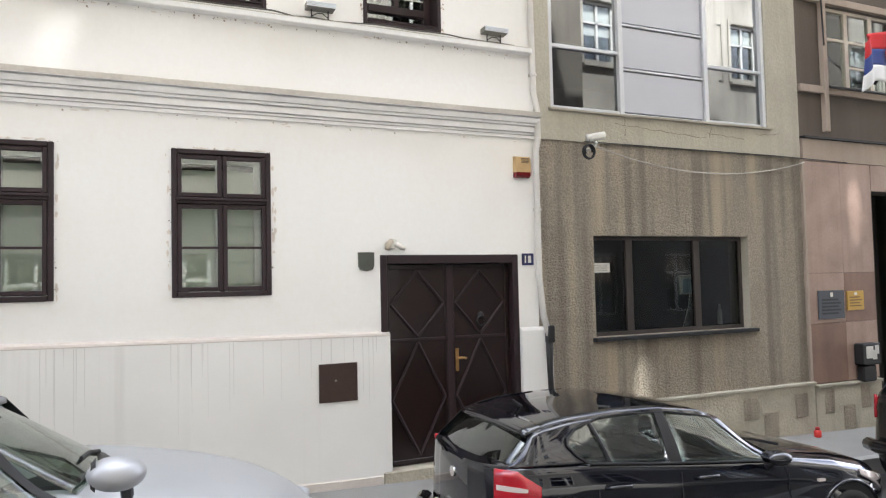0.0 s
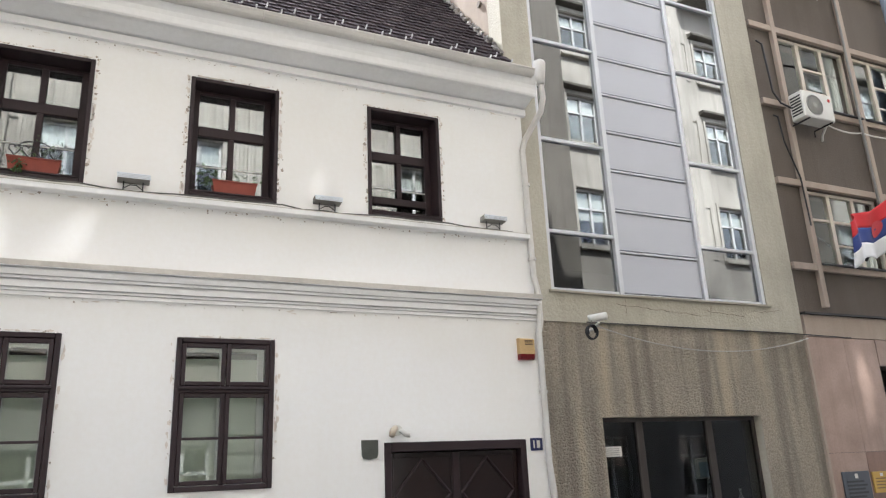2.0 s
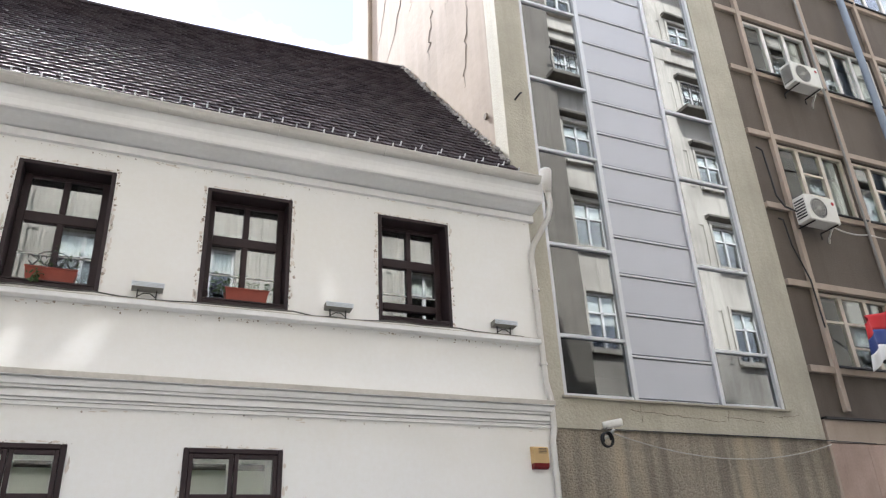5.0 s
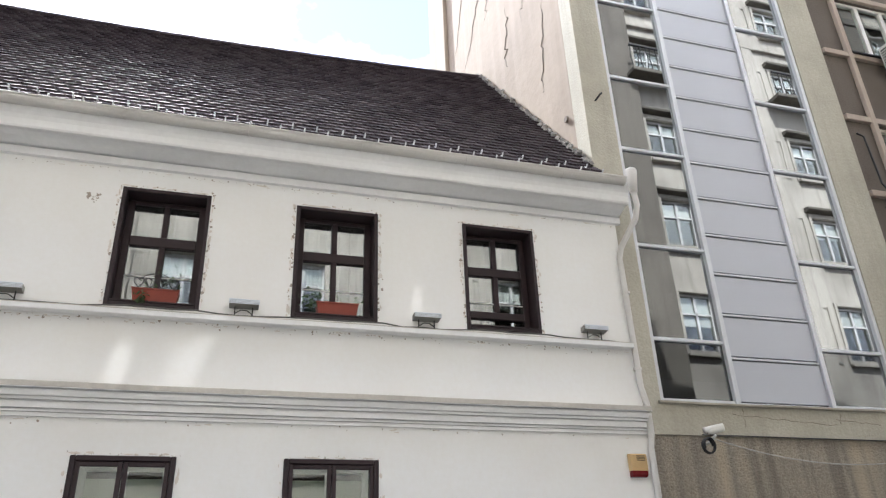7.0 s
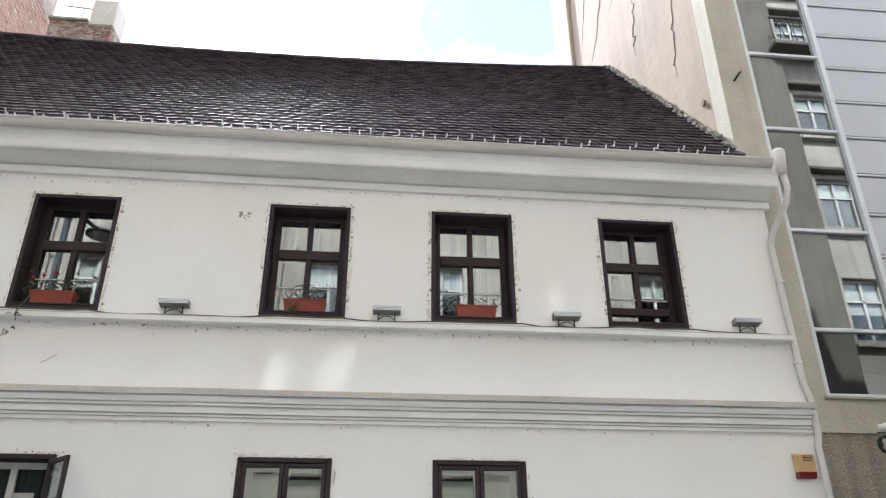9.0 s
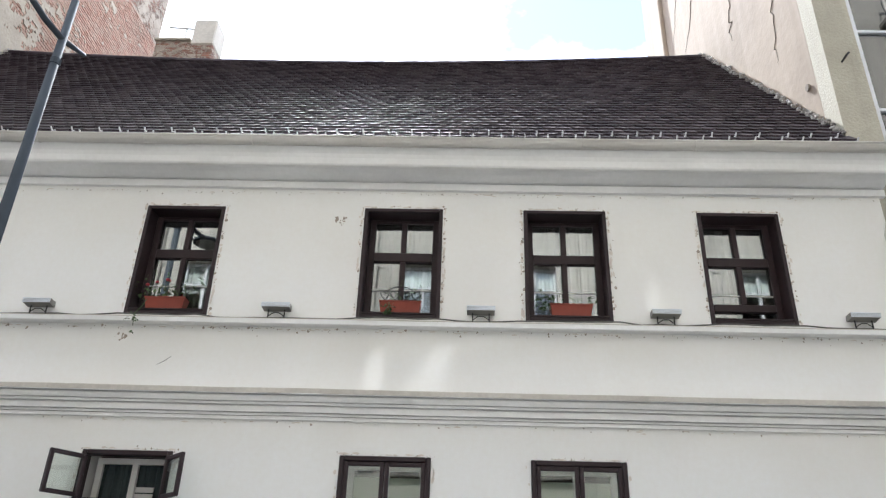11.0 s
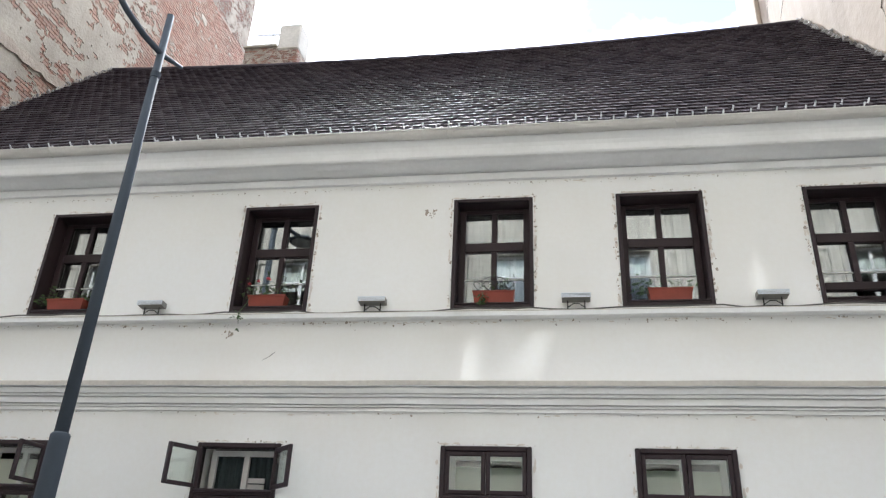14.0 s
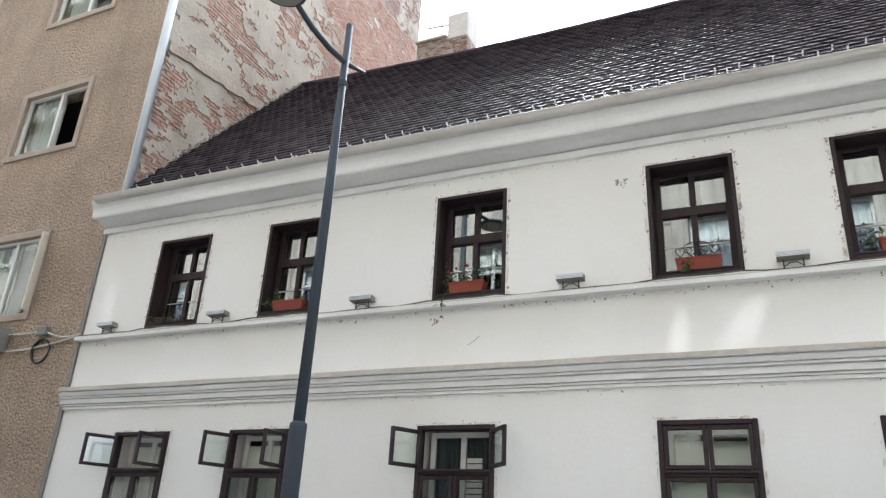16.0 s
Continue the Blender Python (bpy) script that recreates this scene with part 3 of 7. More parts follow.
def rain_runs():
    """Thin dark runs that start under the plinth's edge."""
    rnd = random.Random(17)
    bm = bmesh.new()
    groups = [(-1.0, 0.25, 5), (-0.4, 0.5, 6), (0.2, 0.12, 5), (0.55, 0.1, 2), (1.0, 0.25, 3), (1.45, 0.12, 3), (1.75, 0.3, 9), (-3.0, 1.2, 14), (-6.5, 2.0, 24)]
    for c, w, k in groups:
        for _ in range(k):
            x, wd, ln = c + rnd.uniform(-w, w), rnd.uniform(0.0014, 0.003), rnd.uniform(0.15, 0.85)
            z = 1.675 - 0.016 * x - 0.05
            n = 6
            prev = None
            for i in range(n + 1):
                xx, ww = x + 0.0008 * math.sin(i * 1.3 + x * 9), wd * (1 - 0.6 * i / n)
                cur = (bm.verts.new((xx - ww, -0.0562, z - ln * i / n)), bm.verts.new((xx + ww, -0.0562, z - ln * i / n)))
                if prev:
                    bm.faces.new((prev[0], cur[0], cur[1], prev[1]))
                prev = cur
    return bm


hpart("rain_run", rain_runs(), RUNS, "thin dark runs of rain")["kind"] = "stuff"

# roof: a steep plane whose ridge sags in the middle
RY0, RZ0, RY1, SLOPE = -0.42, 6.95, 3.87, 1.185
RX0, RX1 = -10.05, 3.93


def roof_point(x, y, lift=0.0):
    f = (y - RY0) / (RY1 - RY0)
    sag = 0.24 * f * max(0.0, 1 - ((x + 3.0) / 7.1) ** 2)
    z = RZ0 + SLOPE * (y - RY0) - sag
    k = 1 / math.hypot(1, SLOPE)
    return Vector((x, y - SLOPE * k * lift, z + k * lift))


def roof_deck():
    bm = bmesh.new()
    n = 30
    grid = []
    for i in range(n + 1):
        x = RX0 + (RX1 - RX0) * i / n
        r = roof_point(x, RY1)
        grid.append([bm.verts.new(p) for p in (roof_point(x, RY0 + 0.10, -0.03), roof_point(x, RY1, -0.02), Vector((x, 8.2, RZ0 + 0.1)), Vector((x, 8.0, RZ0)), Vector((x, RY1, r.z - 0.25)), Vector((x, RY0 + 0.25, RZ0 - 0.05)))])
    for a, b in zip(grid, grid[1:]):
        for k in range(6):
            bm.faces.new((a[k], a[(k + 1) % 6], b[(k + 1) % 6], b[k]))
    bmesh.ops.recalc_face_normals(bm, faces=bm.faces[:])
    return bm


roof = hpart("roof", roof_deck(), TILE, "steep roof of small dark brown tiles")


def gutter():
    bm = bmesh.new()
    n, x0, x1, cy, r = 24, -10.24, 4.08, -0.425, 0.075
    rows = []
    for i in range(n + 1):
        x = x0 + (x1 - x0) * i / n
        cz = 7.035 + 0.05 * max(0.0, -x) / 10 + 0.003 * noise.noise((x * 0.5, 2.2, 0))
        row = [Vector((x, cy + r * math.cos(t), cz + r * math.sin(t))) for t in (math.pi + math.pi * j / 8 for j in range(9))]
        row = [row[0] + Vector((0, -0.012, 0.008)), row[0] + Vector((0, -0.012, -0.006))] + row
        row += [p + Vector((0, 0, 0.005)) for p in row[:1:-1]]
        rows.append([bm.verts.new(p) for p in row])
    k = len(rows[0])
    for a, b in zip(rows, rows[1:]):
        for j in range(k):
            bm.faces.new((a[j], a[(j + 1) % k], b[(j + 1) % k], b[j]))
    for end in (rows[0], rows[-1][::-1]):
        bm.faces.new(end)
    bmesh.ops.recalc_face_normals(bm, faces=bm.faces[:])
    return bm


hpart("gutter", gutter(), GUTTER_PAINT, "off-white half-round gutter")


def gutter_seams():
    for i in range(11):
        x = -9.6 + i * 1.28
        cz = 7.035 + 0.05 * max(0.0, -x) / 10
        pts = [(x, -0.425 + 0.078 * math.cos(t), cz + 0.078 * math.sin(t)) for t in (math.pi + math.pi * j / 8 for j in range(9))]
        hpart("gutter_seam", tube(pts, 0.006, 4), GUTTER_PAINT)


gutter_seams()
hpart("downpipe", tube([(4.209, -0.41, 6.884), (4.245, -0.38, 6.715), (4.217, -0.34, 6.532), (4.092, -0.1, 6.215), (4.07, -0.06, 6.084), (4.075, -0.06, 5.9), (4.08, -0.06, 5.2), (4.09, -0.06, 4.4), (4.125, -0.075, 4.2), (4.125, -0.075, 3.85), (4.10, -0.06, 3.7), (4.10, -0.06, 2.2), (4.13, -0.08, 1.75), (4.2, -0.09, 1.5)], 0.037, 12), GUTTER_PAINT, "white painted rainwater downpipe", True)
hpart("rain_hopper", tube([(4.193, -0.43, 7.229), (4.193, -0.43, 7.199), (4.193, -0.43, 7.169), (4.201, -0.420, 7.042), (4.209, -0.41, 6.884)], [0.03, 0.075, 0.085, 0.07, 0.05], 14), GUTTER_PAINT, "", True)
for z_ in (5.6, 4.62, 3.0):
    hpart("pipe_clip", tube([(4.085 if z_ > 4 else 4.10, -0.06, z_ - 0.015), (4.085 if z_ > 4 else 4.10, -0.06, z_ + 0.015)], 0.05, 12), GUTTER_PAINT)
hpart("drain_boot", tube([(4.2, -0.09, 1.5), (4.215, -0.06, 1.1), (4.23, -0.06, 0.6), (4.24, -0.06, 0.0)], [0.045, 0.036, 0.034, 0.034], 12), BLACK_PLASTIC, "black cast-iron drain boot", True)


# ---- windows of the house ----
def upper_window(i, x0, x1):
    w = thing(f"window_{i}", ((x0 + x1) / 2, 0, UZ0), "deep-set dark stained wooden upper window with four panes", "window", "upper windows", "structure")
    m = Matrix.Translation((-(x0 + x1) / 2, 0, -UZ0))

    def p(name, bm, mat, parent=w, label=""):
        bmesh.ops.transform(bm, matrix=m, verts=bm.verts[:])
        return part(name, bm, mat, parent, label)

    p("window_frame", ring(x0, x1, UZ0, UZ1, 0.045, -0.018, 0.27, bevel=0.006), DARK_WOOD)
    p("window_sill", boxes((x0 + 0.045, x1 - 0.045, -0.03, 0.2, UZ0 + 0.045, UZ0 + 0.06)), DARK_WOOD)
    a, b, c, d = x0 + 0.045, x1 - 0.045, UZ0 + 0.06, UZ1 - 0.045
    mid, tr = (a + b) / 2, UZ0 + 0.835
    f = boxes((a, a + 0.075, 0.20, 0.262, c, d), (b - 0.075, b, 0.20, 0.262, c, d), (a + 0.075, b - 0.075, 0.20, 0.262, c, c + 0.075), (a + 0.075, b - 0.075, 0.20, 0.262, d - 0.045, d), bevel=0.006)
    if i == 6:
        box(f, a + 0.075, b - 0.075, 0.185, 0.262, c + 0.16, c + 0.25, 0.006)
    box(f, a + 0.075, b - 0.075, 0.19, 0.262, tr - 0.06, tr + 0.055, 0.006)
    box(f, mid - 0.032, mid + 0.032, 0.19, 0.262, c + (0.25 if i == 6 else 0.075), tr - 0.06, 0.006)
    box(f, mid - 0.032, mid + 0.032, 0.19, 0.262, tr + 0.055, d - 0.045, 0.006)
    s = p("sash", f, DARK_WOOD)
    for (u, v), (q, r) in (((a, mid), (c, tr)), ((mid, b), (c, tr)), ((a, mid), (tr, d)), ((mid, b), (tr, d))):
        g = boxes((u + 0.03, v - 0.03, 0.228, 0.232, q + 0.04, r - 0.04))
        o = p("pane", g, OLD_GLASS, s)
        o.visible_shadow = False
    p("glazing_bar", boxes((a + 0.07, b - 0.07, 0.216, 0.226, c + 0.36, c + 0.370)), WHITE_PAINT)
    bm = bmesh.new()
    n = 40
    for k, (u, v) in enumerate(((a, a + (b - a) * 0.42), (a + (b - a) * 0.6, b))):
        top, bot = [], []
        for j in range(n + 1):
            x, y = u + (v - u) * j / n, 0.36 + 0.009 * math.sin(j * 0.4 + i + k) + 0.002 * math.sin(j * 1.27 + 2 * i)
            top.append(bm.verts.new((x, y, UZ1))), bot.append(bm.verts.new((x, y, UZ0)))
        for j in range(n):
            bm.faces.new((bot[j], bot[j + 1], top[j + 1], top[j]))
    ext = bmesh.ops.extrude_face_region(bm, geom=bm.faces[:])
    bmesh.ops.translate(bm, verts=[v for v in ext["geom"] if isinstance(v, bmesh.types.BMVert)], vec=(0, 0.004, 0))
    p("curtain", bm, CURTAIN, w, "pale net curtain")
    return w


def pleated(x0, x1, y, z0, z1):
    """Cloth that hangs in folds."""
    bm, n = bmesh.new(), 60
    rows = [[[bm.verts.new((x0 + (x1 - x0) * j / n, y + d + 0.014 * math.sin(j * 0.9) + 0.005 * math.sin(j * 2.3), z)) for z in (z0, z1)] for j in range(n + 1)] for d in (0.0, 0.004)]
    for d in (0, 1):
        for j in range(n):
            bm.faces.new((rows[d][j][0], rows[d][j + 1][0], rows[d][j + 1][1], rows[d][j][1]))
    bmesh.ops.recalc_face_normals(bm, faces=bm.faces[:])
    return bm


def lower_window(i, x0, x1, is_open):
    label = "dark brown wooden window with its two upper casements open" if is_open else "closed dark brown wooden window with six panes"
    w = thing(f"window_{i}", ((x0 + x1) / 2, 0, LZ0), label, "window", "lower windows", "structure")
    cx = (x0 + x1) / 2
    m = Matrix.Translation((-cx, 0, -LZ0))

    def p(name, bm, mat, parent=w, lab=""):
        bmesh.ops.transform(bm, matrix=m, verts=bm.verts[:])
        return part(name, bm, mat, parent, lab)

    p("window_frame", ring(x0, x1, LZ0, LZ1, 0.05, -0.025, 0.10, bevel=0.008), DARK_WOOD)
    tr = LZ0 + 0.945
    t = boxes((x0 + 0.05, x1 - 0.05, -0.02, 0.09, tr - 0.035, tr + 0.03), (cx - 0.022, cx + 0.022, -0.005, 0.09, LZ0 + 0.05, tr - 0.035), bevel=0.006)
    box(t, x0 + 0.03, x1 - 0.03, -0.045, -0.02, tr - 0.005, tr + 0.02, 0.005)
    p("transom", t, DARK_WOOD)
    # the inner window and its blind
    inner = ring(x0 + 0.06, x1 - 0.06, LZ0 + 0.04, LZ1 - 0.04, 0.06, 0.24, 0.28)
    box(inner, cx - 0.03, cx + 0.03, 0.24, 0.28, LZ0 + 0.1, LZ1 - 0.1)
    p("inner_frame", inner, WHITE_PAINT)
    if i != 9:
        p("roller_blind", boxes((x0 + 0.09, x1 - 0.09, 0.30, 0.305, LZ0 + 0.05, LZ1 - 0.16)), BLIND, w, "pale green-grey roller blind")
    else:
        lou = bmesh.new()
        for k in range(16):
            box(lou, cx - 0.03, cx + 0.21, 0.295, 0.31, LZ0 + 0.1 + k * 0.065, LZ0 + 0.152 + k * 0.065)
        p("slatted_blind", lou, WHITE_PAINT, w, "white slatted blind")
        p("curtain", pleated(x0 + 0.08, x1 - 0.08, 0.35, LZ0 + 0.02, LZ1 - 0.08), surface("dark_teal_curtain", (0.05, 0.07, 0.072), (0.03, 0.04, 0.042), 0.9, 40, 4.0, 0.5, 0.1, 0.002, streak=0.5), w, "dark teal curtain")

    def casement(u, v, q, r, hinge, angle, bar=False):
        """A leaf in its own coordinates from its hinge edge, turned outwards by an angle."""
        wid = v - u
        s = 1 if hinge == "left" else -1
        f = bmesh.new()
        xa, xb = (0, wid) if s > 0 else (-wid, 0)
        ring(xa, xb, 0, r - q, 0.042, -0.02, 0.02, f, 0.006)
        if bar:
            box(f, xa + 0.042, xb - 0.042, -0.012, 0.012, (r - q) * 0.5 - 0.012, (r - q) * 0.5 + 0.012)
        hx = u if s > 0 else v
        mt = Matrix.Translation((hx - cx, -0.0, q - LZ0)) @ Matrix.Rotation(radians(-s * angle), 4, "Z")
        c = part("casement", f, DARK_WOOD, w, "open outwards" if angle > 5 else "", matrix=mt)
        zs = ((0.035, (r - q) * 0.5), ((r - q) * 0.5, r - q - 0.035)) if bar else ((0.035, r - q - 0.035),)
        for z0, z1 in zs:
            g = part("pane", boxes((xa + 0.035, xb - 0.035, -0.002, 0.002, z0, z1)), GLASS, c)
            g.visible_shadow = False

    a, b = x0 + 0.052, x1 - 0.052
    casement(a, cx - 0.003, LZ0 + 0.055, tr - 0.04, "left", 0, True)
    casement(cx + 0.003, b, LZ0 + 0.055, tr - 0.04, "right", 0, True)
    la, ra = {7: (114, 84), 8: (112, 88), 9: (118, 132)}.get(i, (0, 0)) if is_open else (0, 0)
    casement(a, cx - 0.003, tr + 0.032, LZ1 - 0.055, "left", la)
    casement(cx + 0.003, b, tr + 0.032, LZ1 - 0.055, "right", ra)
    return w


for k, (a, b) in enumerate(UPPER):
    upper_window(k + 1, a, b)
for k, (a, b) in enumerate(LOWER):
    lower_window(k + 7, a, b, k < 3)


# ---- the door ----
def front_door():
    x0, x1, z0, z1 = DOOR
    d = thing("door_1", ((x0 + x1) / 2, 0, z0), "closed dark brown double wooden door with raised diamond mouldings", "door", "", "structure")
    m = Matrix.Translation((-(x0 + x1) / 2, 0, -z0))

    def p(name, bm, mat, parent=d, label="", smooth=False):
        bmesh.ops.transform(bm, matrix=m, verts=bm.verts[:])
        return part(name, bm, mat, parent, label, smooth)

    f = boxes((x0, x0 + 0.075, -0.02, 0.2, z0, z1), (x1 - 0.075, x1, -0.02, 0.2, z0, z1), (x0 + 0.075, x1 - 0.075, -0.02, 0.2, z1 - 0.1, z1), bevel=0.008)
    p("door_frame", f, DARK_WOOD)
    a, b, lo, hi = x0 + 0.08, x1 - 0.08, z0 + 0.12, z1 - 0.105
    mid = (a + b) / 2
    p("threshold", boxes((x0 - 0.02, x1, -0.07, 0.3, z0 - 0.3, z0 + 0.11), bevel=0.012), STONE_BASE, d, "worn stone threshold")
    for u, v in ((a, mid - 0.004), (mid + 0.004, b)):
        leaf = p("door_leaf", boxes((u, v, 0.10, 0.15, lo, hi)), DOOR_WOOD)
        sty = 0.055
        fr = ring(u, v, lo, hi, sty, 0.085, 0.102, bevel=0.005)
        p("stile", fr, DOOR_WOOD, leaf)
        za = lo + 1.36
        p("rail", boxes((u + sty, v - sty, 0.08, 0.1, za - 0.018, za + 0.018), bevel=0.006), DARK_WOOD, leaf)
        cx = (u + v) / 2
        half = (v - u) / 2 - sty - 0.01
        for q, r in ((lo + 0.09, za - 0.03), (za + 0.03, hi - 0.07)):
            cz, hz = (q + r) / 2, (r - q) / 2
            pts = [(cx, cz + hz), (cx + half, cz), (cx, cz - hz), (cx - half, cz)]
            for k in range(4):
                (xa, zz), (xb, zb) = pts[k], pts[(k + 1) % 4]
                p("moulding", tube([(xa, 0.092, zz), (xb, 0.092, zb)], 0.017, 6), DARK_WOOD, leaf)
    p("meeting_strip", boxes((mid - 0.045, mid + 0.045, 0.07, 0.1, lo, hi), bevel=0.008), DARK_WOOD)
    p("lock_plate", boxes((mid + 0.055, mid + 0.095, 0.062, 0.072, z0 + 1.1, z0 + 1.36), bevel=0.004), BRASS, d, "brass lock plate")
    p("door_handle", tube([(mid + 0.075, 0.065, z0 + 1.25), (mid + 0.075, 0.02, z0 + 1.25), (mid + 0.1, 0.015, z0 + 1.255), (mid + 0.17, 0.015, z0 + 1.245)], 0.013, 8), BRASS, d, "brass lever handle", True)
    kx, kz = mid + (b - mid) / 2, z0 + 1.66
    kn = tube([(kx + 0.055 * math.sin(t), 0.055, kz - 0.055 * math.cos(t)) for t in (2 * math.pi * j / 18 for j in range(19))], 0.010, 8)
    p("knocker_ring", kn, IRON, d, "dark iron knocker ring", True)
    kb = bmesh.new()
    bmesh.ops.create_uvsphere(kb, u_segments=12, v_segments=8, radius=0.045, matrix=Matrix.Translation((kx, 0.075, kz + 0.06)) @ Matrix.Diagonal((1, 0.6, 1, 1)))
    p("knocker_boss", kb, IRON, d, "", True)


front_door()


# ---- the grey office building beside it ----
GX0, GX1 = 3.93, 8.72
grey = thing("office_building", (6.3, 0.0, 0.0), "grey concrete office building with a tall strip of glass and panels", "building")
ginv = Matrix.Translation((-6.3, 0, 0))


def gpart(name, bm, material, label="", parent=None, smooth=False):
    bmesh.ops.transform(bm, matrix=ginv, verts=bm.verts[:])
    return part(name, bm, material, parent or grey, label, smooth)


CW = (4.38, 8.08, 4.27, 19.4)
GW = (4.97, 7.62, 1.43, 2.705)
gpart("wall", pierced(GX0, GX1, 3.87, 21.0, 0.012, 0.35, [CW]), CONCRETE, "stained beige concrete frame")
gpart("lower_wall", pierced(4.125, GX1, 0.58, 3.868, 0.03, 0.4, [GW]), ROUGHCAST, "dark grey roughcast wall streaked by rain")
gpart("base", boxes((4.2, 8.76, -0.03, 0.4, -0.6, 0.56)), STONE_BASE, "worn stone base course")
gpart("base_cap", boxes((4.2, 8.78, -0.06, 0.05, 0.56, 0.60), bevel=0.008), CONCRETE)
gpart("firewall", boxes((GX0, GX0 + 0.3, 0.354, 7.5, 5.0, 21.0)), CREAM, "cream plastered party wall with cracks")
gpart("firewall_pier", boxes((GX0 - 0.1, GX0, 5.9, 6.6, 8.0, 21.0), bevel=0.02), CREAM)
gpart("back_wall", boxes((GX0 + 0.3, GX1, 7.2, 7.5, -0.5, 21.0)), ROOM_SHADE)
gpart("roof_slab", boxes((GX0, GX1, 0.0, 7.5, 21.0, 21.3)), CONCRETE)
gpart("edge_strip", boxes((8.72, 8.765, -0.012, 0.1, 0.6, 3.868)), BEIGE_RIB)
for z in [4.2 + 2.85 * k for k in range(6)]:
    gpart("storey_floor", boxes((GX0 + 0.3, GX1, 0.5, 7.2, z - 0.25, z)), ROOM_SHADE)


def curtain_wall():
    x0, x1, z0, z1 = CW
    a, b = 5.50, 6.96
    for x, w in ((x0 + 0.03, 0.06), (a, 0.07), (b, 0.07), (x1 - 0.03, 0.06)):
        gpart("mullion", boxes((x - w / 2, x + w / 2, 0.03, 0.14, z0, z1), bevel=0.006), ALU, "brushed aluminium mullion")
    lz, k = [z0], 0
    for step in [0.78, 1.31, 1.53, 1.28, 1.53, 1.32, 1.53, 1.32, 1.53, 1.32, 1.53]:
        if lz[-1] + step < z1:
            lz.append(lz[-1] + step)
    lz.append(z1)
    for u, v in ((x0 + 0.06, a - 0.035), (b + 0.035, x1 - 0.06)):
        for q, r in zip(lz, lz[1:]):
            gpart("transom", boxes((u, v, 0.05, 0.13, q, q + 0.045), bevel=0.005), ALU)
            low = q < z0 + 0.1
            if low and u > a:
                gpart("pane_backing", boxes((u, v, 0.12, 0.13, q + 0.05, r)), GREY_PANEL, "grey board behind the lowest pane")
            o = gpart("pane", boxes((u, v, 0.09, 0.096, q + 0.05, r)), SPANDREL_GLASS if low else CURTAIN_GLASS)
            o.visible_shadow = False
    z = z0
    n = 0
    while z < z1 - 0.3:
        gpart("panel", boxes((a + 0.04, b - 0.04, 0.07, 0.11, z + 0.048, z + 0.578), bevel=0.004), GREY_PANEL, "flat grey metal panel")
        gpart("panel_rail", boxes((a + 0.035, b - 0.035, 0.055, 0.12, z, z + 0.028), bevel=0.004), ALU)
        gpart("joint", boxes((a + 0.036, b - 0.036, 0.1, 0.118, z + 0.028, z + 0.05)), BLACK_PLASTIC)
        z += 0.592
        n += 1


curtain_wall()
gpart("sill_band", extruded([(0.0, 4.235), (-0.035, 4.24), (-0.04, 4.262), (0.13, 4.285), (0.13, 4.235)], 4.34, 8.12, steps=20, wobble=0.015), CONCRETE)


def office_window():
    x0, x1, z0, z1 = GW
    f = ring(x0, x1, z0, z1, 0.05, 0.16, 0.22)
    for x in (5.62, 6.78):
        box(f, x - 0.055, x + 0.055, 0.155, 0.22, z0 + 0.05, z1 - 0.05, 0.004)
    w = gpart("window", f, FRAME_BROWN, "wide dark brown framed office window")
    for u, v in ((x0 + 0.05, 5.565), (5.675, 6.725), (6.835, x1 - 0.05)):
        o = gpart("pane", boxes((u, v, 0.185, 0.19, z0 + 0.05, z1 - 0.05)), OFFICE_GLASS, "", w)
        o.visible_shadow = False
    gpart("inner_ledge", boxes((x0, x1, 0.222, 0.45, z0 - 0.03, z0 + 0.05)), ROOM_SHADE)
    gpart("window_sill", boxes((x0 - 0.05, x1 + 0.07, -0.05, 0.16, z0 - 0.05, z0 - 0.002), bevel=0.006), BLACK_PLASTIC, "dark metal sill")
    gpart("reveal", boxes((x1 - 0.006, x1 - 0.002, 0.034, 0.158, z0, z1)), CONCRETE)


office_window()

# ---- the brown building with the beige grid ----
brown = thing("ribbed_building", (12.6, 0.0, 0.0), "brown office building with a beige concrete grid and rows of windows", "building")
rinv = Matrix.Translation((-12.6, 0, 0))


def rpart(name, bm, material, label="", parent=None, smooth=False):
    bmesh.ops.transform(bm, matrix=rinv, verts=bm.verts[:])
    return part(name, bm, material, parent or brown, label, smooth)


BX0, BX1 = 8.77, 17.2
COLS = [8.77, 9.33, 11.2, 13.1, 15.0, 17.2]
BEAMS = [4.93, 6.33, 7.72, 9.18, 10.58, 12.02, 13.43, 14.88, 16.3, 17.7]
WIN_STOREYS = [(5.0, 6.26), (7.79, 9.11), (10.65, 11.95), (13.5, 14.81), (16.37, 17.63)]
wholes = [(a + 0.07, b - 0.06, q, r) for a, b in zip(COLS[1:], COLS[2:]) for q, r in WIN_STOREYS]
rpart("wall", pierced(BX0, BX1, 4.2, 19.0, 0.06, 0.4, wholes), BROWN_PANEL, "weathered brown rendered panels")
for x in COLS[1:]:
    rpart("rib", boxes((x - 0.05, x + 0.05, -0.02, 0.06, 4.3, 19.0), bevel=0.008), BEIGE_RIB)
for z in BEAMS:
    for u, v in zip(COLS, COLS[1:]):
        rpart("rib", boxes((u + (0.05 if u > 9 else 0.0), v - 0.05, -0.01, 0.06, z - 0.055, z + 0.055), bevel=0.006), BEIGE_RIB)
rpart("ledge", boxes((BX0, BX1, -0.05, 0.3, 4.17, 4.2)), BLACK_PLASTIC, "dark metal drip edge")
rpart("band", boxes((BX0, BX1, 0.0, 0.4, 3.84, 4.168)), BEIGE_RIB, "beige plaster band")
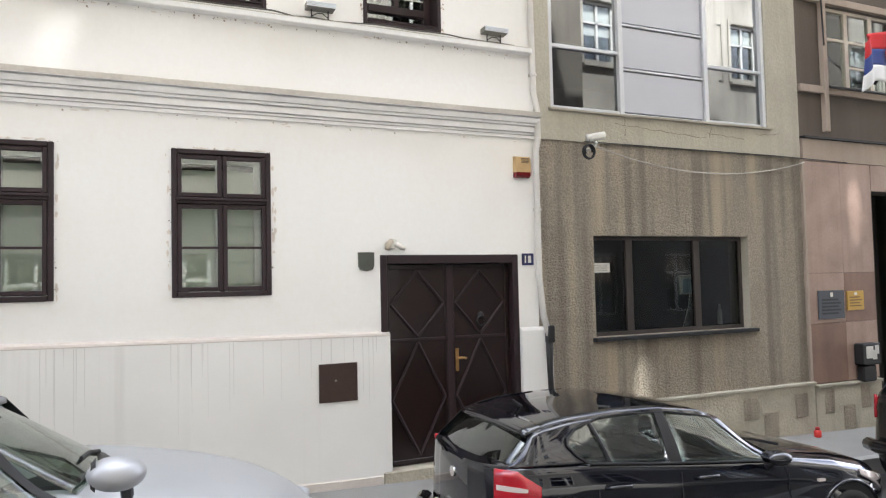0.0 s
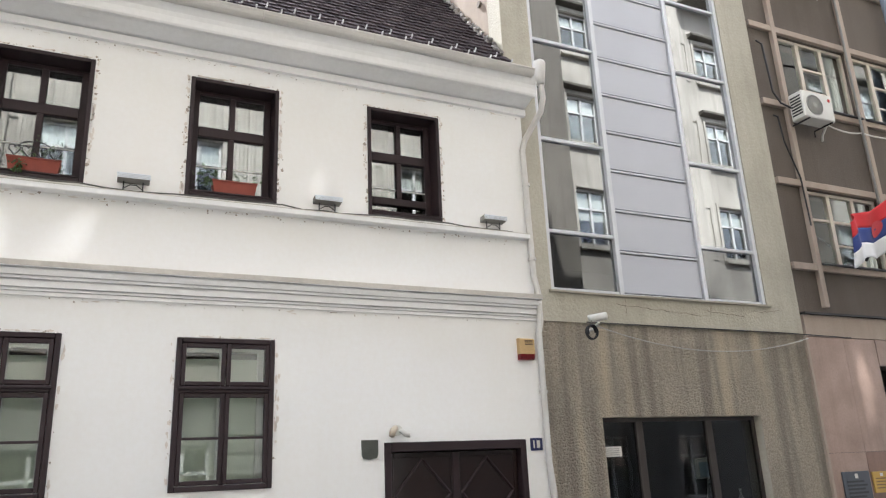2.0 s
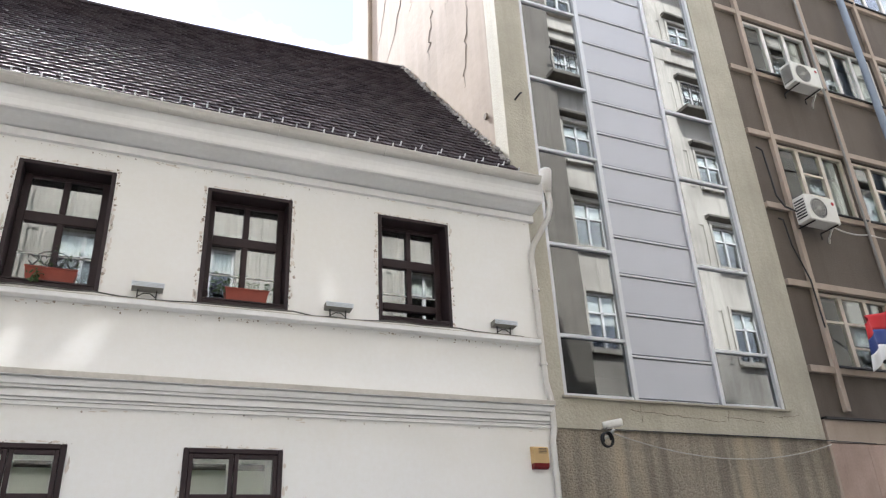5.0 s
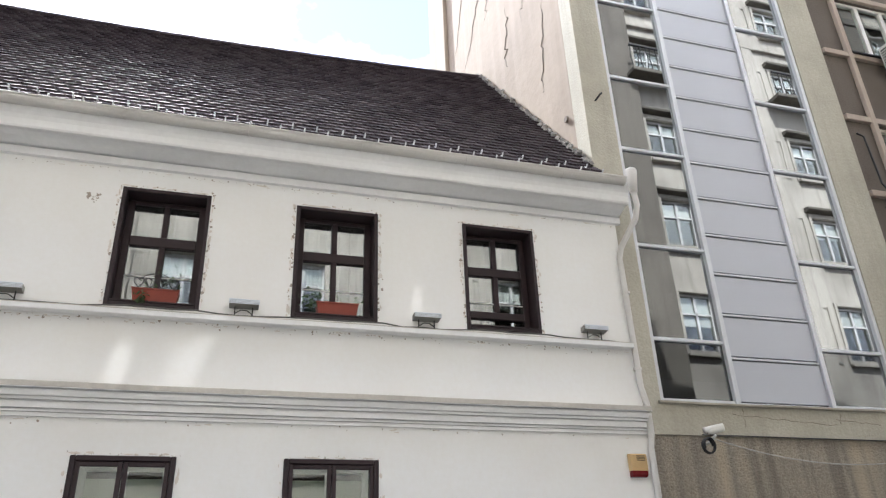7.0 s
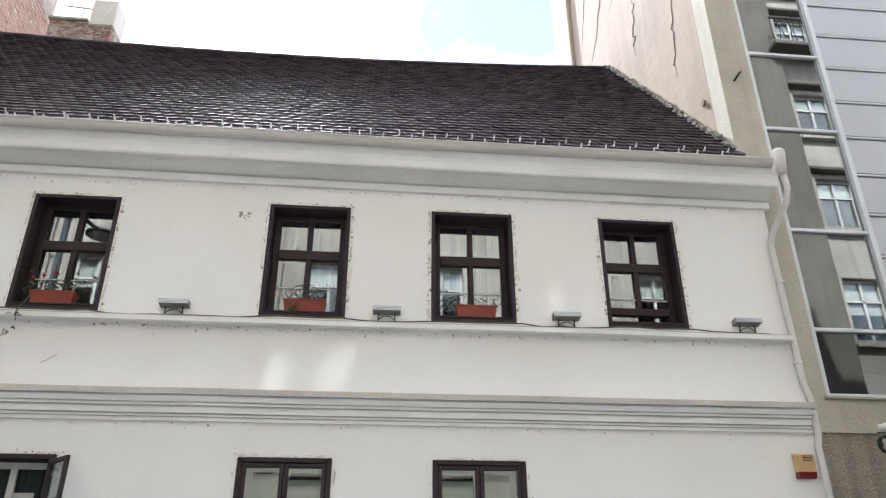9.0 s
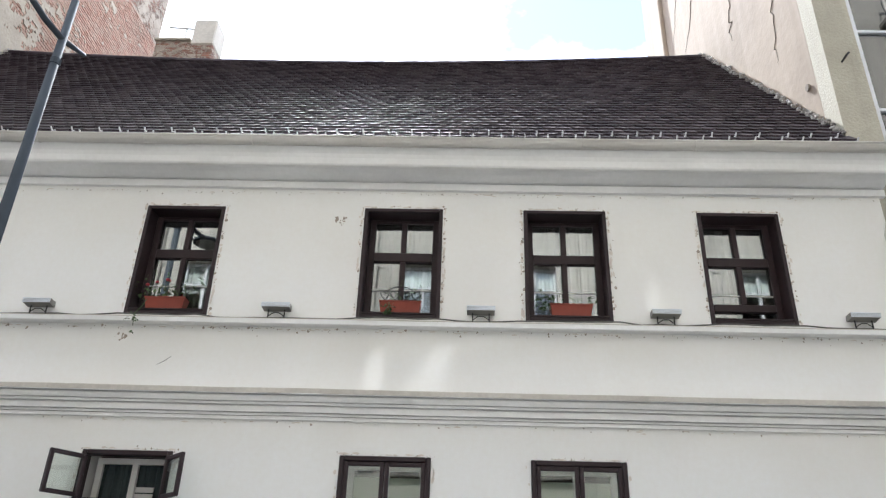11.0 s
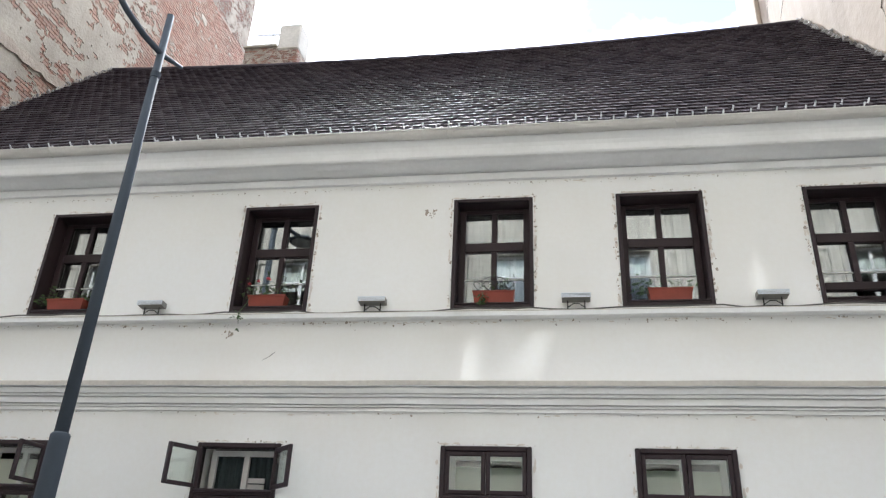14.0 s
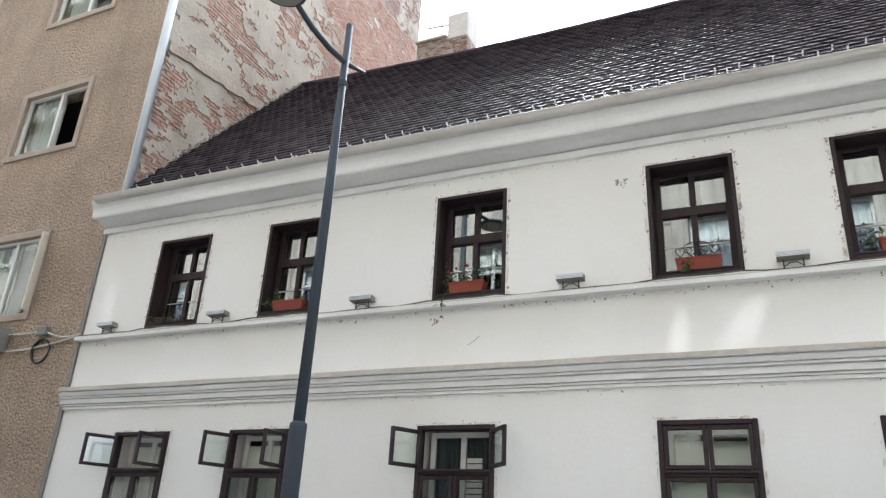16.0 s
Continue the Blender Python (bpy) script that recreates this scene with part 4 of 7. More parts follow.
rpart("parapet", boxes((BX0, BX1, 0.0, 8.0, 19.0, 19.4)), BEIGE_RIB)
rpart("side_wall", boxes((BX1 - 0.3, BX1, 0.4, 8.0, -0.6, 19.0)), BROWN_PANEL)
rpart("back_wall", boxes((BX0, BX1 - 0.3, 7.7, 8.0, -0.6, 19.0)), ROOM_SHADE)
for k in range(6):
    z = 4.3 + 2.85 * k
    rpart("storey_floor", boxes((BX0, BX1 - 0.3, 0.5, 7.7, z - 0.2, z)), ROOM_SHADE)


def grid_window(a, b, q, r, open_leaf=False):
    paint = WHITE_PAINT if q > 10 else BEIGE_PAINT
    n = 3
    step = (b - a) / n
    zc = q + (r - q) * 0.62
    w = rpart("window", ring(a, b, q, r, 0.05, 0.10, 0.17), paint)
    for k in range(1, n):
        rpart("mullion", boxes((a + k * step - 0.04, a + k * step + 0.04, 0.10, 0.17, q + 0.05, r - 0.05)), paint, "", w)
    for k in (range(n) if q < 6 else (1,) if q < 10 else ()):
        rpart("glazing_bar", boxes((a + k * step + 0.045, a + (k + 1) * step - 0.045, 0.11, 0.16, zc - 0.02, zc + 0.02)), paint, "", w)
    for k in range(n):
        for z0, z1 in ((q + 0.05, zc - 0.02), (zc + 0.02, r - 0.05)):
            o = rpart("pane", boxes((a + k * step + 0.04, a + (k + 1) * step - 0.04, 0.13, 0.134, z0, z1)), GLASS, "", w)
            o.visible_shadow = False
    rpart("window_sill", boxes((a - 0.03, b + 0.03, -0.05, 0.1, q - 0.03, q), bevel=0.005), BLACK_PLASTIC, "", w)
    bm = bmesh.new()
    for u, v in ((a + 0.05, a + 0.28), (b - 0.32, b - 0.05)):
        prev = None
        for j in range(25):
            x, y = u + (v - u) * j / 24, 0.24 + 0.02 * math.sin(j * 1.4)
            cur = (bm.verts.new((x, y, q)), bm.verts.new((x, y, r)))
            if prev:
                bm.faces.new((prev[0], cur[0], cur[1], prev[1]))
            prev = cur
    rpart("curtain", bm, PALE_CURTAIN, "pale curtain", w)
    if q < 10:
        for k in (1,):
            rpart("glazing_bar", boxes((a + k * step + 0.045, a + (k + 1) * step - 0.045, 0.115, 0.155, q + (r - q) * 0.3 - 0.015, q + (r - q) * 0.3 + 0.015)), paint, "", w)


for h in wholes:
    grid_window(*h)
# ground floor: stone slabs round a dark entrance
ENT = (10.25, 12.6, -0.6, 3.42)
rpart("ground_floor_wall", pierced(BX0, BX1, -0.6, 3.836, 0.03, 0.4, [ENT]), BROWN_PANEL)
for (u, v, q, r, m_) in ((8.77, 9.53, 2.17, 3.83, PINK_STONE), (9.53, 10.24, 2.17, 3.83, PINK_STONE), (8.77, 9.53, 1.43, 2.168, PINK_STONE), (9.53, 10.24, 1.43, 2.168, PINK_DARK), (8.77, 9.53, 0.56, 1.428, PINK_DARK), (9.53, 10.24, 0.56, 1.428, PINK_STONE), (10.25, 12.6, 3.425, 3.83, PINK_STONE), (12.61, 14.0, 0.56, 3.83, PINK_STONE), (14.0, 17.2, 0.56, 3.83, PINK_STONE)):
    rpart("stone_slab", boxes((u + 0.0015, v - 0.0015, -0.005, 0.028, q + 0.0015, r - 0.0015), bevel=0.002), m_, "brownish pink polished stone slab")
rpart("base", boxes((8.78, 10.24, -0.035, 0.028, -0.7, 0.5), bevel=0.006), STONE_BASE)
rpart("base_cap", boxes((8.79, 10.24, -0.065, 0.028, 0.502, 0.545), bevel=0.006), CONCRETE)
for u, v, q, r in ((7.35, 7.62, 0.18, 0.47), (7.72, 8.0, -0.10, 0.24), (8.35, 8.6, 0.12, 0.45)):
    gpart("vermiculated_block", boxes((u, v, -0.045, -0.031, q, r), bevel=0.006), ROUGHCAST, "rough vermiculated stone block")
for u, v, q, r in ((8.95, 9.15, 0.12, 0.46), (9.35, 9.6, -0.15, 0.2), (9.75, 9.95, 0.14, 0.46)):
    rpart("vermiculated_block", boxes((u, v, -0.05, -0.036, q, r), bevel=0.006), ROUGHCAST, "rough vermiculated stone block")
# recess back takes the near-black room colour in place of real shade
rpart("entrance_back", boxes((10.2, 12.7, 1.6, 1.7, -0.6, 3.6)), ROOM_SHADE, "entrance recess with its shade put into the colour")
rpart("entrance_side", boxes((10.15, 10.25, 0.4, 1.6, -0.6, 3.6)), DARK_WOOD)

# ---- the brown stucco building on the other side ----
stucco = thing("stucco_building", (-14.0, 0.0, 0.3), "brown spatter-stucco apartment building with a bare brick party wall", "building")
sinv = Matrix.Translation((14.0, 0, -0.3))


def spart(name, bm, material, label="", parent=None, smooth=False):
    bmesh.ops.transform(bm, matrix=sinv, verts=bm.verts[:])
    return part(name, bm, material, parent or stucco, label, smooth)


SX0, SX1 = -20.0, -10.34
swins = [(a, b, q, r) for a, b in ((-13.48, -11.82), (-17.2, -15.6)) for q, r in ((5.45, 6.85), (8.66, 9.97), (11.78, 13.1), (14.95, 16.25))]
spart("wall", pierced(SX0, SX1, -0.4, 7.35, 0.0, 0.4, [h for h in swins if h[2] < 7]), BROWN_STUCCO, "brown spatter-dash stucco")
spart("upper_wall", pierced(SX0, -10.09, 7.354, 20.5, 0.0, 0.4, [h for h in swins if h[2] > 7]), BROWN_STUCCO)
firewall = spart("firewall", boxes((-10.36, -10.075, 0.404, 9.3, 6.0, 20.5)), BRICK, "bare red brick party wall with peeling plaster")
spart("firewall_edge", boxes((-10.088, -10.076, 0.003, 0.404, 7.0, 20.5)), BRICK)
spart("roof_slab", boxes((SX0, -10.02, 0.0, 9.3, 20.5, 20.8)), CONCRETE)
spart("back_wall", boxes((SX0, -10.36, 9.0, 9.3, -0.4, 20.5)), ROOM_SHADE)
spart("side_wall", boxes((SX0, SX0 + 0.3, 0.4, 9.0, -0.4, 20.5)), BROWN_STUCCO)
for z in (3.9, 7.1, 10.3, 13.5, 16.7):
    spart("storey_floor", boxes((SX0 + 0.3, -10.36, 0.5, 9.0, z - 0.2, z)), ROOM_SHADE)
spart("downpipe", tube([(-10.03, -0.085, 20.4), (-10.03, -0.085, 12.0), (-10.04, -0.085, 7.25)], 0.075, 12), ZINC, "bright galvanised downpipe", smooth=True)
spart("edge_strip", boxes((-10.4, -10.34, -0.03, 0.0, 1.0, 6.9)), GREY_METAL)


def stucco_window(a, b, q, r):
    sur = ring(a - 0.12, b + 0.12, q - 0.11, r + 0.11, 0.118, -0.035, 0.1, bevel=0.008)
    w = spart("window", sur, BEIGE_RIB, "beige plaster window surround")
    f = ring(a, b, q, r, 0.05, 0.06, 0.12)
    mid = (a + b) / 2 + 0.08
    box(f, mid - 0.03, mid + 0.03, 0.06, 0.12, q + 0.05, r - 0.05)
    spart("window_frame", f, WHITE_PAINT, "white window frame", w)
    for u, v in ((a + 0.045, mid - 0.025), (mid + 0.025, b - 0.045))[:1 if 8 < q < 9 else 2]:
        o = spart("pane", boxes((u, v, 0.09, 0.094, q + 0.045, r - 0.045)), GLASS, "", w)
        o.visible_shadow = False
    bm = bmesh.new()
    for u, v in ((a + 0.05, mid - 0.1), (mid + 0.35, b - 0.05)):
        prev = None
        for j in range(33):
            x, y = u + (v - u) * j / 32, 0.26 + 0.022 * math.sin(j * 1.5)
            cur = (bm.verts.new((x, y, q)), bm.verts.new((x, y, r)))
            if prev:
                bm.faces.new((prev[0], cur[0], cur[1], prev[1]))
            prev = cur
    spart("curtain", bm, PALE_CURTAIN, "white curtain", w)


for h in swins:
    stucco_window(*h)

# ---- chimney block behind the ridge ----
chim = thing("chimney_stack", (-7.6, 6.0, 9.0), "old brick chimney stack behind the roof ridge", "chimney")
cinv = Matrix.Translation((7.6, -6.0, -9.0))


def cpart(name, bm, material, label=""):
    bmesh.ops.transform(bm, matrix=cinv, verts=bm.verts[:])
    return part(name, bm, material, chim, label)


cpart("base", boxes((-8.28, -7.42, 6.0, 6.8, 9.0, 14.3), bevel=0.02), BRICK)
cpart("base_cap", boxes((-8.32, -7.44, 5.95, 6.85, 14.3, 14.38), bevel=0.015), CONCRETE)
cpart("shaft", boxes((-7.42, -6.88, 6.0, 6.6, 9.0, 14.2), bevel=0.02), BRICK)
cpart("cap", boxes((-7.43, -6.87, 5.985, 6.615, 14.2, 14.98), bevel=0.03), WASH, "pale plastered chimney head")

# ---- the houses across the street, which the glass mirrors ----
across = thing("opposite_building", (0.0, -9.6, 0.0), "old rendered apartment building across the street with rusticated ground floor", "building")
ainv = Matrix.Translation((0, 9.6, 0))


def apart_piece(name, bm, material, label="", parent=None):
    bmesh.ops.transform(bm, matrix=ainv, verts=bm.verts[:])
    return part(name, bm, material, parent or across, label)


AX = [(-43.0 + 2.9 * k, -43.0 + 2.9 * k + 1.15) for k in range(30)]
AZ = [(1.1, 2.9), (4.9, 6.9), (8.4, 10.3), (11.8, 13.5), (15.0, 16.6), (18.2, 19.7), (21.4, 22.8)]
aholes = [(u, v, q, r) for u, v in AX for q, r in AZ]
apart_piece("wall", pierced(-45.0, 45.0, 3.9, 25.0, -9.95, -9.6, aholes), OPPOSITE, "weathered beige render")
apart_piece("ground_floor_wall", pierced(-45.0, 45.0, -1.2, 3.9, -9.95, -9.58, aholes), OPPOSITE_LOW)
for k in range(9):
    z = 0.35 + 0.42 * k
    for (u, v) in zip([-45.0] + [b for _, b in AX], [a for a, _ in AX] + [45.0]):
        apart_piece("rusticated_block", boxes((u + 0.02, v - 0.02, -9.58, -9.53, z - 0.18, z + 0.19), bevel=0.012), OPPOSITE_LOW)
apart_piece("string_course", boxes((-45.0, 45.0, -9.6, -9.4, 3.92, 4.2), bevel=0.02), OPPOSITE)
for z in (20.6,):
    apart_piece("string_course", boxes((-45.0, 45.0, -9.6, -9.48, z, z + 0.18), bevel=0.02), OPPOSITE)
for u, v in AX:
    apart_piece("pilaster", boxes((v + 0.6, v + 1.1, -9.6, -9.5, 4.2, 24.4), bevel=0.02), OPPOSITE)
OPPOSITE_DARK = surface("dark_opposite_render", (0.16, 0.145, 0.12), (0.07, 0.062, 0.052), 0.92, 14, 0.6, 0.8, 0.4, 0.01, streak=0.5, fine_amount=0.4)
for k, (u, v) in enumerate(AX):
    if k % 4 == 3:
        apart_piece("bay", boxes((u - 1.55, u - 0.25, -9.6, -9.32, 4.25, 24.4), bevel=0.03), OPPOSITE_DARK, "dark brown projecting bay")
    else:
        for q, r in AZ[1:]:
            apart_piece("wall_panel", ring(u - 1.35, u - 0.35, q, r, 0.08, -9.6, -9.565, bevel=0.01), OPPOSITE)
    for q, r in AZ[3:]:
        apart_piece("hood_mould", extruded([(-9.6, r + 0.2), (-9.38, r + 0.26), (-9.36, r + 0.33), (-9.6, r + 0.38)], u - 0.22, v + 0.22), OPPOSITE_DARK, "dark brown hood mould")
    if k % 2:
        q = AZ[5][0]
        apart_piece("balcony_slab", boxes((u - 0.6, v + 0.6, -9.6, -8.9, q - 0.16, q), bevel=0.02), OPPOSITE_DARK)
        for i in range(13):
            x = u - 0.55 + (v - u + 1.1) * i / 12
            apart_piece("baluster", tube([(x, -8.95, q), (x + (0.06 if i % 2 else -0.06), -8.95, q + 0.45), (x, -8.95, q + 0.9)], 0.02, 4), IRON)
        apart_piece("balcony_rail", boxes((u - 0.6, v + 0.6, -8.98, -8.92, q + 0.9, q + 0.95)), IRON)
apart_piece("cornice", boxes((-45.0, 45.0, -9.6, -9.1, 24.5, 25.0), bevel=0.05), OPPOSITE)
apart_piece("roof", boxes((-45.0, 45.0, -18.0, -9.4, 25.0, 25.3)), OPPOSITE)
apart_piece("room_back", boxes((-45.0, 45.0, -11.2, -11.0, -1.2, 25.0)), ROOM_SHADE)
for (u, v, q, r) in aholes:
    if q > 2:
        apart_piece("window_sill", boxes((u - 0.1, v + 0.1, -9.6, -9.45, q - 0.1, q), bevel=0.01), OPPOSITE)
    f = ring(u, v, q, r, 0.07, -9.78, -9.7)
    box(f, (u + v) / 2 - 0.04, (u + v) / 2 + 0.04, -9.78, -9.7, q + 0.07, r - 0.07)
    box(f, u + 0.07, v - 0.07, -9.78, -9.7, q + (r - q) * 0.66, q + (r - q) * 0.66 + 0.06)
    w = apart_piece("window", f, OPPOSITE_JOINERY)
    drop = 0.30 + 0.30 * noise.noise((u * 1.7, q * 0.9, 3.0))
    if q > 3 and drop > 0.15:
        apart_piece("blind", boxes((u + 0.07, v - 0.07, -9.80, -9.785, r - 0.07 - drop * (r - q), r - 0.07)), OPPOSITE_JOINERY, "lowered pale blind", w)
    if q > 3:
        apart_piece("surround", ring(u - 0.13, v + 0.13, q - 0.002, r + 0.14, 0.125, -9.6, -9.56, bevel=0.01), OPPOSITE, "", w)
    o = apart_piece("pane", boxes((u + 0.05, v - 0.05, -9.75, -9.746, q + 0.05, r - 0.05)), GLASS, "", w)
    o.visible_shadow = False


# ---- cars ----
BLACK_PAINT = plain("black_car_paint", (0.003, 0.0037, 0.007), 0.06, 0.0, 0.6)
SILVER_PAINT = plain("silver_car_paint", (0.36, 0.37, 0.385), 0.42, 0.35, 0.3)
DARK_PAINT = plain("dark_car_paint", (0.006, 0.006, 0.008), 0.1, 0.0, 0.3)
RED_LENS = plain("red_lamp_lens", (0.42, 0.01, 0.02), 0.12, 0.0, 1.0)
CLEAR_LENS = plain("pale_lamp_lens", (0.62, 0.55, 0.52), 0.15, 0.0, 1.0)
RUBBER = plain("tyre_rubber", (0.015, 0.015, 0.015), 0.8)
ALLOY = plain("wheel_alloy", (0.48, 0.49, 0.50), 0.35, 0.9)
INTERIOR = plain("dark_car_interior", (0.03, 0.03, 0.032), 0.9)
CHROME = plain("chrome", (0.7, 0.7, 0.72), 0.12, 1.0)


def curve_at(table, x):
    for (xa, va), (xb, vb) in zip(table, table[1:]):
        if x <= xb:
            f = min(1.0, max(0.0, (x - xa) / (xb - xa)))
            return va + (vb - va) * f
    return table[-1][1]


def eased(table, x, w=0.12):
    return sum(curve_at(table, x + d) for d in (-w, -w / 2, 0, w / 2, w)) / 5


BELT = [(0.0, 1.02), (0.3, 1.06), (0.8, 1.055), (1.5, 1.0), (2.4, 0.945), (2.8, 0.915), (3.46, 0.81), (3.9, 0.71), (4.2, 0.58)]
DECK = [(0.0, 0.97), (0.12, 1.03), (0.4, 1.07), (1.5, 1.0), (2.5, 0.97), (2.85, 0.95), (3.4, 0.875), (3.8, 0.785), (4.05, 0.69), (4.2, 0.54)]
ROOF = [(0.05, 1.0), (0.2, 1.16), (0.38, 1.295), (0.7, 1.362), (1.1, 1.395), (1.5, 1.40), (1.95, 1.35), (2.2, 1.265), (2.8, 0.92)]
HALF = [(0.0, 0.25), (0.03, 0.47), (0.07, 0.61), (0.13, 0.71), (0.2, 0.775), (0.35, 0.835), (0.6, 0.868), (2.0, 0.875), (3.3, 0.865), (3.7, 0.81), (3.95, 0.71), (4.1, 0.58), (4.2, 0.40)]
LENGTH = 4.2


def car_body():
    bm, rows = bmesh.new(), []
    n = 84
    for i in range(n + 1):
        x = LENGTH * (0.5 - 0.5 * math.cos(math.pi * i / n)) if i < n / 2 else LENGTH * i / n
        w, zb, zd = eased(HALF, x, 0.012), eased(BELT, x, 0.1), eased(DECK, x, 0.05)
        low = 0.22 + 0.10 * max(0.0, 1 - x / 0.3) + 0.06 * max(0.0, (x - 3.8) / 0.34)
        half = [(w * 0.90, low), (w * 0.98, 0.34), (w, 0.50), (w * 0.99, 0.64), (w * 0.972, zb - 0.21), (w * 0.978, zb - 0.155), (w * 0.974, zb - 0.13), (w * 0.952, zb - 0.06), (w * 0.935, zb - 0.025), (w * 0.90, zb), (w * 0.80, max(zd, zb) + 0.004), (w * 0.55, zd + 0.022), (w * 0.25, zd + 0.03), (0.0, zd + 0.032)]
        ring_ = [(-y, z) for y, z in half] + [(y, z) for y, z in half[-2::-1]]
        rows.append([bm.verts.new((x, y, z)) for y, z in ring_])
    k = len(rows[0])
    for a, b in zip(rows, rows[1:]):
        for j in range(k - 1):
            bm.faces.new((a[j], a[j + 1], b[j + 1], b[j]))
        bm.faces.new((a[k - 1], a[0], b[0], b[k - 1]))
    bm.faces.new(rows[0]), bm.faces.new(rows[-1][::-1])
    bmesh.ops.recalc_face_normals(bm, faces=bm.faces[:])
    return bm


def side_point(x, f, s, out=0.0):
    w = eased(HALF, x, 0.06)
    yb, yr = w * 0.925, 0.635 - 0.03 * abs(x - 1.3)
    zb, zr = eased(BELT, x, 0.1) - 0.005, eased(ROOF, x, 0.05) - 0.02
    y = yb + (yr - yb) * (max(f, 0.0) ** 1.25)
    return Vector((x, s * (y + out), zb + (zr - zb) * f))


def patch(fn, n, m, thick):
    """A curved sheet of some thickness from a function of two numbers from 0 to 1, given twice: outer and inner."""
    bm = bmesh.new()
    g = [[[bm.verts.new(fn(i / n, j / m, t)) for j in range(m + 1)] for i in range(n + 1)] for t in (0.0, thick)]
    for t in (0, 1):
        for i in range(n):
            for j in range(m):
                bm.faces.new((g[t][i][j], g[t][i + 1][j], g[t][i + 1][j + 1], g[t][i][j + 1]))
    for i in range(n):
        for j in (0, m):
            bm.faces.new((g[0][i][j], g[0][i + 1][j], g[1][i + 1][j], g[1][i][j]))
    for j in range(m):
        for i in (0, n):
            bm.faces.new((g[0][i][j], g[0][i][j + 1], g[1][i][j + 1], g[1][i][j]))
    bmesh.ops.recalc_face_normals(bm, faces=bm.faces[:])
    return bm


def side_between(rear, front, f0, f1, s, out, thick=0.008):
    """A piece of the car's side between two edges, each a table of (height, x)."""
    def fn(u, v, t):
        f = f0 + (f1 - f0) * v
        xa, xb = curve_at(rear, f), curve_at(front, f)
        return side_point(xa + (xb - xa) * u, f, s, out - t)
    return patch(fn, 10, 12, thick)


def cross_patch(xs, ws, inset, thick=0.014, out=0.0):
    """A panel across the car: xs gives (x, z) along it, ws its half widths."""
    def fn(u, v, t):
        k = u * (len(xs) - 1)
        i = min(int(k), len(xs) - 2)
        f = k - i
        x, z = xs[i][0] + (xs[i + 1][0] - xs[i][0]) * f, xs[i][1] + (xs[i + 1][1] - xs[i][1]) * f
        w = ws[i] + (ws[i + 1] - ws[i]) * f
        c = 2 * v - 1
        return Vector((x + inset * (c * c), c * w, z - 0.028 * c * c - t + out))
    return patch(fn, (len(xs) - 1) * 3, 10, thick)


def wheel(car, x, y):
    s = -1 if y < 0 else 1
    t = bmesh.new()
    prof = [(0.215, -0.1), (0.29, -0.105), (0.312, -0.085), (0.318, 0.0), (0.312, 0.085), (0.29, 0.105), (0.215, 0.1)]
    rows = [[t.verts.new((r * math.cos(a), d, r * math.sin(a))) for r, d in prof] for a in (2 * math.pi * j / 28 for j in range(28))]
    for j in range(28):
        a, b = rows[j], rows[(j + 1) % 28]
        for i in range(len(prof)):
            t.faces.new((a[i], a[(i + 1) % len(prof)], b[(i + 1) % len(prof)], b[i]))
    bmesh.ops.recalc_face_normals(t, faces=t.faces[:])
    w = part("wheel", t, RUBBER, car, "black tyre on alloy rim", True, Matrix.Translation((x, y, 0.318)))
    r = bmesh.new()
    bmesh.ops.create_cone(r, cap_ends=True, segments=28, radius1=0.218, radius2=0.218, depth=0.03, matrix=Matrix.Translation((0, s * 0.03, 0)) @ Matrix.Rotation(radians(90), 4, "X"))
    part("rim", r, INTERIOR, w)
    for k in range(7):
        a = 2 * math.pi * k / 7
        part("spoke", tube([(0, s * 0.07, 0), (0.1 * math.cos(a), s * 0.08, 0.1 * math.sin(a)), (0.21 * math.cos(a), s * 0.08, 0.21 * math.sin(a))], [0.035, 0.02, 0.022], 6), ALLOY, w)
    hoop = tube([(0.212 * math.cos(a), s * 0.085, 0.212 * math.sin(a)) for a in (2 * math.pi * j / 28 for j in range(29))], 0.014, 6)
    part("rim_edge", hoop, ALLOY, w, "", True)


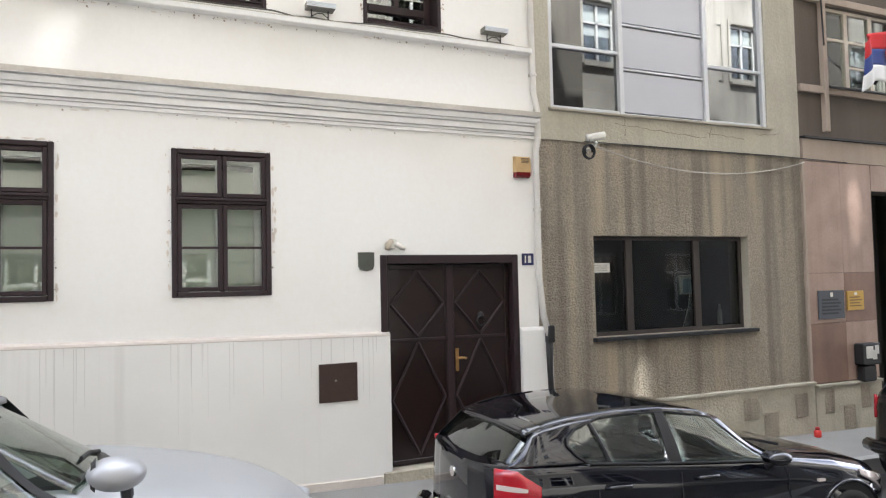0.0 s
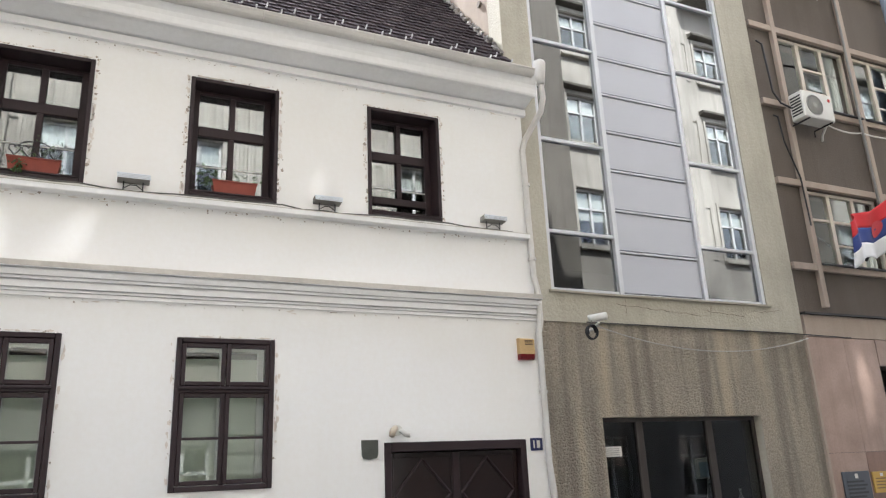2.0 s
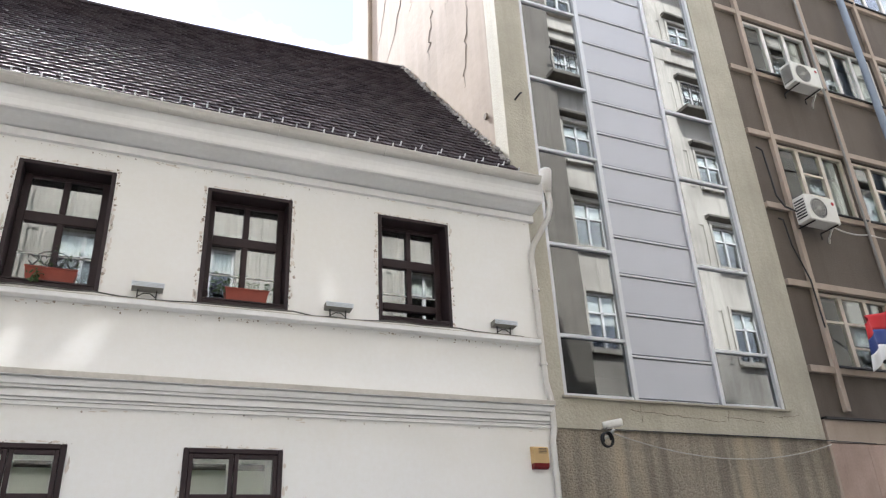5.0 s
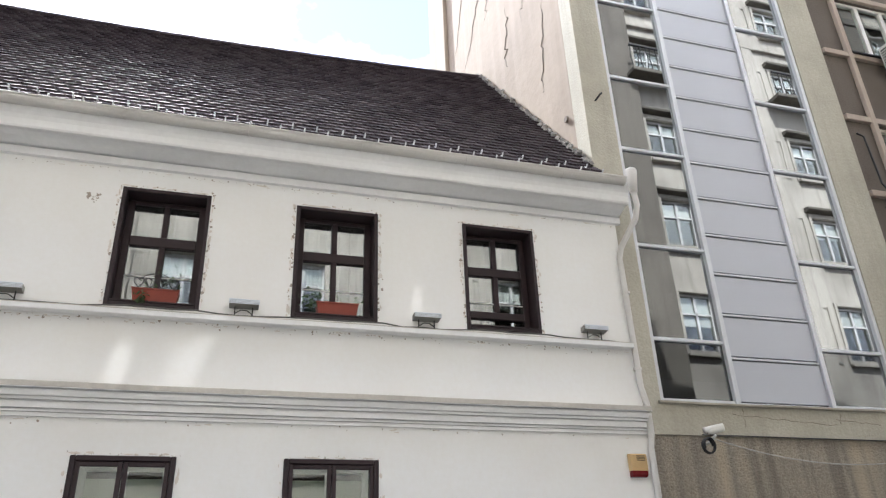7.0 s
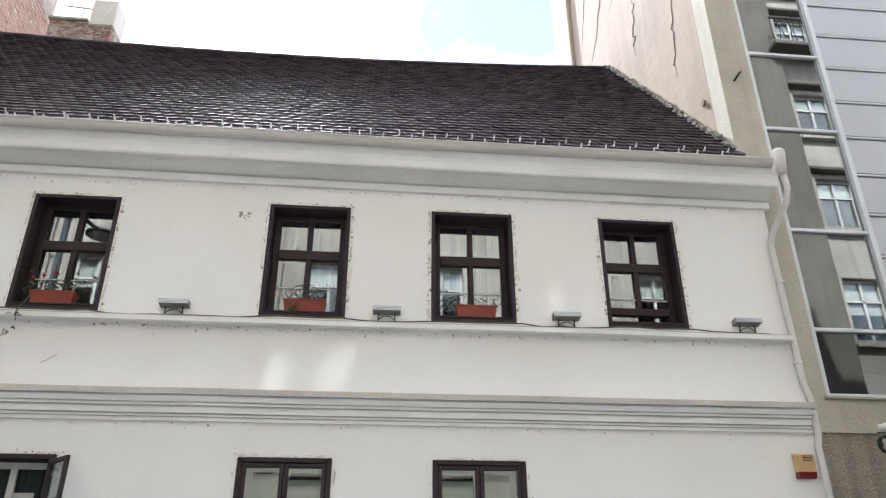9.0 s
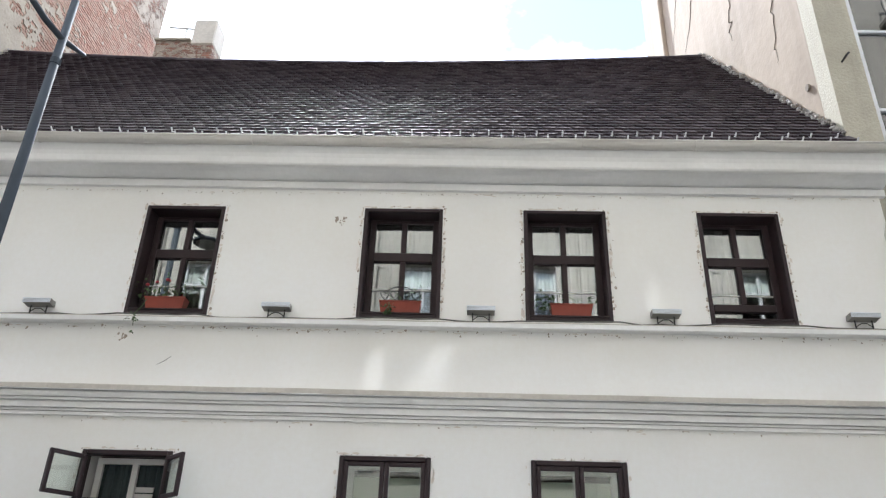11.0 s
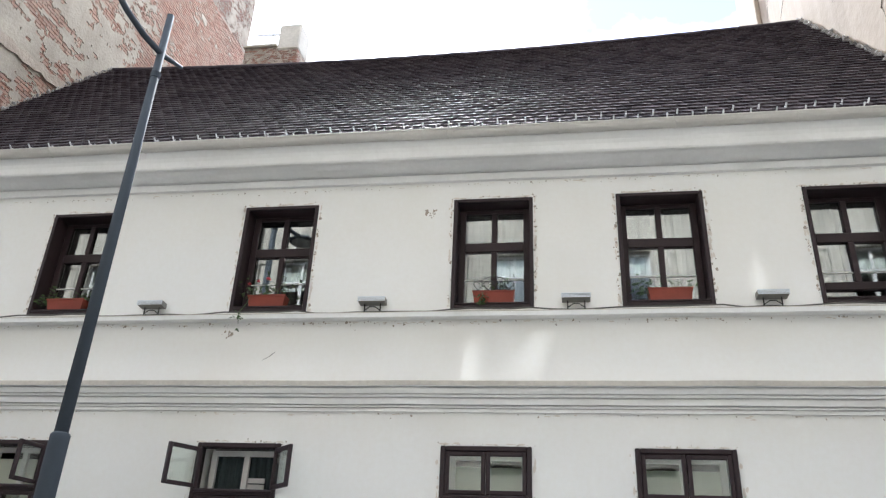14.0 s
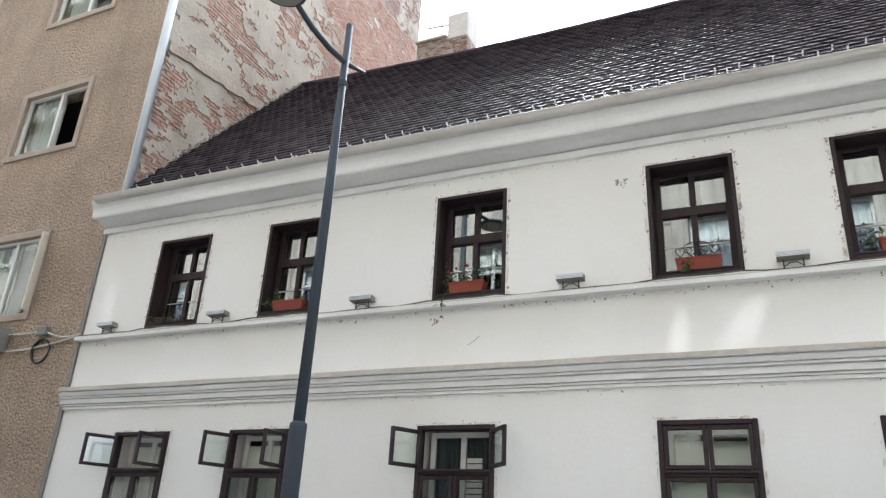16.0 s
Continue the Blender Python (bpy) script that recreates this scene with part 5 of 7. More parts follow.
def hatchback(name, at, paint, label, mirror=(2.40, 1.0, 0.1), sides=(-1, 1), pillar=None):
    car = thing(name, at, label, "car", "parked cars")
    body = part("body", car_body(), paint, car, "", True)
    part("roof", cross_patch([(0.34, 1.292), (0.52, 1.335), (0.7, 1.368), (1.1, 1.402), (1.5, 1.408), (1.93, 1.362), (2.12, 1.305)], [0.585, 0.60, 0.615, 0.63, 0.63, 0.615, 0.595], 0.02, 0.03), paint, car, "", True)
    part("spoiler", cross_patch([(0.30, 1.272), (0.36, 1.295), (0.46, 1.32)], [0.575, 0.585, 0.595], 0.03, 0.035, 0.006), paint, car, "", True)
    wind = part("windscreen", cross_patch([(2.10, 1.305), (2.44, 1.135), (2.82, 0.945)], [0.575, 0.64, 0.70], -0.10, 0.006), CAR_GLASS, car, "", True)
    rear = part("rear_window", cross_patch([(0.04, 1.0), (0.17, 1.13), (0.36, 1.285)], [0.655, 0.63, 0.57], 0.09, 0.006), CAR_GLASS, car, "", True)
    wind.visible_shadow = rear.visible_shadow = False
    TAIL = [(0.0, 0.05), (0.5, 0.20), (1.06, 0.37)]
    GLASS_BACK = [(0.0, 0.74), (0.2, 0.655), (0.45, 0.60), (0.62, 0.615), (0.8, 0.72), (0.96, 0.95)]
    QUARTER = [(0.0, 0.93), (0.96, 0.835)]
    B_BACK, B_FRONT = [(0.0, 1.47), (1.0, 1.46)], [(0.0, 1.60), (1.0, 1.55)]
    A_BACK = [(0.0, 2.58), (0.5, 2.33), (0.96, 2.04)]
    for s in (-1, 1):
        part("rear_pillar", side_between(TAIL, GLASS_BACK, 0.0, 0.96, s, 0.0), paint, car, "", True)
        part("door_pillar", side_between(B_BACK, B_FRONT, 0.0, 1.0, s, 0.002), BLACK_PLASTIC, car)
        part("front_pillar", side_between(A_BACK, [(0.0, 2.76), (0.5, 2.42), (1.05, 2.12)], 0.0, 1.03, s, 0.0), pillar or paint, car, "", True)
        part("roof_rail", side_between([(0.9, 0.37), (1.1, 0.37)], [(0.9, 2.12), (1.1, 2.10)], 0.945, 1.0, s, 0.002), paint, car, "", True)
        quarter = side_between(GLASS_BACK, [(0.0, 0.92), (0.80, 0.84), (0.96, 0.96)], 0.02, 0.945, s, -0.008, 0.005)
        for edge in (quarter, side_between(QUARTER, B_BACK, 0.02, 0.96, s, -0.008, 0.005), side_between(B_FRONT, A_BACK, 0.02, 0.96, s, -0.008, 0.005)):
            g = part("side_window", edge, CAR_GLASS, car, "", True)
            g.visible_shadow = False
        part("window_trim", tube([side_point(x, 0.0, s, 0.006) for x in (0.75, 1.1, 1.5, 1.9, 2.3, 2.66)], 0.009, 6), BLACK_PLASTIC, car)
        part("upper_trim", tube([side_point(x, f, s, 0.004) for x, f in ((0.74, 0.0), (0.655, 0.2), (0.60, 0.45), (0.615, 0.62), (0.72, 0.8), (0.95, 0.95), (1.2, 0.955), (1.6, 0.955), (2.04, 0.955))], 0.007, 6), BLACK_PLASTIC, car)
        part("quarter_bar", tube([side_point(0.93 - 0.10 * f, f, s, 0.004) for f in (0.02, 0.3, 0.6, 0.9)], 0.013, 6), BLACK_PLASTIC, car)
        for x in (0.97, 1.80):
            w = eased(HALF, x, 0.06)
            part("door_handle", tube([(x - 0.11, s * (w * 0.975), 0.875), (x - 0.08, s * (w + 0.018), 0.885), (x + 0.08, s * (w + 0.018), 0.885), (x + 0.11, s * (w * 0.975), 0.875)], 0.014, 8), paint, car, "", True)
        for x in (0.80, 1.56, 2.66):
            w = eased(HALF, x, 0.06)
            part("door_gap", tube([(x + d, s * (w * q + 0.0015), z) for d, q, z in ((0.0, 0.965, 0.93), (0.0, 0.98, 0.76), (0.02, 0.999, 0.52), (0.06, 0.985, 0.34))], 0.004, 4), BLACK_PLASTIC, car)
        mx, mz, mr = mirror
        if s in sides:
            mb = bmesh.new()
            bmesh.ops.create_uvsphere(mb, u_segments=20, v_segments=12, radius=mr, matrix=Matrix.Translation((mx, s * 0.97, mz)) @ Matrix.Diagonal((1.25, 1.05, 0.62, 1)))
            mi = part("wing_mirror", mb, paint, car, "", True)
            part("mirror_glass", tube([(mx - 1.05 * mr, s * 0.97, mz), (mx - 0.85 * mr, s * 0.97, mz)], [mr * 0.45, mr * 0.6], 14), BLACK_PLASTIC, mi)
            part("mirror_foot", tube([(mx + 0.06, s * 0.80, mz - 0.13), (mx + 0.05, s * 0.88, mz - 0.06), (mx + 0.02, s * 0.94, mz - 0.02)], 0.034, 8), BLACK_PLASTIC, mi)

        def lamp(u, v, t, s=s, q=0.0, r=1.0):
            """The tail lamp wraps the rear corner and ends in a point on the side."""
            v = q + (r - q) * v
            x = curve_at([(0.0, 0.065), (0.25, 0.10), (0.5, 0.15), (0.72, 0.21), (1.0, 0.32)], u)
            y = curve_at([(0.0, 0.595), (0.25, 0.655), (0.5, 0.72), (0.72, 0.77), (1.0, 0.82)], u)
            top, bot = 1.03 - 0.10 * max(0.0, u - 0.6) / 0.4, 0.76 + 0.10 * max(0.0, u - 0.6) / 0.4
            o = 0.014 + (0.004 if r < 1 else 0.0) - t
            return Vector((x - o * (1 - u), s * (y + o), bot + (top - bot) * v))
        tl = part("tail_lamp", patch(lamp if s < 0 else lambda u, v, t: lamp(0.5 + 0.5 * u, v, t), 20, 6, 0.03), RED_LENS, car, "red tail lamp", True)
        part("lamp_band", patch(lambda u, v, t: lamp((0.08 if s < 0 else 0.55) + (0.7 if s < 0 else 0.3) * u, v, t, s, 0.47, 0.60), 14, 2, 0.008), CLEAR_LENS, tl, "pale indicator band")

        def head(u, v, t, s=s):
            x = 3.58 + 0.46 * u
            w = eased(HALF, x, 0.02)
            zt = eased(BELT, x, 0.1) - 0.015
            return Vector((x, s * (w * (0.955 + 0.03 * (1 - v)) + 0.010 - t), zt - 0.15 * (1 - v) * (0.35 + 0.65 * u)))
        part("headlamp", patch(head, 6, 4, 0.05), CLEAR_LENS, car, "clear headlamp", True)
        part("side_marker", boxes((2.98, 3.05, s * 0.862 - 0.012, s * 0.862 + 0.012, 0.735, 0.755)), CLEAR_LENS, car)
        for x in (0.76, 3.36):
            wheel(car, x, s * 0.775)
            w = eased(HALF, x, 0.06)
            # no hollow is cut: a flat black disc gives the arch its shade
            arch = bmesh.new()
            bmesh.ops.create_cone(arch, cap_ends=True, segments=32, radius1=0.37, radius2=0.37, depth=0.012, matrix=Matrix.Translation((x, s * (w * 0.992), 0.33)) @ Matrix.Rotation(radians(90), 4, "X"))
            part("arch_shade_disc", arch, BLACK_PLASTIC, car)
            lip = tube([(x + 0.375 * math.cos(a), s * (w * 0.992 + 0.004), 0.33 + 0.375 * math.sin(a)) for a in (math.pi * j / 20 for j in range(21))], 0.018, 6)
            part("arch_lip", lip, paint, car, "", True)
    part("rear_bumper", tube([(0.06, -0.76, 0.46), (-0.03, -0.6, 0.46), (-0.05, 0.0, 0.46), (-0.03, 0.6, 0.46), (0.06, 0.76, 0.46)], 0.075, 10), paint, car, "", True)
    part("number_plate", boxes((-0.055, -0.03, -0.26, 0.26, 0.5, 0.61)), OFF_WHITE, car, "white number plate")
    bd = bmesh.new()
    bmesh.ops.create_cone(bd, cap_ends=True, segments=20, radius1=0.042, radius2=0.042, depth=0.014, matrix=Matrix.Translation((-0.006, 0.0, 0.88)) @ Matrix.Rotation(radians(90), 4, "Y"))
    part("badge", bd, CHROME, car, "round plain badge")
    part("rear_wiper", tube([(0.03, 0.0, 1.03), (0.06, 0.2, 1.045), (0.09, 0.42, 1.05)], 0.012, 6), BLACK_PLASTIC, car)
    part("scuttle", cross_patch([(2.72, 1.0), (2.80, 0.985), (2.88, 0.965)], [0.66, 0.68, 0.70], -0.16, 0.02), BLACK_PLASTIC, car, "", True)
    for y in (-0.4, 0.15):
        part("wiper", tube([(2.72, y + 0.1, 1.0), (2.66, y - 0.1, 1.03), (2.62, y - 0.38, 1.05)], 0.012, 6), BLACK_PLASTIC, car)
    for x, y in ((1.72, -0.36), (1.72, 0.36), (1.0, -0.38), (1.0, 0.38)):
        seat = part("seat", boxes((x - 0.12, x + 0.08, y - 0.22, y + 0.22, 0.6, 1.08), bevel=0.05), INTERIOR, car)
        part("headrest", boxes((x - 0.12, x - 0.02, y - 0.12, y + 0.12, 1.1, 1.26), bevel=0.035), INTERIOR, seat)
    part("dashboard", boxes((2.2, 2.6, -0.62, 0.62, 0.9, 1.0), bevel=0.04), INTERIOR, car)
    part("aerial", tube([(0.62, 0.0, 1.345), (0.54, 0.0, 1.41)], [0.02, 0.006], 8), BLACK_PLASTIC, car)
    return car


def on_road(x, y, turn=0.0):
    return pose(x, y, ground_z(x) - 0.20, 0, 1.55, turn)


black = hatchback("black_hatchback", on_road(1.82, -2.30, -3.0), BLACK_PAINT, "glossy black five-door hatchback parked at the kerb")
black.scale = (0.95, 1.0, 0.975)
silver = hatchback("silver_hatchback", on_road(-3.3, -2.40), SILVER_PAINT, "silver hatchback parked at the kerb before the white wall", (2.80, 1.10, 0.118), (-1,), BLACK_PLASTIC)
silver.scale = (0.97, 1.0, 1.2)
hatchback("dark_hatchback", on_road(7.50, -2.42), DARK_PAINT, "dark hatchback parked at the kerb with red tail lamps")


# ---- street lamp ----
def street_lamp():
    x, y = -5.02, -1.62
    g = ground_z(x)
    l_ = thing("street_lamp", (x, y, g), "slender blue-grey street lamp with a flat round head", "street lamp")
    part("base_plate", boxes((-0.17, 0.17, -0.17, 0.17, 0.0, 0.025), bevel=0.006), POLE_PAINT, l_)
    part("lower_pole", tube([(0, 0, 0.02), (0, 0, 3.22 - g), (0, 0, 3.27 - g), (0, 0, 3.29 - g)], [0.085, 0.083, 0.083, 0.062], 20), POLE_PAINT, l_, "", True)
    part("upper_pole", tube([(0, 0, 3.25 - g), (0.01, 0, 5.5 - g), (0.02, 0, 8.02 - g)], [0.06, 0.052, 0.04], 16), POLE_PAINT, l_, "", True)
    part("collar", tube([(0.02, 0, 7.13 - g), (0.02, 0, 7.2 - g)], 0.054, 16), POLE_PAINT, l_)
    part("arm", tube([(0.02, 0.42, 7.62 - g), (0.02, 0.2, 7.54 - g), (0.02, 0.0, 7.47 - g), (0.02, -0.35, 7.43 - g), (0.02, -0.7, 7.45 - g), (0.02, -1.0, 7.52 - g)], [0.022, 0.028, 0.034, 0.034, 0.032, 0.03], 12), POLE_PAINT, l_, "curved arm through the pole", True)
    h = bmesh.new()
    prof = [(0.0, 0.05), (0.1, 0.05), (0.2, 0.03), (0.24, 0.0), (0.235, -0.025), (0.2, -0.035), (0.0, -0.035)]
    rows = [[h.verts.new((r * math.cos(a), r * math.sin(a), z)) for r, z in prof[1:-1]] for a in (2 * math.pi * j / 28 for j in range(28))]
    for j in range(28):
        a, b = rows[j], rows[(j + 1) % 28]
        for i in range(len(a) - 1):
            h.faces.new((a[i], a[i + 1], b[i + 1], b[i]))
    h.faces.new([r[0] for r in rows]), h.faces.new([r[-1] for r in rows][::-1])
    bmesh.ops.recalc_face_normals(h, faces=h.faces[:])
    head = part("lamp_head", h, POLE_PAINT, l_, "flat round lamp head", True, Matrix.Translation((0.02, -1.22, 7.53 - g)))
    d = bmesh.new()
    bmesh.ops.create_cone(d, cap_ends=True, segments=24, radius1=0.19, radius2=0.19, depth=0.01, matrix=Matrix.Translation((0, 0, -0.042)))
    part("diffuser", d, GREY_METAL, head, "dull grey lamp glass")


street_lamp()


# ---- floodlights on the sill course ----
def floodlight(x):
    f = thing("floodlight", (x, -0.055, 4.93), "small grey ribbed facade floodlight on the sill course", "floodlight", "facade floodlights")
    sh = [(-0.075, 0.130), (0.045, 0.118), (0.05, 0.126), (0.045, 0.182), (-0.07, 0.188)]
    part("housing", extruded(sh, -0.15, 0.15), GREY_METAL, f)
    for z in (0.136, 0.150, 0.164, 0.178):
        part("fin", boxes((-0.155, 0.155, -0.085, -0.071, z - 0.004, z + 0.004)), ZINC, f)
    for s in (-1, 1):
        part("bracket", tube([(s * 0.09, 0.0, 0.13), (s * 0.09, 0.0, 0.0), (s * 0.075, 0.03, -0.005)], 0.007, 6), IRON, f)
    part("cable_loop", tube([(-0.085, 0.0, 0.05), (-0.03, -0.01, 0.085), (0.03, -0.01, 0.085), (0.085, 0.0, 0.05)], 0.005, 6), IRON, f)


for x in (-9.78, -7.70, -5.41, -2.75, -0.51, 1.48, 3.57):
    floodlight(x)
CABLE = plain("grey_cable", (0.10, 0.095, 0.085), 0.7)
WHITE_CABLE = plain("white_cable", (0.55, 0.53, 0.48), 0.6)
random.seed(11)
pts = []
xx = -10.45
while xx < 4.02:
    pts.append((xx, -0.04 - 0.02 * random.random(), 4.955 + 0.012 * random.random() + (0.02 if any(a - 0.1 < xx < b + 0.1 for a, b in UPPER) else 0.0)))
    xx += 0.22
tagged(part("facade_cable", tube(pts, 0.008, 6), CABLE), "thin grey cable lying along the sill course", "cable")


# ---- flower boxes ----
def leaves(bm, rnd, count, cx, cy, cz, sx, sy, sz, size):
    for _ in range(count):
        p = Vector((cx + sx * rnd.gauss(0, 0.5), cy + sy * rnd.gauss(0, 0.5), cz + sz * abs(rnd.gauss(0, 0.6))))
        r = Euler((rnd.uniform(-1.2, 1.2), rnd.uniform(-1.2, 1.2), rnd.uniform(0, 6.3))).to_matrix()
        s = size * rnd.uniform(0.6, 1.3)
        v = [bm.verts.new(p + r @ Vector(q) * s) for q in ((0, -1, 0), (0.45, -0.2, 0.12), (0.3, 0.5, 0.1), (0, 1, 0), (-0.3, 0.5, 0.1), (-0.45, -0.2, 0.12), (0, 0, -0.02))]
        for i in range(6):
            bm.faces.new((v[i], v[(i + 1) % 6], v[6]))


FLOWER = plain("red_petal", (0.35, 0.02, 0.03), 0.6)


def flower_box(x0, x1, seed, kind):
    rnd = random.Random(seed)
    cx, z, y = (x0 + x1) / 2, UZ0 + 0.06, 0.03
    b = thing("flower_box", (cx, y, z), {"hearts": "terracotta flower box with iron heart trellis on a window sill", "rose": "terracotta flower box with red flowers on a window sill"}.get(kind, "terracotta flower box with sparse plants on a window sill"), "flower box", "window flower boxes")
    w = (x1 - x0) / 2
    bm = bmesh.new()
    lo = [bm.verts.new((s * (w - 0.02), t * 0.055, 0.0)) for s, t in ((-1, -1), (1, -1), (1, 1), (-1, 1))]
    hi = [bm.verts.new((s * w, t * 0.075, 0.13)) for s, t in ((-1, -1), (1, -1), (1, 1), (-1, 1))]
    ih = [bm.verts.new((s * (w - 0.012), t * 0.063, 0.13)) for s, t in ((-1, -1), (1, -1), (1, 1), (-1, 1))]
    il = [bm.verts.new((s * (w - 0.02), t * 0.055, 0.10)) for s, t in ((-1, -1), (1, -1), (1, 1), (-1, 1))]
    bm.faces.new(lo[::-1]), bm.faces.new(il)
    for i in range(4):
        j = (i + 1) % 4
        for a, c in ((lo, hi), (hi, ih), (ih, il)):
            bm.faces.new((a[i], a[j], c[j], c[i]))
    bmesh.ops.recalc_face_normals(bm, faces=bm.faces[:])
    part("trough", bm, TERRACOTTA, b)
    part("rim", ring(-w - 0.006, w + 0.006, 0.118, 0.132, 0.006, -0.081, -0.074), TERRACOTTA, b)
    fo = bmesh.new()
    if kind == "rose":
        leaves(fo, rnd, 120, -0.02, 0, 0.12, 0.34, 0.1, 0.22, 0.026)
    elif kind == "hearts":
        leaves(fo, rnd, 60, 0.1, 0, 0.12, 0.16, 0.08, 0.2, 0.024)
        leaves(fo, rnd, 40, -0.12, -0.09, -0.03, 0.07, 0.03, 0.12, 0.026)
    else:
        leaves(fo, rnd, 55, -w - 0.03, 0, 0.08, 0.14, 0.08, 0.16, 0.03)
        leaves(fo, rnd, 20, w - 0.02, 0, 0.12, 0.06, 0.05, 0.1, 0.024)
    part("foliage", fo, LEAF, b)["kind"] = "stuff"
    st = bmesh.new()
    for _ in range(7):
        sx = rnd.uniform(-w, w) * 0.9
        tube([(sx, 0, 0.1), (sx + rnd.uniform(-0.03, 0.03), 0, 0.2), (sx + rnd.uniform(-0.07, 0.07), rnd.uniform(-0.04, 0.04), 0.3 if kind == "rose" else 0.24)], 0.0035, 5, st)
    part("stem", st, LEAF, b)["kind"] = "stuff"
    if kind == "rose":
        for k in range(4):
            fl = bmesh.new()
            bmesh.ops.create_icosphere(fl, subdivisions=2, radius=0.022, matrix=Matrix.Translation((rnd.uniform(-0.28, 0.0), rnd.uniform(-0.04, 0.04), rnd.uniform(0.27, 0.38))) @ Matrix.Diagonal((1, 1, 0.7, 1)))
            for v in fl.verts:
                v.co += Vector((noise.noise(v.co * 60), noise.noise(v.co * 60 + Vector((5, 0, 0))), noise.noise(v.co * 60 + Vector((0, 5, 0))))) * 0.008
            part("flower", fl, FLOWER, b, "red flower")
        tr = bmesh.new()
        tube([(-w + 0.03, -0.08, 0.1), (-w + 0.02, -0.13, 0.0), (-w - 0.02, -0.19, -0.12), (-w - 0.02, -0.17, -0.25)], 0.004, 5, tr)
        leaves(tr, rnd, 14, -w - 0.03, -0.18, -0.2, 0.08, 0.03, 0.05, 0.024)
        leaves(tr, rnd, 6, -w - 0.01, -0.18, -0.33, 0.02, 0.02, 0.03, 0.022)
        part("hanging_tendril", tr, LEAF, b, "hanging shoot")
    if kind == "hearts":
        for k in range(4):
            c = -w + 0.06 + k * (2 * w - 0.12) / 3
            r = 0.052
            heart = [(c + r * 0.95 * (math.sin(t) ** 3), -0.07, 0.2 + r * 0.075 * (13 * math.cos(t) - 5 * math.cos(2 * t) - 2 * math.cos(3 * t) - math.cos(4 * t))) for t in (2 * math.pi * j / 20 for j in range(21))]
            part("iron_heart", tube(heart, 0.006, 6), IRON, b, "", True)
        part("iron_rail", tube([(-w, -0.07, 0.135), (w, -0.07, 0.135)], 0.005, 6), IRON, b)
        part("iron_arch", tube([(0.14 * math.cos(t), -0.07, 0.23 + 0.07 * math.sin(t)) for t in (math.pi * j / 12 for j in range(13))], 0.006, 6), IRON, b)
    return b


flower_box(-6.82, -6.34, 3, "plain")
flower_box(-4.25, -3.80, 5, "rose")
flower_box(-1.63, -1.17, 7, "hearts")
flower_box(0.25, 0.71, 9, "plain")
dry = bmesh.new()
rnd_ = random.Random(21)
for _ in range(26):
    sx = rnd_.uniform(-8.95, -8.2)
    tube([(sx, 0.0, UZ0 + 0.06), (sx + rnd_.uniform(-0.08, 0.08), -0.06, UZ0 + 0.12), (sx + rnd_.uniform(-0.2, 0.2), -0.14, UZ0 + rnd_.uniform(-0.04, 0.14))], 0.003, 4, dry)
leaves(dry, rnd_, 70, -8.6, -0.06, UZ0 + 0.04, 0.4, 0.08, 0.12, 0.02)
tagged(part("dry_creeper", dry, surface("dry_stems", (0.10, 0.085, 0.05), (0.05, 0.06, 0.03), 0.9, 40, 9.0)), "half-dry creeping plant on a window sill", "plant")


# ---- fixtures on the white wall ----
def meter_box():
    m = thing("meter_box", (1.615, -0.055, 1.15), "square dark brown metal meter door in the plinth", "meter box")
    part("door", boxes((-0.195, 0.195, -0.012, 0.0, -0.19, 0.185), bevel=0.004), RUST, m)
    part("frame", ring(-0.205, 0.205, -0.2, 0.195, 0.012, -0.016, 0.0), RUST, m)
    part("lock", tube([(-0.03, -0.012, 0.02), (-0.03, -0.02, 0.02)], 0.012, 10), GREY_METAL, m)


def alarm():
    a = thing("alarm_siren", (3.915, 0.0, 3.5), "yellowed alarm siren box with a red lower lens", "alarm")
    part("case", extruded([(0.0, 0.13), (-0.06, 0.125), (-0.075, 0.11), (-0.075, -0.06), (0.0, -0.06)], -0.1, 0.1), surface("yellowed_plastic", (0.52, 0.36, 0.17), (0.40, 0.27, 0.13), 0.5, 50, 5.0), a)
    part("lens", extruded([(0.0, -0.06), (-0.075, -0.06), (-0.07, -0.1), (-0.045, -0.125), (0.0, -0.125)], -0.098, 0.098), plain("dark_red_lens", (0.16, 0.01, 0.012), 0.25), a, "dark red lens")
    for k in range(4):
        part("vent_slot", boxes((-0.03, 0.075, -0.079, -0.074, 0.05 + 0.016 * k, 0.056 + 0.016 * k)), BLACK_PLASTIC, a)


def house_plate():
    h = thing("number_sign", (3.98, 0.0, 2.41), "small blue enamel house plate with pale marks", "sign")
    part("plate", boxes((-0.08, 0.08, -0.014, 0.0, -0.07, 0.07), bevel=0.004), plain("blue_enamel", (0.012, 0.018, 0.085), 0.3, 0.0, 0.6), h)
    part("bar", boxes((-0.045, -0.03, -0.018, -0.0145, -0.042, 0.042)), OFF_WHITE, h)
    part("bar", boxes((0.0, 0.04, -0.018, -0.0145, -0.042, 0.042)), OFF_WHITE, h)


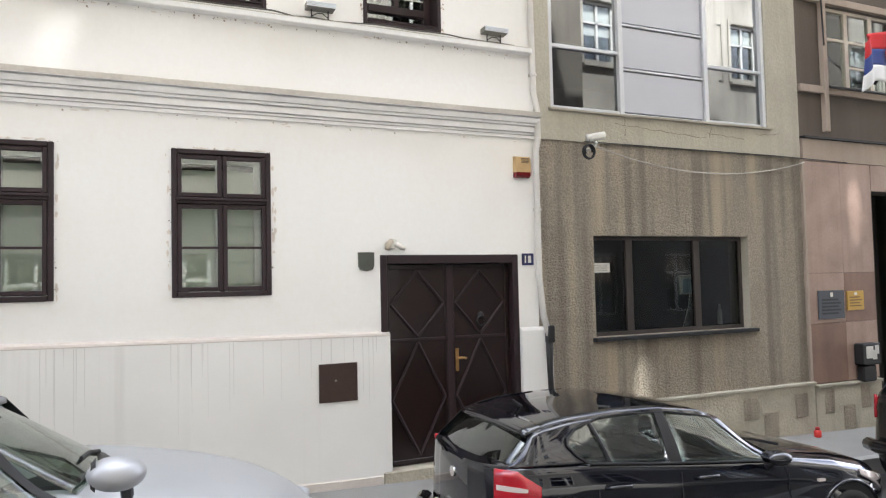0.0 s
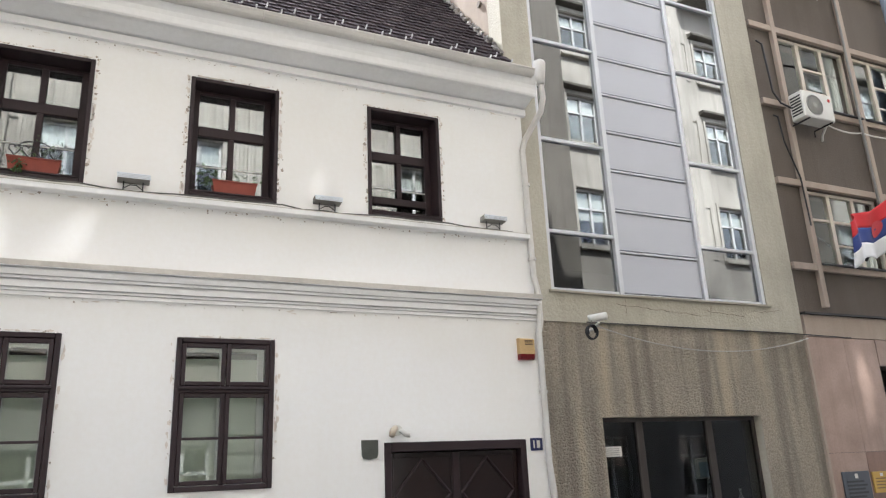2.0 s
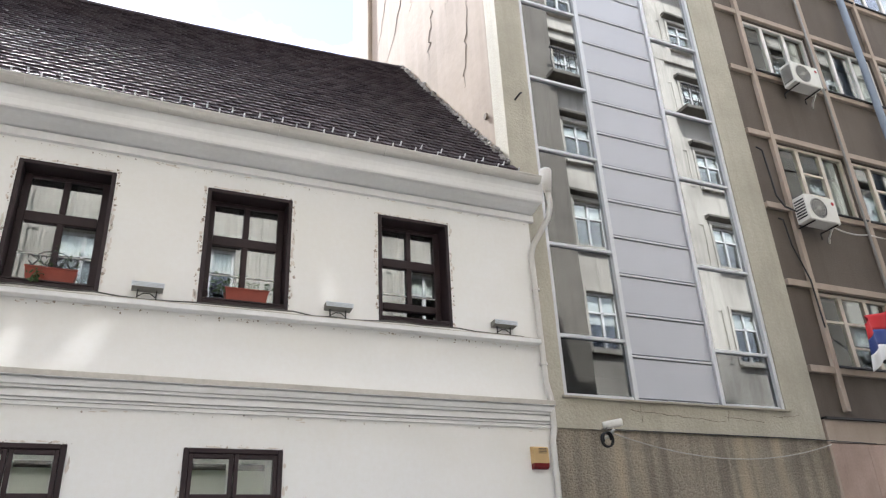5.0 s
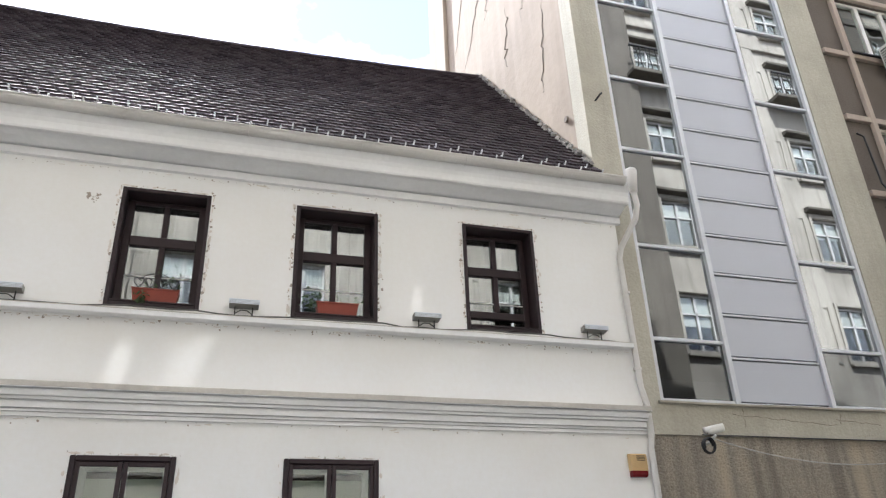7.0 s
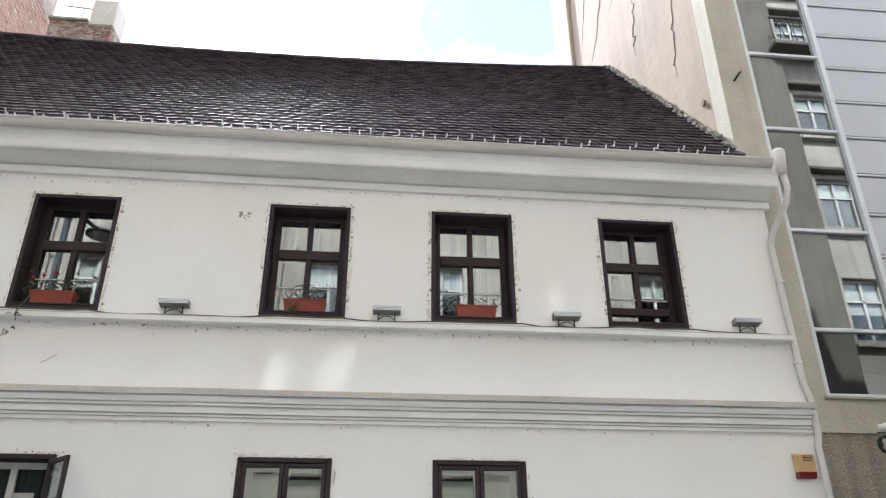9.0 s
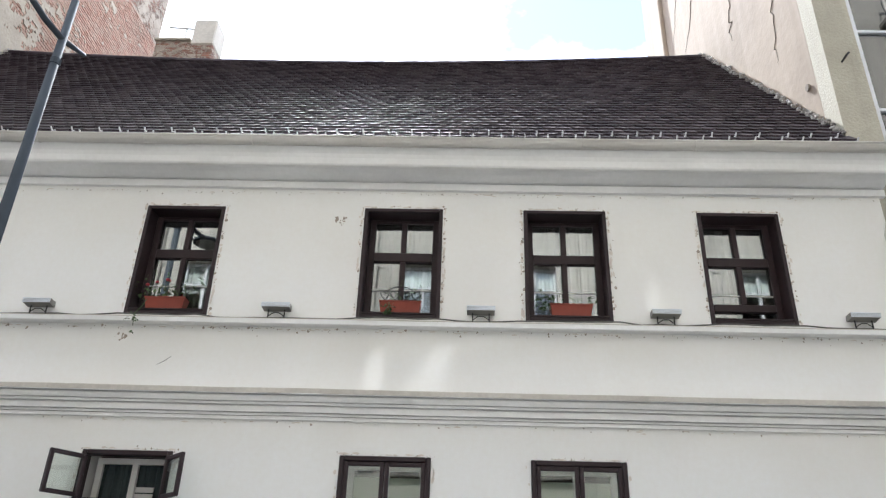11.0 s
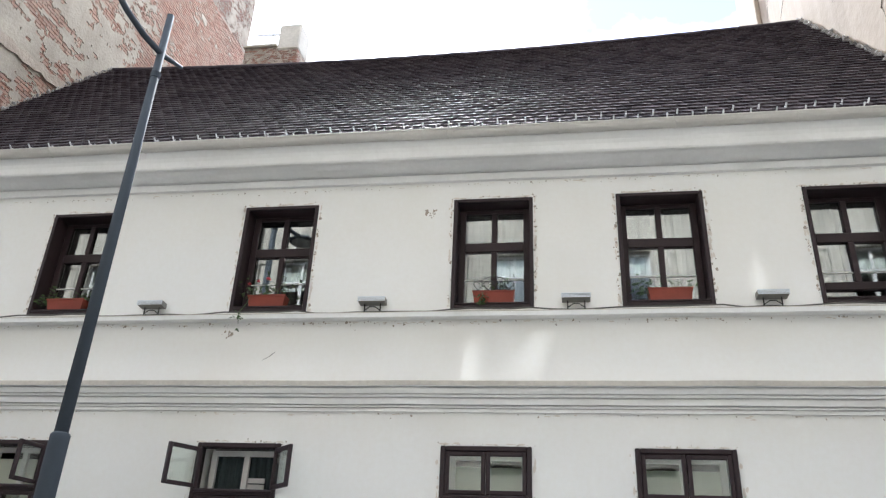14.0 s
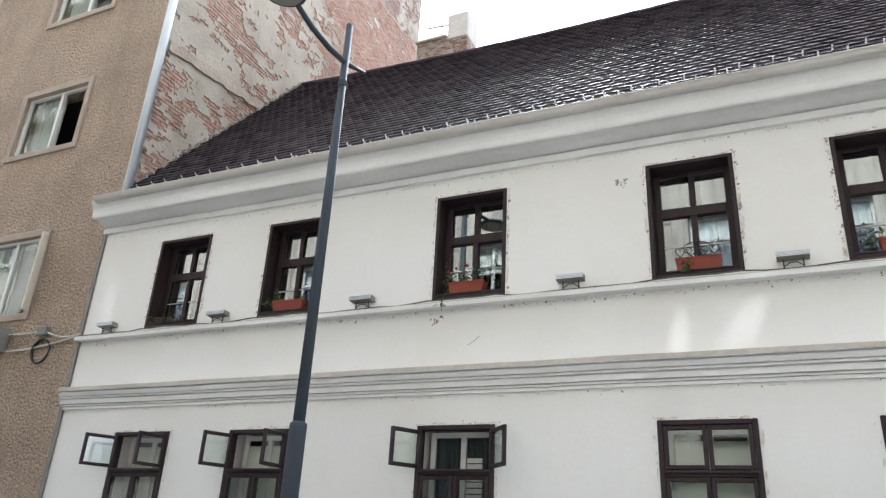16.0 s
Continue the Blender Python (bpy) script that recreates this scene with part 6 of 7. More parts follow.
def shield_plate():
    s = thing("shield_plaque", (1.96, 0.0, 2.40), "grey-green shield-shaped plaque beside the door", "plaque")
    bm = bmesh.new()
    out = [(-0.09, 0.1), (0.09, 0.1), (0.088, -0.05), (0.07, -0.085), (0.0, -0.1), (-0.07, -0.085), (-0.088, -0.05)]
    f, b = [bm.verts.new((x, -0.018, z)) for x, z in out], [bm.verts.new((x, 0.0, z)) for x, z in out]
    bm.faces.new(f), bm.faces.new(b[::-1])
    for i in range(7):
        bm.faces.new((f[i], b[i], b[(i + 1) % 7], f[(i + 1) % 7]))
    bmesh.ops.recalc_face_normals(bm, faces=bm.faces[:])
    part("plaque", bm, surface("patinated_bronze", (0.085, 0.09, 0.075), (0.05, 0.055, 0.048), 0.6, 60, 8.0, metal=0.3), s)


def door_sensor():
    d = thing("sensor_light", (2.26, 0.0, 2.50), "small beige sensor lamp above the door", "lamp")
    part("base", tube([(0, 0.0, 0.09), (0, -0.05, 0.09)], 0.055, 14), OFF_WHITE, d)
    part("cup", tube([(-0.02, -0.04, 0.12), (-0.06, -0.07, 0.09), (-0.085, -0.09, 0.03)], [0.03, 0.035, 0.03], 12), surface("aged_beige_plastic", (0.46, 0.40, 0.31), (0.33, 0.28, 0.21), 0.6, 50, 6), d, "", True)
    part("sensor_head", tube([(0.03, -0.05, 0.09), (0.08, -0.08, 0.05), (0.12, -0.1, 0.035)], [0.025, 0.03, 0.026], 12), OFF_WHITE, d, "", True)


meter_box(), alarm(), house_plate(), shield_plate(), door_sensor()
GATE_BOX = thing("pipe_junction_box", (4.21, -0.03, 1.52), "small black junction box on the pipe", "box")
part("case", boxes((-0.045, 0.045, -0.1, 0.0, -0.1, 0.1), bevel=0.008), BLACK_PLASTIC, GATE_BOX)
part("lid", boxes((-0.035, 0.035, -0.108, -0.102, -0.08, 0.08)), IRON, GATE_BOX)


# ---- on the grey building ----
def cctv():
    c = thing("security_camera", (4.78, 0.0, 3.83), "white bullet security camera on a wall bracket with coiled cable", "camera")
    d = Vector((0.93, -0.32, 0.16)).normalized()
    a = Vector((-0.06, -0.28, 0.02))
    part("housing", tube([a, a + d * 0.04, a + d * 0.17, a + d * 0.2], [0.032, 0.04, 0.04, 0.036], 14), OFF_WHITE, c, "", True)
    part("sun_hood", tube([a - d * 0.03 + Vector((0, 0, 0.016)), a + d * 0.2 + Vector((0, 0, 0.016))], 0.04, 12), OFF_WHITE, c, "", True)
    part("lens", tube([a - d * 0.004, a + d * 0.01], 0.03, 14), BLACK_PLASTIC, c)
    part("bracket", tube([(0.1, 0.0, -0.06), (0.1, -0.1, -0.06), (0.08, -0.24, -0.01)], 0.018, 8), OFF_WHITE, c, "", True)
    part("cable_coil", tube([(0.0 + 0.075 * math.cos(t), -0.16 - 0.012 * t / 3, -0.12 + 0.085 * math.sin(t)) for t in (2 * math.pi * j / 16 for j in range(42))], 0.011, 6), BLACK_PLASTIC, c, "black coiled cable", True)


cctv()
tagged(part("wall_cable", tube(sagging((4.95, -0.02, 3.84), (8.75, -0.03, 3.80), 0.26, 20), 0.007, 6), WHITE_CABLE), "sagging pale cable strung across the grey wall", "cable")
tagged(part("wall_conduit", tube([(4.85, -0.012, 3.875), (6.4, -0.012, 3.87), (8.2, -0.012, 3.868), (9.7, -0.02, 3.84)], 0.007, 6), BLACK_PLASTIC), "thin dark conduit under the concrete band", "conduit")
for (x, y, z) in ((4.12, 0.0, 8.64),):
    k_ = thing("wall_hook", (x, y, z), "short dark iron wall hook", "hook", "wall hooks")
    part("hook", tube([(0, 0.03, 0), (0.0, -0.06, 0.0), (0.02, -0.10, 0.03), (0.05, -0.10, 0.06)], 0.014, 8), IRON, k_)
stick = thing("window_notice", (5.18, 0.18, 2.30), "white paper notice on the office window", "notice")
part("sheet", boxes((-0.15, 0.14, -0.004, 0.0, -0.06, 0.06)), OFF_WHITE, stick)
for k in range(4):
    part("bar", boxes((-0.12, 0.1, -0.007, -0.0045, 0.03 - 0.024 * k, 0.037 - 0.024 * k)), GREY_METAL, stick)


dev = thing("intercom_panel", (6.70, 0.26, 2.05), "white panel with a pale blue face hung inside the office window", "panel")
part("case", boxes((-0.15, 0.14, 0.0, 0.04, -0.13, 0.13), bevel=0.012), OFF_WHITE, dev)
part("face", boxes((-0.09, 0.12, -0.006, -0.001, -0.11, 0.08), bevel=0.002), plain("pale_blue_plastic", (0.30, 0.38, 0.45), 0.4), dev)
part("rim", tube([(0.13, -0.01, 0.135), (-0.13, -0.01, 0.12), (-0.165, -0.01, 0.09), (-0.17, -0.01, -0.05)], 0.012, 6), OFF_WHITE, dev, "", True)
part("cord", tube([(0.03, 0.0, -0.13), (0.0, 0.0, -0.3), (-0.08, 0.0, -0.5), (-0.12, 0.0, -0.6)], 0.006, 6), OFF_WHITE, dev, "", True)
for k_, (x_, z_, h_) in enumerate(((7.33, 1.48, 0.30),)):
    bt = thing("bottle", (x_, 0.32, z_), "small pale bottle on the office window ledge", "bottle")
    part("body", tube([(0, 0, 0), (0, 0, h_ * 0.55), (0, 0, h_ * 0.7), (0, 0, h_ * 0.85)], [0.035, 0.035, 0.02, 0.014], 12), WHITE_CABLE, bt, "", True)
    part("cap", tube([(0, 0, h_ * 0.85), (0, 0, h_ * 0.95)], 0.016, 10), OFF_WHITE, bt)


# ---- on the brown building ----
def wall_sign(x0, x1, z0, z1, material, label, ink, rows):
    s = thing("wall_sign", ((x0 + x1) / 2, -0.005, (z0 + z1) / 2), label, "sign", "entrance signs")
    w, h = (x1 - x0) / 2, (z1 - z0) / 2
    part("plate", boxes((-w, w, -0.02, 0.0, -h, h), bevel=0.003), material, s)
    for k in range(rows):
        q = h * 0.35 - k * h * 1.2 / rows
        part("bar", boxes((-w * 0.75, w * (0.7 if k % 2 else 0.5), -0.024, -0.0205, q - h * 0.06, q + h * 0.06)), ink, s)
    part("emblem", boxes((-0.03, 0.03, -0.024, -0.0205, h * 0.55, h * 0.85), bevel=0.001), OFF_WHITE if rows > 3 else ink, s, "small plain emblem")


wall_sign(8.93, 9.49, 1.49, 1.91, plain("slate_blue_plate", (0.05, 0.06, 0.075), 0.35), "dark slate sign plate beside the entrance", plain("dark_ink", (0.015, 0.018, 0.022), 0.5), 5)
wall_sign(9.56, 9.93, 1.60, 1.89, plain("gold_plate", (0.48, 0.30, 0.06), 0.4, 0.3), "gold coloured sign plate beside the entrance", plain("brown_ink", (0.18, 0.11, 0.03), 0.5), 4)
bin_ = thing("letter_box", (9.86, -0.01, 0.8), "black wall box with a torn white sticker", "box")
part("case", boxes((-0.2, 0.2, -0.16, 0.0, -0.02, 0.3), bevel=0.015), BLACK_PLASTIC, bin_)
part("lower_case", boxes((-0.15, 0.15, -0.12, 0.0, -0.27, -0.024), bevel=0.02), BLACK_PLASTIC, bin_)
stb = bmesh.new()
for q in ((-0.14, 0.02, 0.08, 0.26), (0.0, 0.1, 0.06, 0.2), (0.06, 0.15, 0.14, 0.27)):
    box(stb, q[0], q[1], -0.164, -0.161, q[2], q[3], 0.0008)
part("sticker", stb, OFF_WHITE, bin_, "torn white sticker")


def air_conditioner(x, z, label="white outdoor air conditioner unit on wall brackets"):
    a = thing("air_conditioner", (x, 0.0, z), label, "air conditioner", "air conditioners")
    part("case", boxes((-0.40, 0.40, -0.40, -0.10, 0.0, 0.54), bevel=0.02), OFF_WHITE, a)
    part("fan_recess", tube([(-0.1, -0.396, 0.27), (-0.1, -0.406, 0.27)], 0.21, 24), BLACK_PLASTIC, a)
    for r in (0.05, 0.1, 0.15, 0.2):
        part("grille_ring", tube([(-0.1 + r * math.cos(t), -0.41, 0.27 + r * math.sin(t)) for t in (2 * math.pi * j / 20 for j in range(21))], 0.005, 4), OFF_WHITE, a)
    for k in range(6):
        t = math.pi * k / 6
        part("grille_bar", tube([(-0.1 - 0.2 * math.cos(t), -0.413, 0.27 - 0.2 * math.sin(t)), (-0.1 + 0.2 * math.cos(t), -0.413, 0.27 + 0.2 * math.sin(t))], 0.004, 4), OFF_WHITE, a)
    for s in (-0.3, 0.3):
        part("bracket", tube([(s, 0.0, -0.14), (s, 0.0, -0.02), (s, -0.40, -0.02)], 0.016, 6), IRON, a)
    for k in range(7):
        part("side_slat", boxes((-0.408, -0.401, -0.36, -0.14, 0.08 + 0.058 * k, 0.108 + 0.058 * k)), BLACK_PLASTIC, a)
    part("badge", tube([(0.30, -0.402, 0.42), (0.30, -0.407, 0.42)], 0.035, 14), RED_LENS, a, "small red disc")
    a.scale = (0.88, 0.88, 0.88)
    part("pipe", tube([(0.4, -0.2, 0.12), (0.46, -0.15, 0.05), (0.47, -0.02, -0.1), (0.47, 0.0, -0.2)], 0.02, 8), WHITE_CABLE, a, "", True)


air_conditioner(9.60, 7.35)
air_conditioner(10.26, 10.28)
air_conditioner(14.0, 10.4)


def flag():
    f = thing("flag", (10.5, 0.0, 5.32), "red, blue and white flag on a wall pole", "flag")
    part("pole", tube([(0.0, 0.0, -0.15), (-0.05, -0.55, 0.5), (-0.1, -1.0, 1.05)], 0.016, 8), WHITE_PAINT, f)
    part("pole_socket", tube([(0.0, 0.03, -0.18), (-0.01, -0.1, -0.03)], 0.03, 8), IRON, f)

    def cloth(q, r):
        def fn(u, v, t):
            h = q + (r - q) * v
            x = -0.08 - 1.35 * u
            y = -0.62 - 0.10 * u - 0.08 * math.sin(u * 8.0 + h * 1.5) - 0.05 * math.sin(u * 15) - t
            z = 0.62 - 0.80 * h * (1 - 0.15 * u) - 0.55 * u ** 1.2 + 0.05 * math.sin(u * 9 + 1)
            return Vector((x, y, z))
        return patch(fn, 36, 6, 0.003)
    for k, (nm, col) in enumerate((("red_stripe", (0.55, 0.03, 0.035)), ("blue_stripe", (0.035, 0.06, 0.22)), ("white_stripe", (0.72, 0.72, 0.72)))):
        part(nm, cloth(k / 3, (k + 1) / 3), surface(nm + "_cloth", col, tuple(c * 0.7 for c in col), 0.85, 80, 4.0, 0.4, 0.1, 0.001), f, "", True)

    def badge(u, v, t):
        a, r = 2 * math.pi * u, 0.02 + 0.11 * v
        uu, h = 0.36 + r * math.cos(a) / 1.35, 0.42 + r * math.sin(a) / 0.8
        return Vector((-0.08 - 1.35 * uu, -0.635 - 0.10 * uu - 0.08 * math.sin(uu * 8.0 + h * 1.5) - 0.05 * math.sin(uu * 15) - t, 0.62 - 0.80 * h * (1 - 0.15 * uu) - 0.55 * uu ** 1.2 + 0.05 * math.sin(uu * 9 + 1)))
    part("emblem", patch(badge, 20, 3, 0.002), plain("emblem_red", (0.50, 0.06, 0.07), 0.8), f, "plain round emblem")


flag()
rpart("downpipe", tube([(12.5, -0.1, 19.0), (12.5, -0.1, 7.0), (12.5, -0.1, 4.2)], 0.07, 12), surface("dull_zinc", (0.20, 0.235, 0.28), (0.13, 0.155, 0.185), 0.85, 20, 2.0, 0.5, 0.05, 0.002), "galvanised downpipe", smooth=True)
tagged(part("hanging_cable", tube([(8.98, 0.03, 7.5), (9.02, -0.02, 7.45), (9.05, -0.03, 7.0), (9.25, -0.04, 6.4), (9.28, -0.04, 5.6)], 0.014, 6), BLACK_PLASTIC), "dark cable running down the brown wall", "cable")
tagged(part("wall_conduit", tube([(11.02, -0.075, 13.4), (11.03, -0.075, 10.0), (11.0, -0.075, 7.4), (11.02, -0.075, 4.3)], 0.022, 8), GREY_METAL, None, "", True), "grey conduit clipped up the beige rib", "conduit")
tagged(part("hanging_cable", tube(sagging((10.05, -0.06, 7.5), (11.0, -0.06, 7.46), 0.07, 10) + sagging((11.0, -0.06, 7.46), (12.3, -0.06, 7.55), 0.05, 10)[1:], 0.012, 6), WHITE_CABLE), "pale cable slung from the air conditioner across the brown wall", "cable")
tagged(part("hanging_cable", tube([(8.86, 0.0, 8.85), (8.95, -0.03, 8.78), (8.98, -0.03, 8.3), (9.0, -0.03, 7.9), (9.12, -0.05, 7.7), (9.25, -0.12, 7.6)], 0.016, 6), BLACK_PLASTIC), "dark cable that feeds the air conditioner", "cable")
cup = thing("lantern", (8.5, -0.25, ground_z(8.5)), "small red plastic lantern standing on the pavement", "lantern")
part("body", tube([(0, 0, 0.0), (0, 0, 0.012), (0, 0, 0.09), (0, 0, 0.1)], [0.044, 0.05, 0.05, 0.036], 14), plain("red_plastic", (0.6, 0.03, 0.025), 0.4), cup, "", True)
part("cap", tube([(0, 0, 0.1), (0, 0, 0.135), (0, 0, 0.145)], [0.034, 0.030, 0.018], 14), plain("dark_red_plastic", (0.42, 0.02, 0.02), 0.4), cup, "", True)

# ---- on the stucco building ----
jb = thing("junction_box", (-11.2, 0.0, 5.10), "small grey junction box on the stucco wall", "box")
part("case", boxes((-0.1, 0.1, -0.08, 0.0, -0.07, 0.07), bevel=0.008), GREY_METAL, jb)
coil = thing("cable_coil", (-11.15, -0.03, 4.78), "coil of black cable hung on the stucco wall", "cable")
part("loops", tube([(0.19 * math.cos(t) * (1 + 0.04 * math.sin(3 * t)), -0.015 * math.sin(t * 0.5), 0.19 * math.sin(t)) for t in (2 * math.pi * j / 20 for j in range(82))], 0.011, 6), BLACK_PLASTIC, coil, "", True)
for k, (p, q, s) in enumerate((((-13.2, -0.03, 5.35), (-11.3, -0.03, 5.1), 0.1), ((-11.1, -0.03, 5.08), (-10.36, -0.03, 5.0), 0.06), ((-13.0, -0.03, 4.9), (-10.4, -0.03, 4.98), 0.12))):
    tagged(part("wall_cable", tube(sagging(p, q, s), 0.013, 6), WHITE_CABLE), "sagging pale cable on the stucco wall", "cable")
spart("shutter", boxes((-11.72, -11.68, -0.16, -0.04, 5.47, 6.84), bevel=0.006), BEIGE_PAINT, "open beige slatted shutter")
ac2 = thing("wall_unit", (-12.25, 0.0, 4.95), "small grey metal box on the stucco wall", "box")
part("case", boxes((-0.3, 0.25, -0.25, 0.0, -0.15, 0.25), bevel=0.015), GREY_METAL, ac2)
tv = thing("roof_aerial", (-7.75, 6.3, 14.38), "thin metal aerial on the chimney", "aerial")
part("mast", tube([(0, 0, 0), (0, 0, 0.65)], 0.015, 6), GREY_METAL, tv)
part("boom", tube([(-0.45, 0, 0.62), (0.4, 0, 0.55)], 0.022, 6), GREY_METAL, tv)


# ---- chips and flakes in the paint, flashing and moss along the roof's edges ----
def flakes():
    rnd = random.Random(4)
    bm = bmesh.new()

    def chip(x, z, s, y=-0.0015):
        n = rnd.randint(5, 8)
        ph = rnd.uniform(0, 6)
        s *= rnd.choice((0.5, 0.7, 1.0, 1.3))
        v = [bm.verts.new((x + s * rnd.uniform(0.4, 1.2) * math.cos(ph + 6.283 * i / n), y, z + s * rnd.uniform(0.4, 1.3) * math.sin(ph + 6.283 * i / n))) for i in range(n)]
        c = bm.verts.new((x, y - 0.001, z))
        for i in range(n):
            bm.faces.new((v[i], v[(i + 1) % n], c))

    for a, b in UPPER:
        for _ in range(110):
            e = rnd.random()
            if noise.noise((a * 3.1, rnd.random() * 3, e * 9)) < 0.0:
                continue
            if e < 0.35:
                chip(rnd.uniform(a - 0.06, b + 0.06), UZ1 + abs(rnd.gauss(0, 0.018)) + 0.004, rnd.uniform(0.004, 0.013))
            else:
                x = a - abs(rnd.gauss(0, 0.018)) - 0.006 if e < 0.7 else b + abs(rnd.gauss(0, 0.018)) + 0.006
                chip(x, rnd.uniform(UZ0, UZ1), rnd.uniform(0.004, 0.018))
    for a, b in LOWER:
        for _ in range(70):
            e = rnd.random()
            if noise.noise((a * 3.1, rnd.random() * 3, e * 9)) < 0.0:
                continue
            if e < 0.5:
                chip(rnd.uniform(a - 0.05, b + 0.05), LZ1 + abs(rnd.gauss(0, 0.014)) + 0.004, rnd.uniform(0.003, 0.010))
            else:
                x = a - abs(rnd.gauss(0, 0.012)) - 0.005 if e < 0.75 else b + abs(rnd.gauss(0, 0.012)) + 0.005
                chip(x, rnd.uniform(LZ0, LZ1), rnd.uniform(0.003, 0.010))
    for _ in range(170):
        chip(rnd.uniform(HX0, HX1), 6.585 - abs(rnd.gauss(0, 0.02)), rnd.uniform(0.003, 0.010))
    for _ in range(210):
        chip(rnd.uniform(HX0, HX1), 4.862 - abs(rnd.gauss(0, 0.03)), rnd.uniform(0.003, 0.014))
    for _ in range(60):
        chip(rnd.uniform(HX0, HX1), 3.846 - abs(rnd.gauss(0, 0.02)), rnd.uniform(0.003, 0.011))
    for _ in range(18):
        chip(-2.15 + rnd.gauss(0, 0.035), 6.2 + rnd.gauss(0, 0.035), rnd.uniform(0.006, 0.02))
    for _ in range(10):
        chip(-4.42 + rnd.gauss(0, 0.03), 4.72 + rnd.gauss(0, 0.03), rnd.uniform(0.01, 0.022))
    return bm


def stains():
    """Faint tan patches, where damp has come through the paint beside windows and under ledges."""
    rnd = random.Random(14)
    bm = bmesh.new()

    def spot(x, z, a, b):
        n, ph = rnd.randint(9, 13), rnd.uniform(0, 6)
        v = [bm.verts.new((x + a * rnd.uniform(0.55, 1.2) * math.cos(ph + 6.283 * i / n), -0.0008, z + b * rnd.uniform(0.55, 1.2) * math.sin(ph + 6.283 * i / n))) for i in range(n)]
        bm.faces.new(v)

    for frame_, z0, z1, k in ((UPPER, UZ0, UZ1, 34), (LOWER, LZ0, LZ1, 22)):
        for a, b in frame_:
            for _ in range(k):
                x = rnd.choice((a - 0.018 - abs(rnd.gauss(0, 0.012)), b + 0.018 + abs(rnd.gauss(0, 0.012))))
                spot(x, rnd.uniform(z0, z1), rnd.uniform(0.006, 0.018), rnd.uniform(0.012, 0.05))
            for _ in range(k // 3):
                spot(rnd.uniform(a, b), z1 + 0.012 + abs(rnd.gauss(0, 0.01)), rnd.uniform(0.02, 0.06), rnd.uniform(0.005, 0.014))
    for z, k in ((4.855, 70), (3.838, 40), (6.588, 50)):
        for _ in range(k):
            spot(rnd.uniform(HX0 + 0.1, HX1 - 0.1), z - abs(rnd.gauss(0, 0.012)), rnd.uniform(0.01, 0.05), rnd.uniform(0.003, 0.009))
    return bm


hpart("damp_stain", stains(), surface("tan_damp_stain", (0.70, 0.645, 0.58), (0.60, 0.53, 0.46), 0.92, 40, 6.0, 0.7, 0.1, 0.001), "faint tan damp patches")["kind"] = "stuff"
hpart("paint_chip", flakes(), surface("bare_render", (0.40, 0.34, 0.285), (0.17, 0.145, 0.12), 0.95, 60, 8.0))["kind"] = "stuff"
LIME = surface("crumbling_lime_mortar", (0.46, 0.44, 0.41), (0.10, 0.09, 0.085), 0.95, 30, 3.0, 0.9, 0.8, 0.02)


def fillet(x, side, seed, size=1.0):
    """The rough mortar fillet where the roof meets a party wall."""
    rnd = random.Random(seed)
    bm = bmesh.new()
    for i in range(260):
        y = 0.0 + (RY1 + 0.05) * i / 259
        p = roof_point(x, y, 0.04) + Vector((side * rnd.uniform(0.0, 0.07), rnd.uniform(-0.03, 0.03), rnd.uniform(0.0, 0.07)))
        s = size * rnd.choice((0.012, 0.02, 0.03, 0.045, 0.075))
        m = Matrix.Translation(p) @ Euler((rnd.uniform(0, 6), rnd.uniform(0, 6), rnd.uniform(0, 6))).to_matrix().to_4x4() @ Matrix.Diagonal((s, s * 1.5, s * 0.8, 1))
        bmesh.ops.create_icosphere(bm, subdivisions=1, radius=1.0, matrix=m)
    return bm


hpart("mortar_fillet", fillet(RX1 - 0.02, -1, 8, 0.5), LIME, "crumbling mortar along the party wall")["kind"] = "stuff"
hpart("mortar_fillet", fillet(-10.05, 1, 9, 0.4), LIME, "crumbling mortar along the party wall")["kind"] = "stuff"


def crack(points, x):
    n = len(points) - 1
    return tube([(x, y, z) for y, z in points], [0.004 + 0.010 * math.sin(math.pi * (k + 0.4) / (n + 0.8)) for k in range(n + 1)], 4)


hpart("crack", tube([(-3.98, -0.001, 4.42), (-3.9, -0.002, 4.465), (-3.84, -0.002, 4.515)], [0.0015, 0.003, 0.0025], 4), IRON)
rnd_ = random.Random(31)
CRACK = plain("crack_shadow", (0.17, 0.14, 0.11), 0.95)
for y0, z0, y1, z1 in ((5.6, 13.7, 3.6, 17.0), (3.4, 13.2, 2.8, 15.0), (2.4, 14.0, 1.9, 16.2), (1.7, 11.8, 1.5, 13.0), (4.9, 12.9, 3.0, 14.9), (3.0, 14.9, 2.7, 17.6), (4.4, 14.6, 4.1, 18.2), (2.6, 11.2, 2.3, 12.6), (1.2, 9.6, 0.95, 11.4), (0.9, 12.4, 0.7, 15.0)):
    seq = [(y0 + (y1 - y0) * k / 15 + rnd_.uniform(-0.11, 0.11), z0 + (z1 - z0) * k / 15 + rnd_.uniform(-0.07, 0.07)) for k in range(16)]
    gpart("crack", crack(seq, GX0 + 0.003), CRACK)
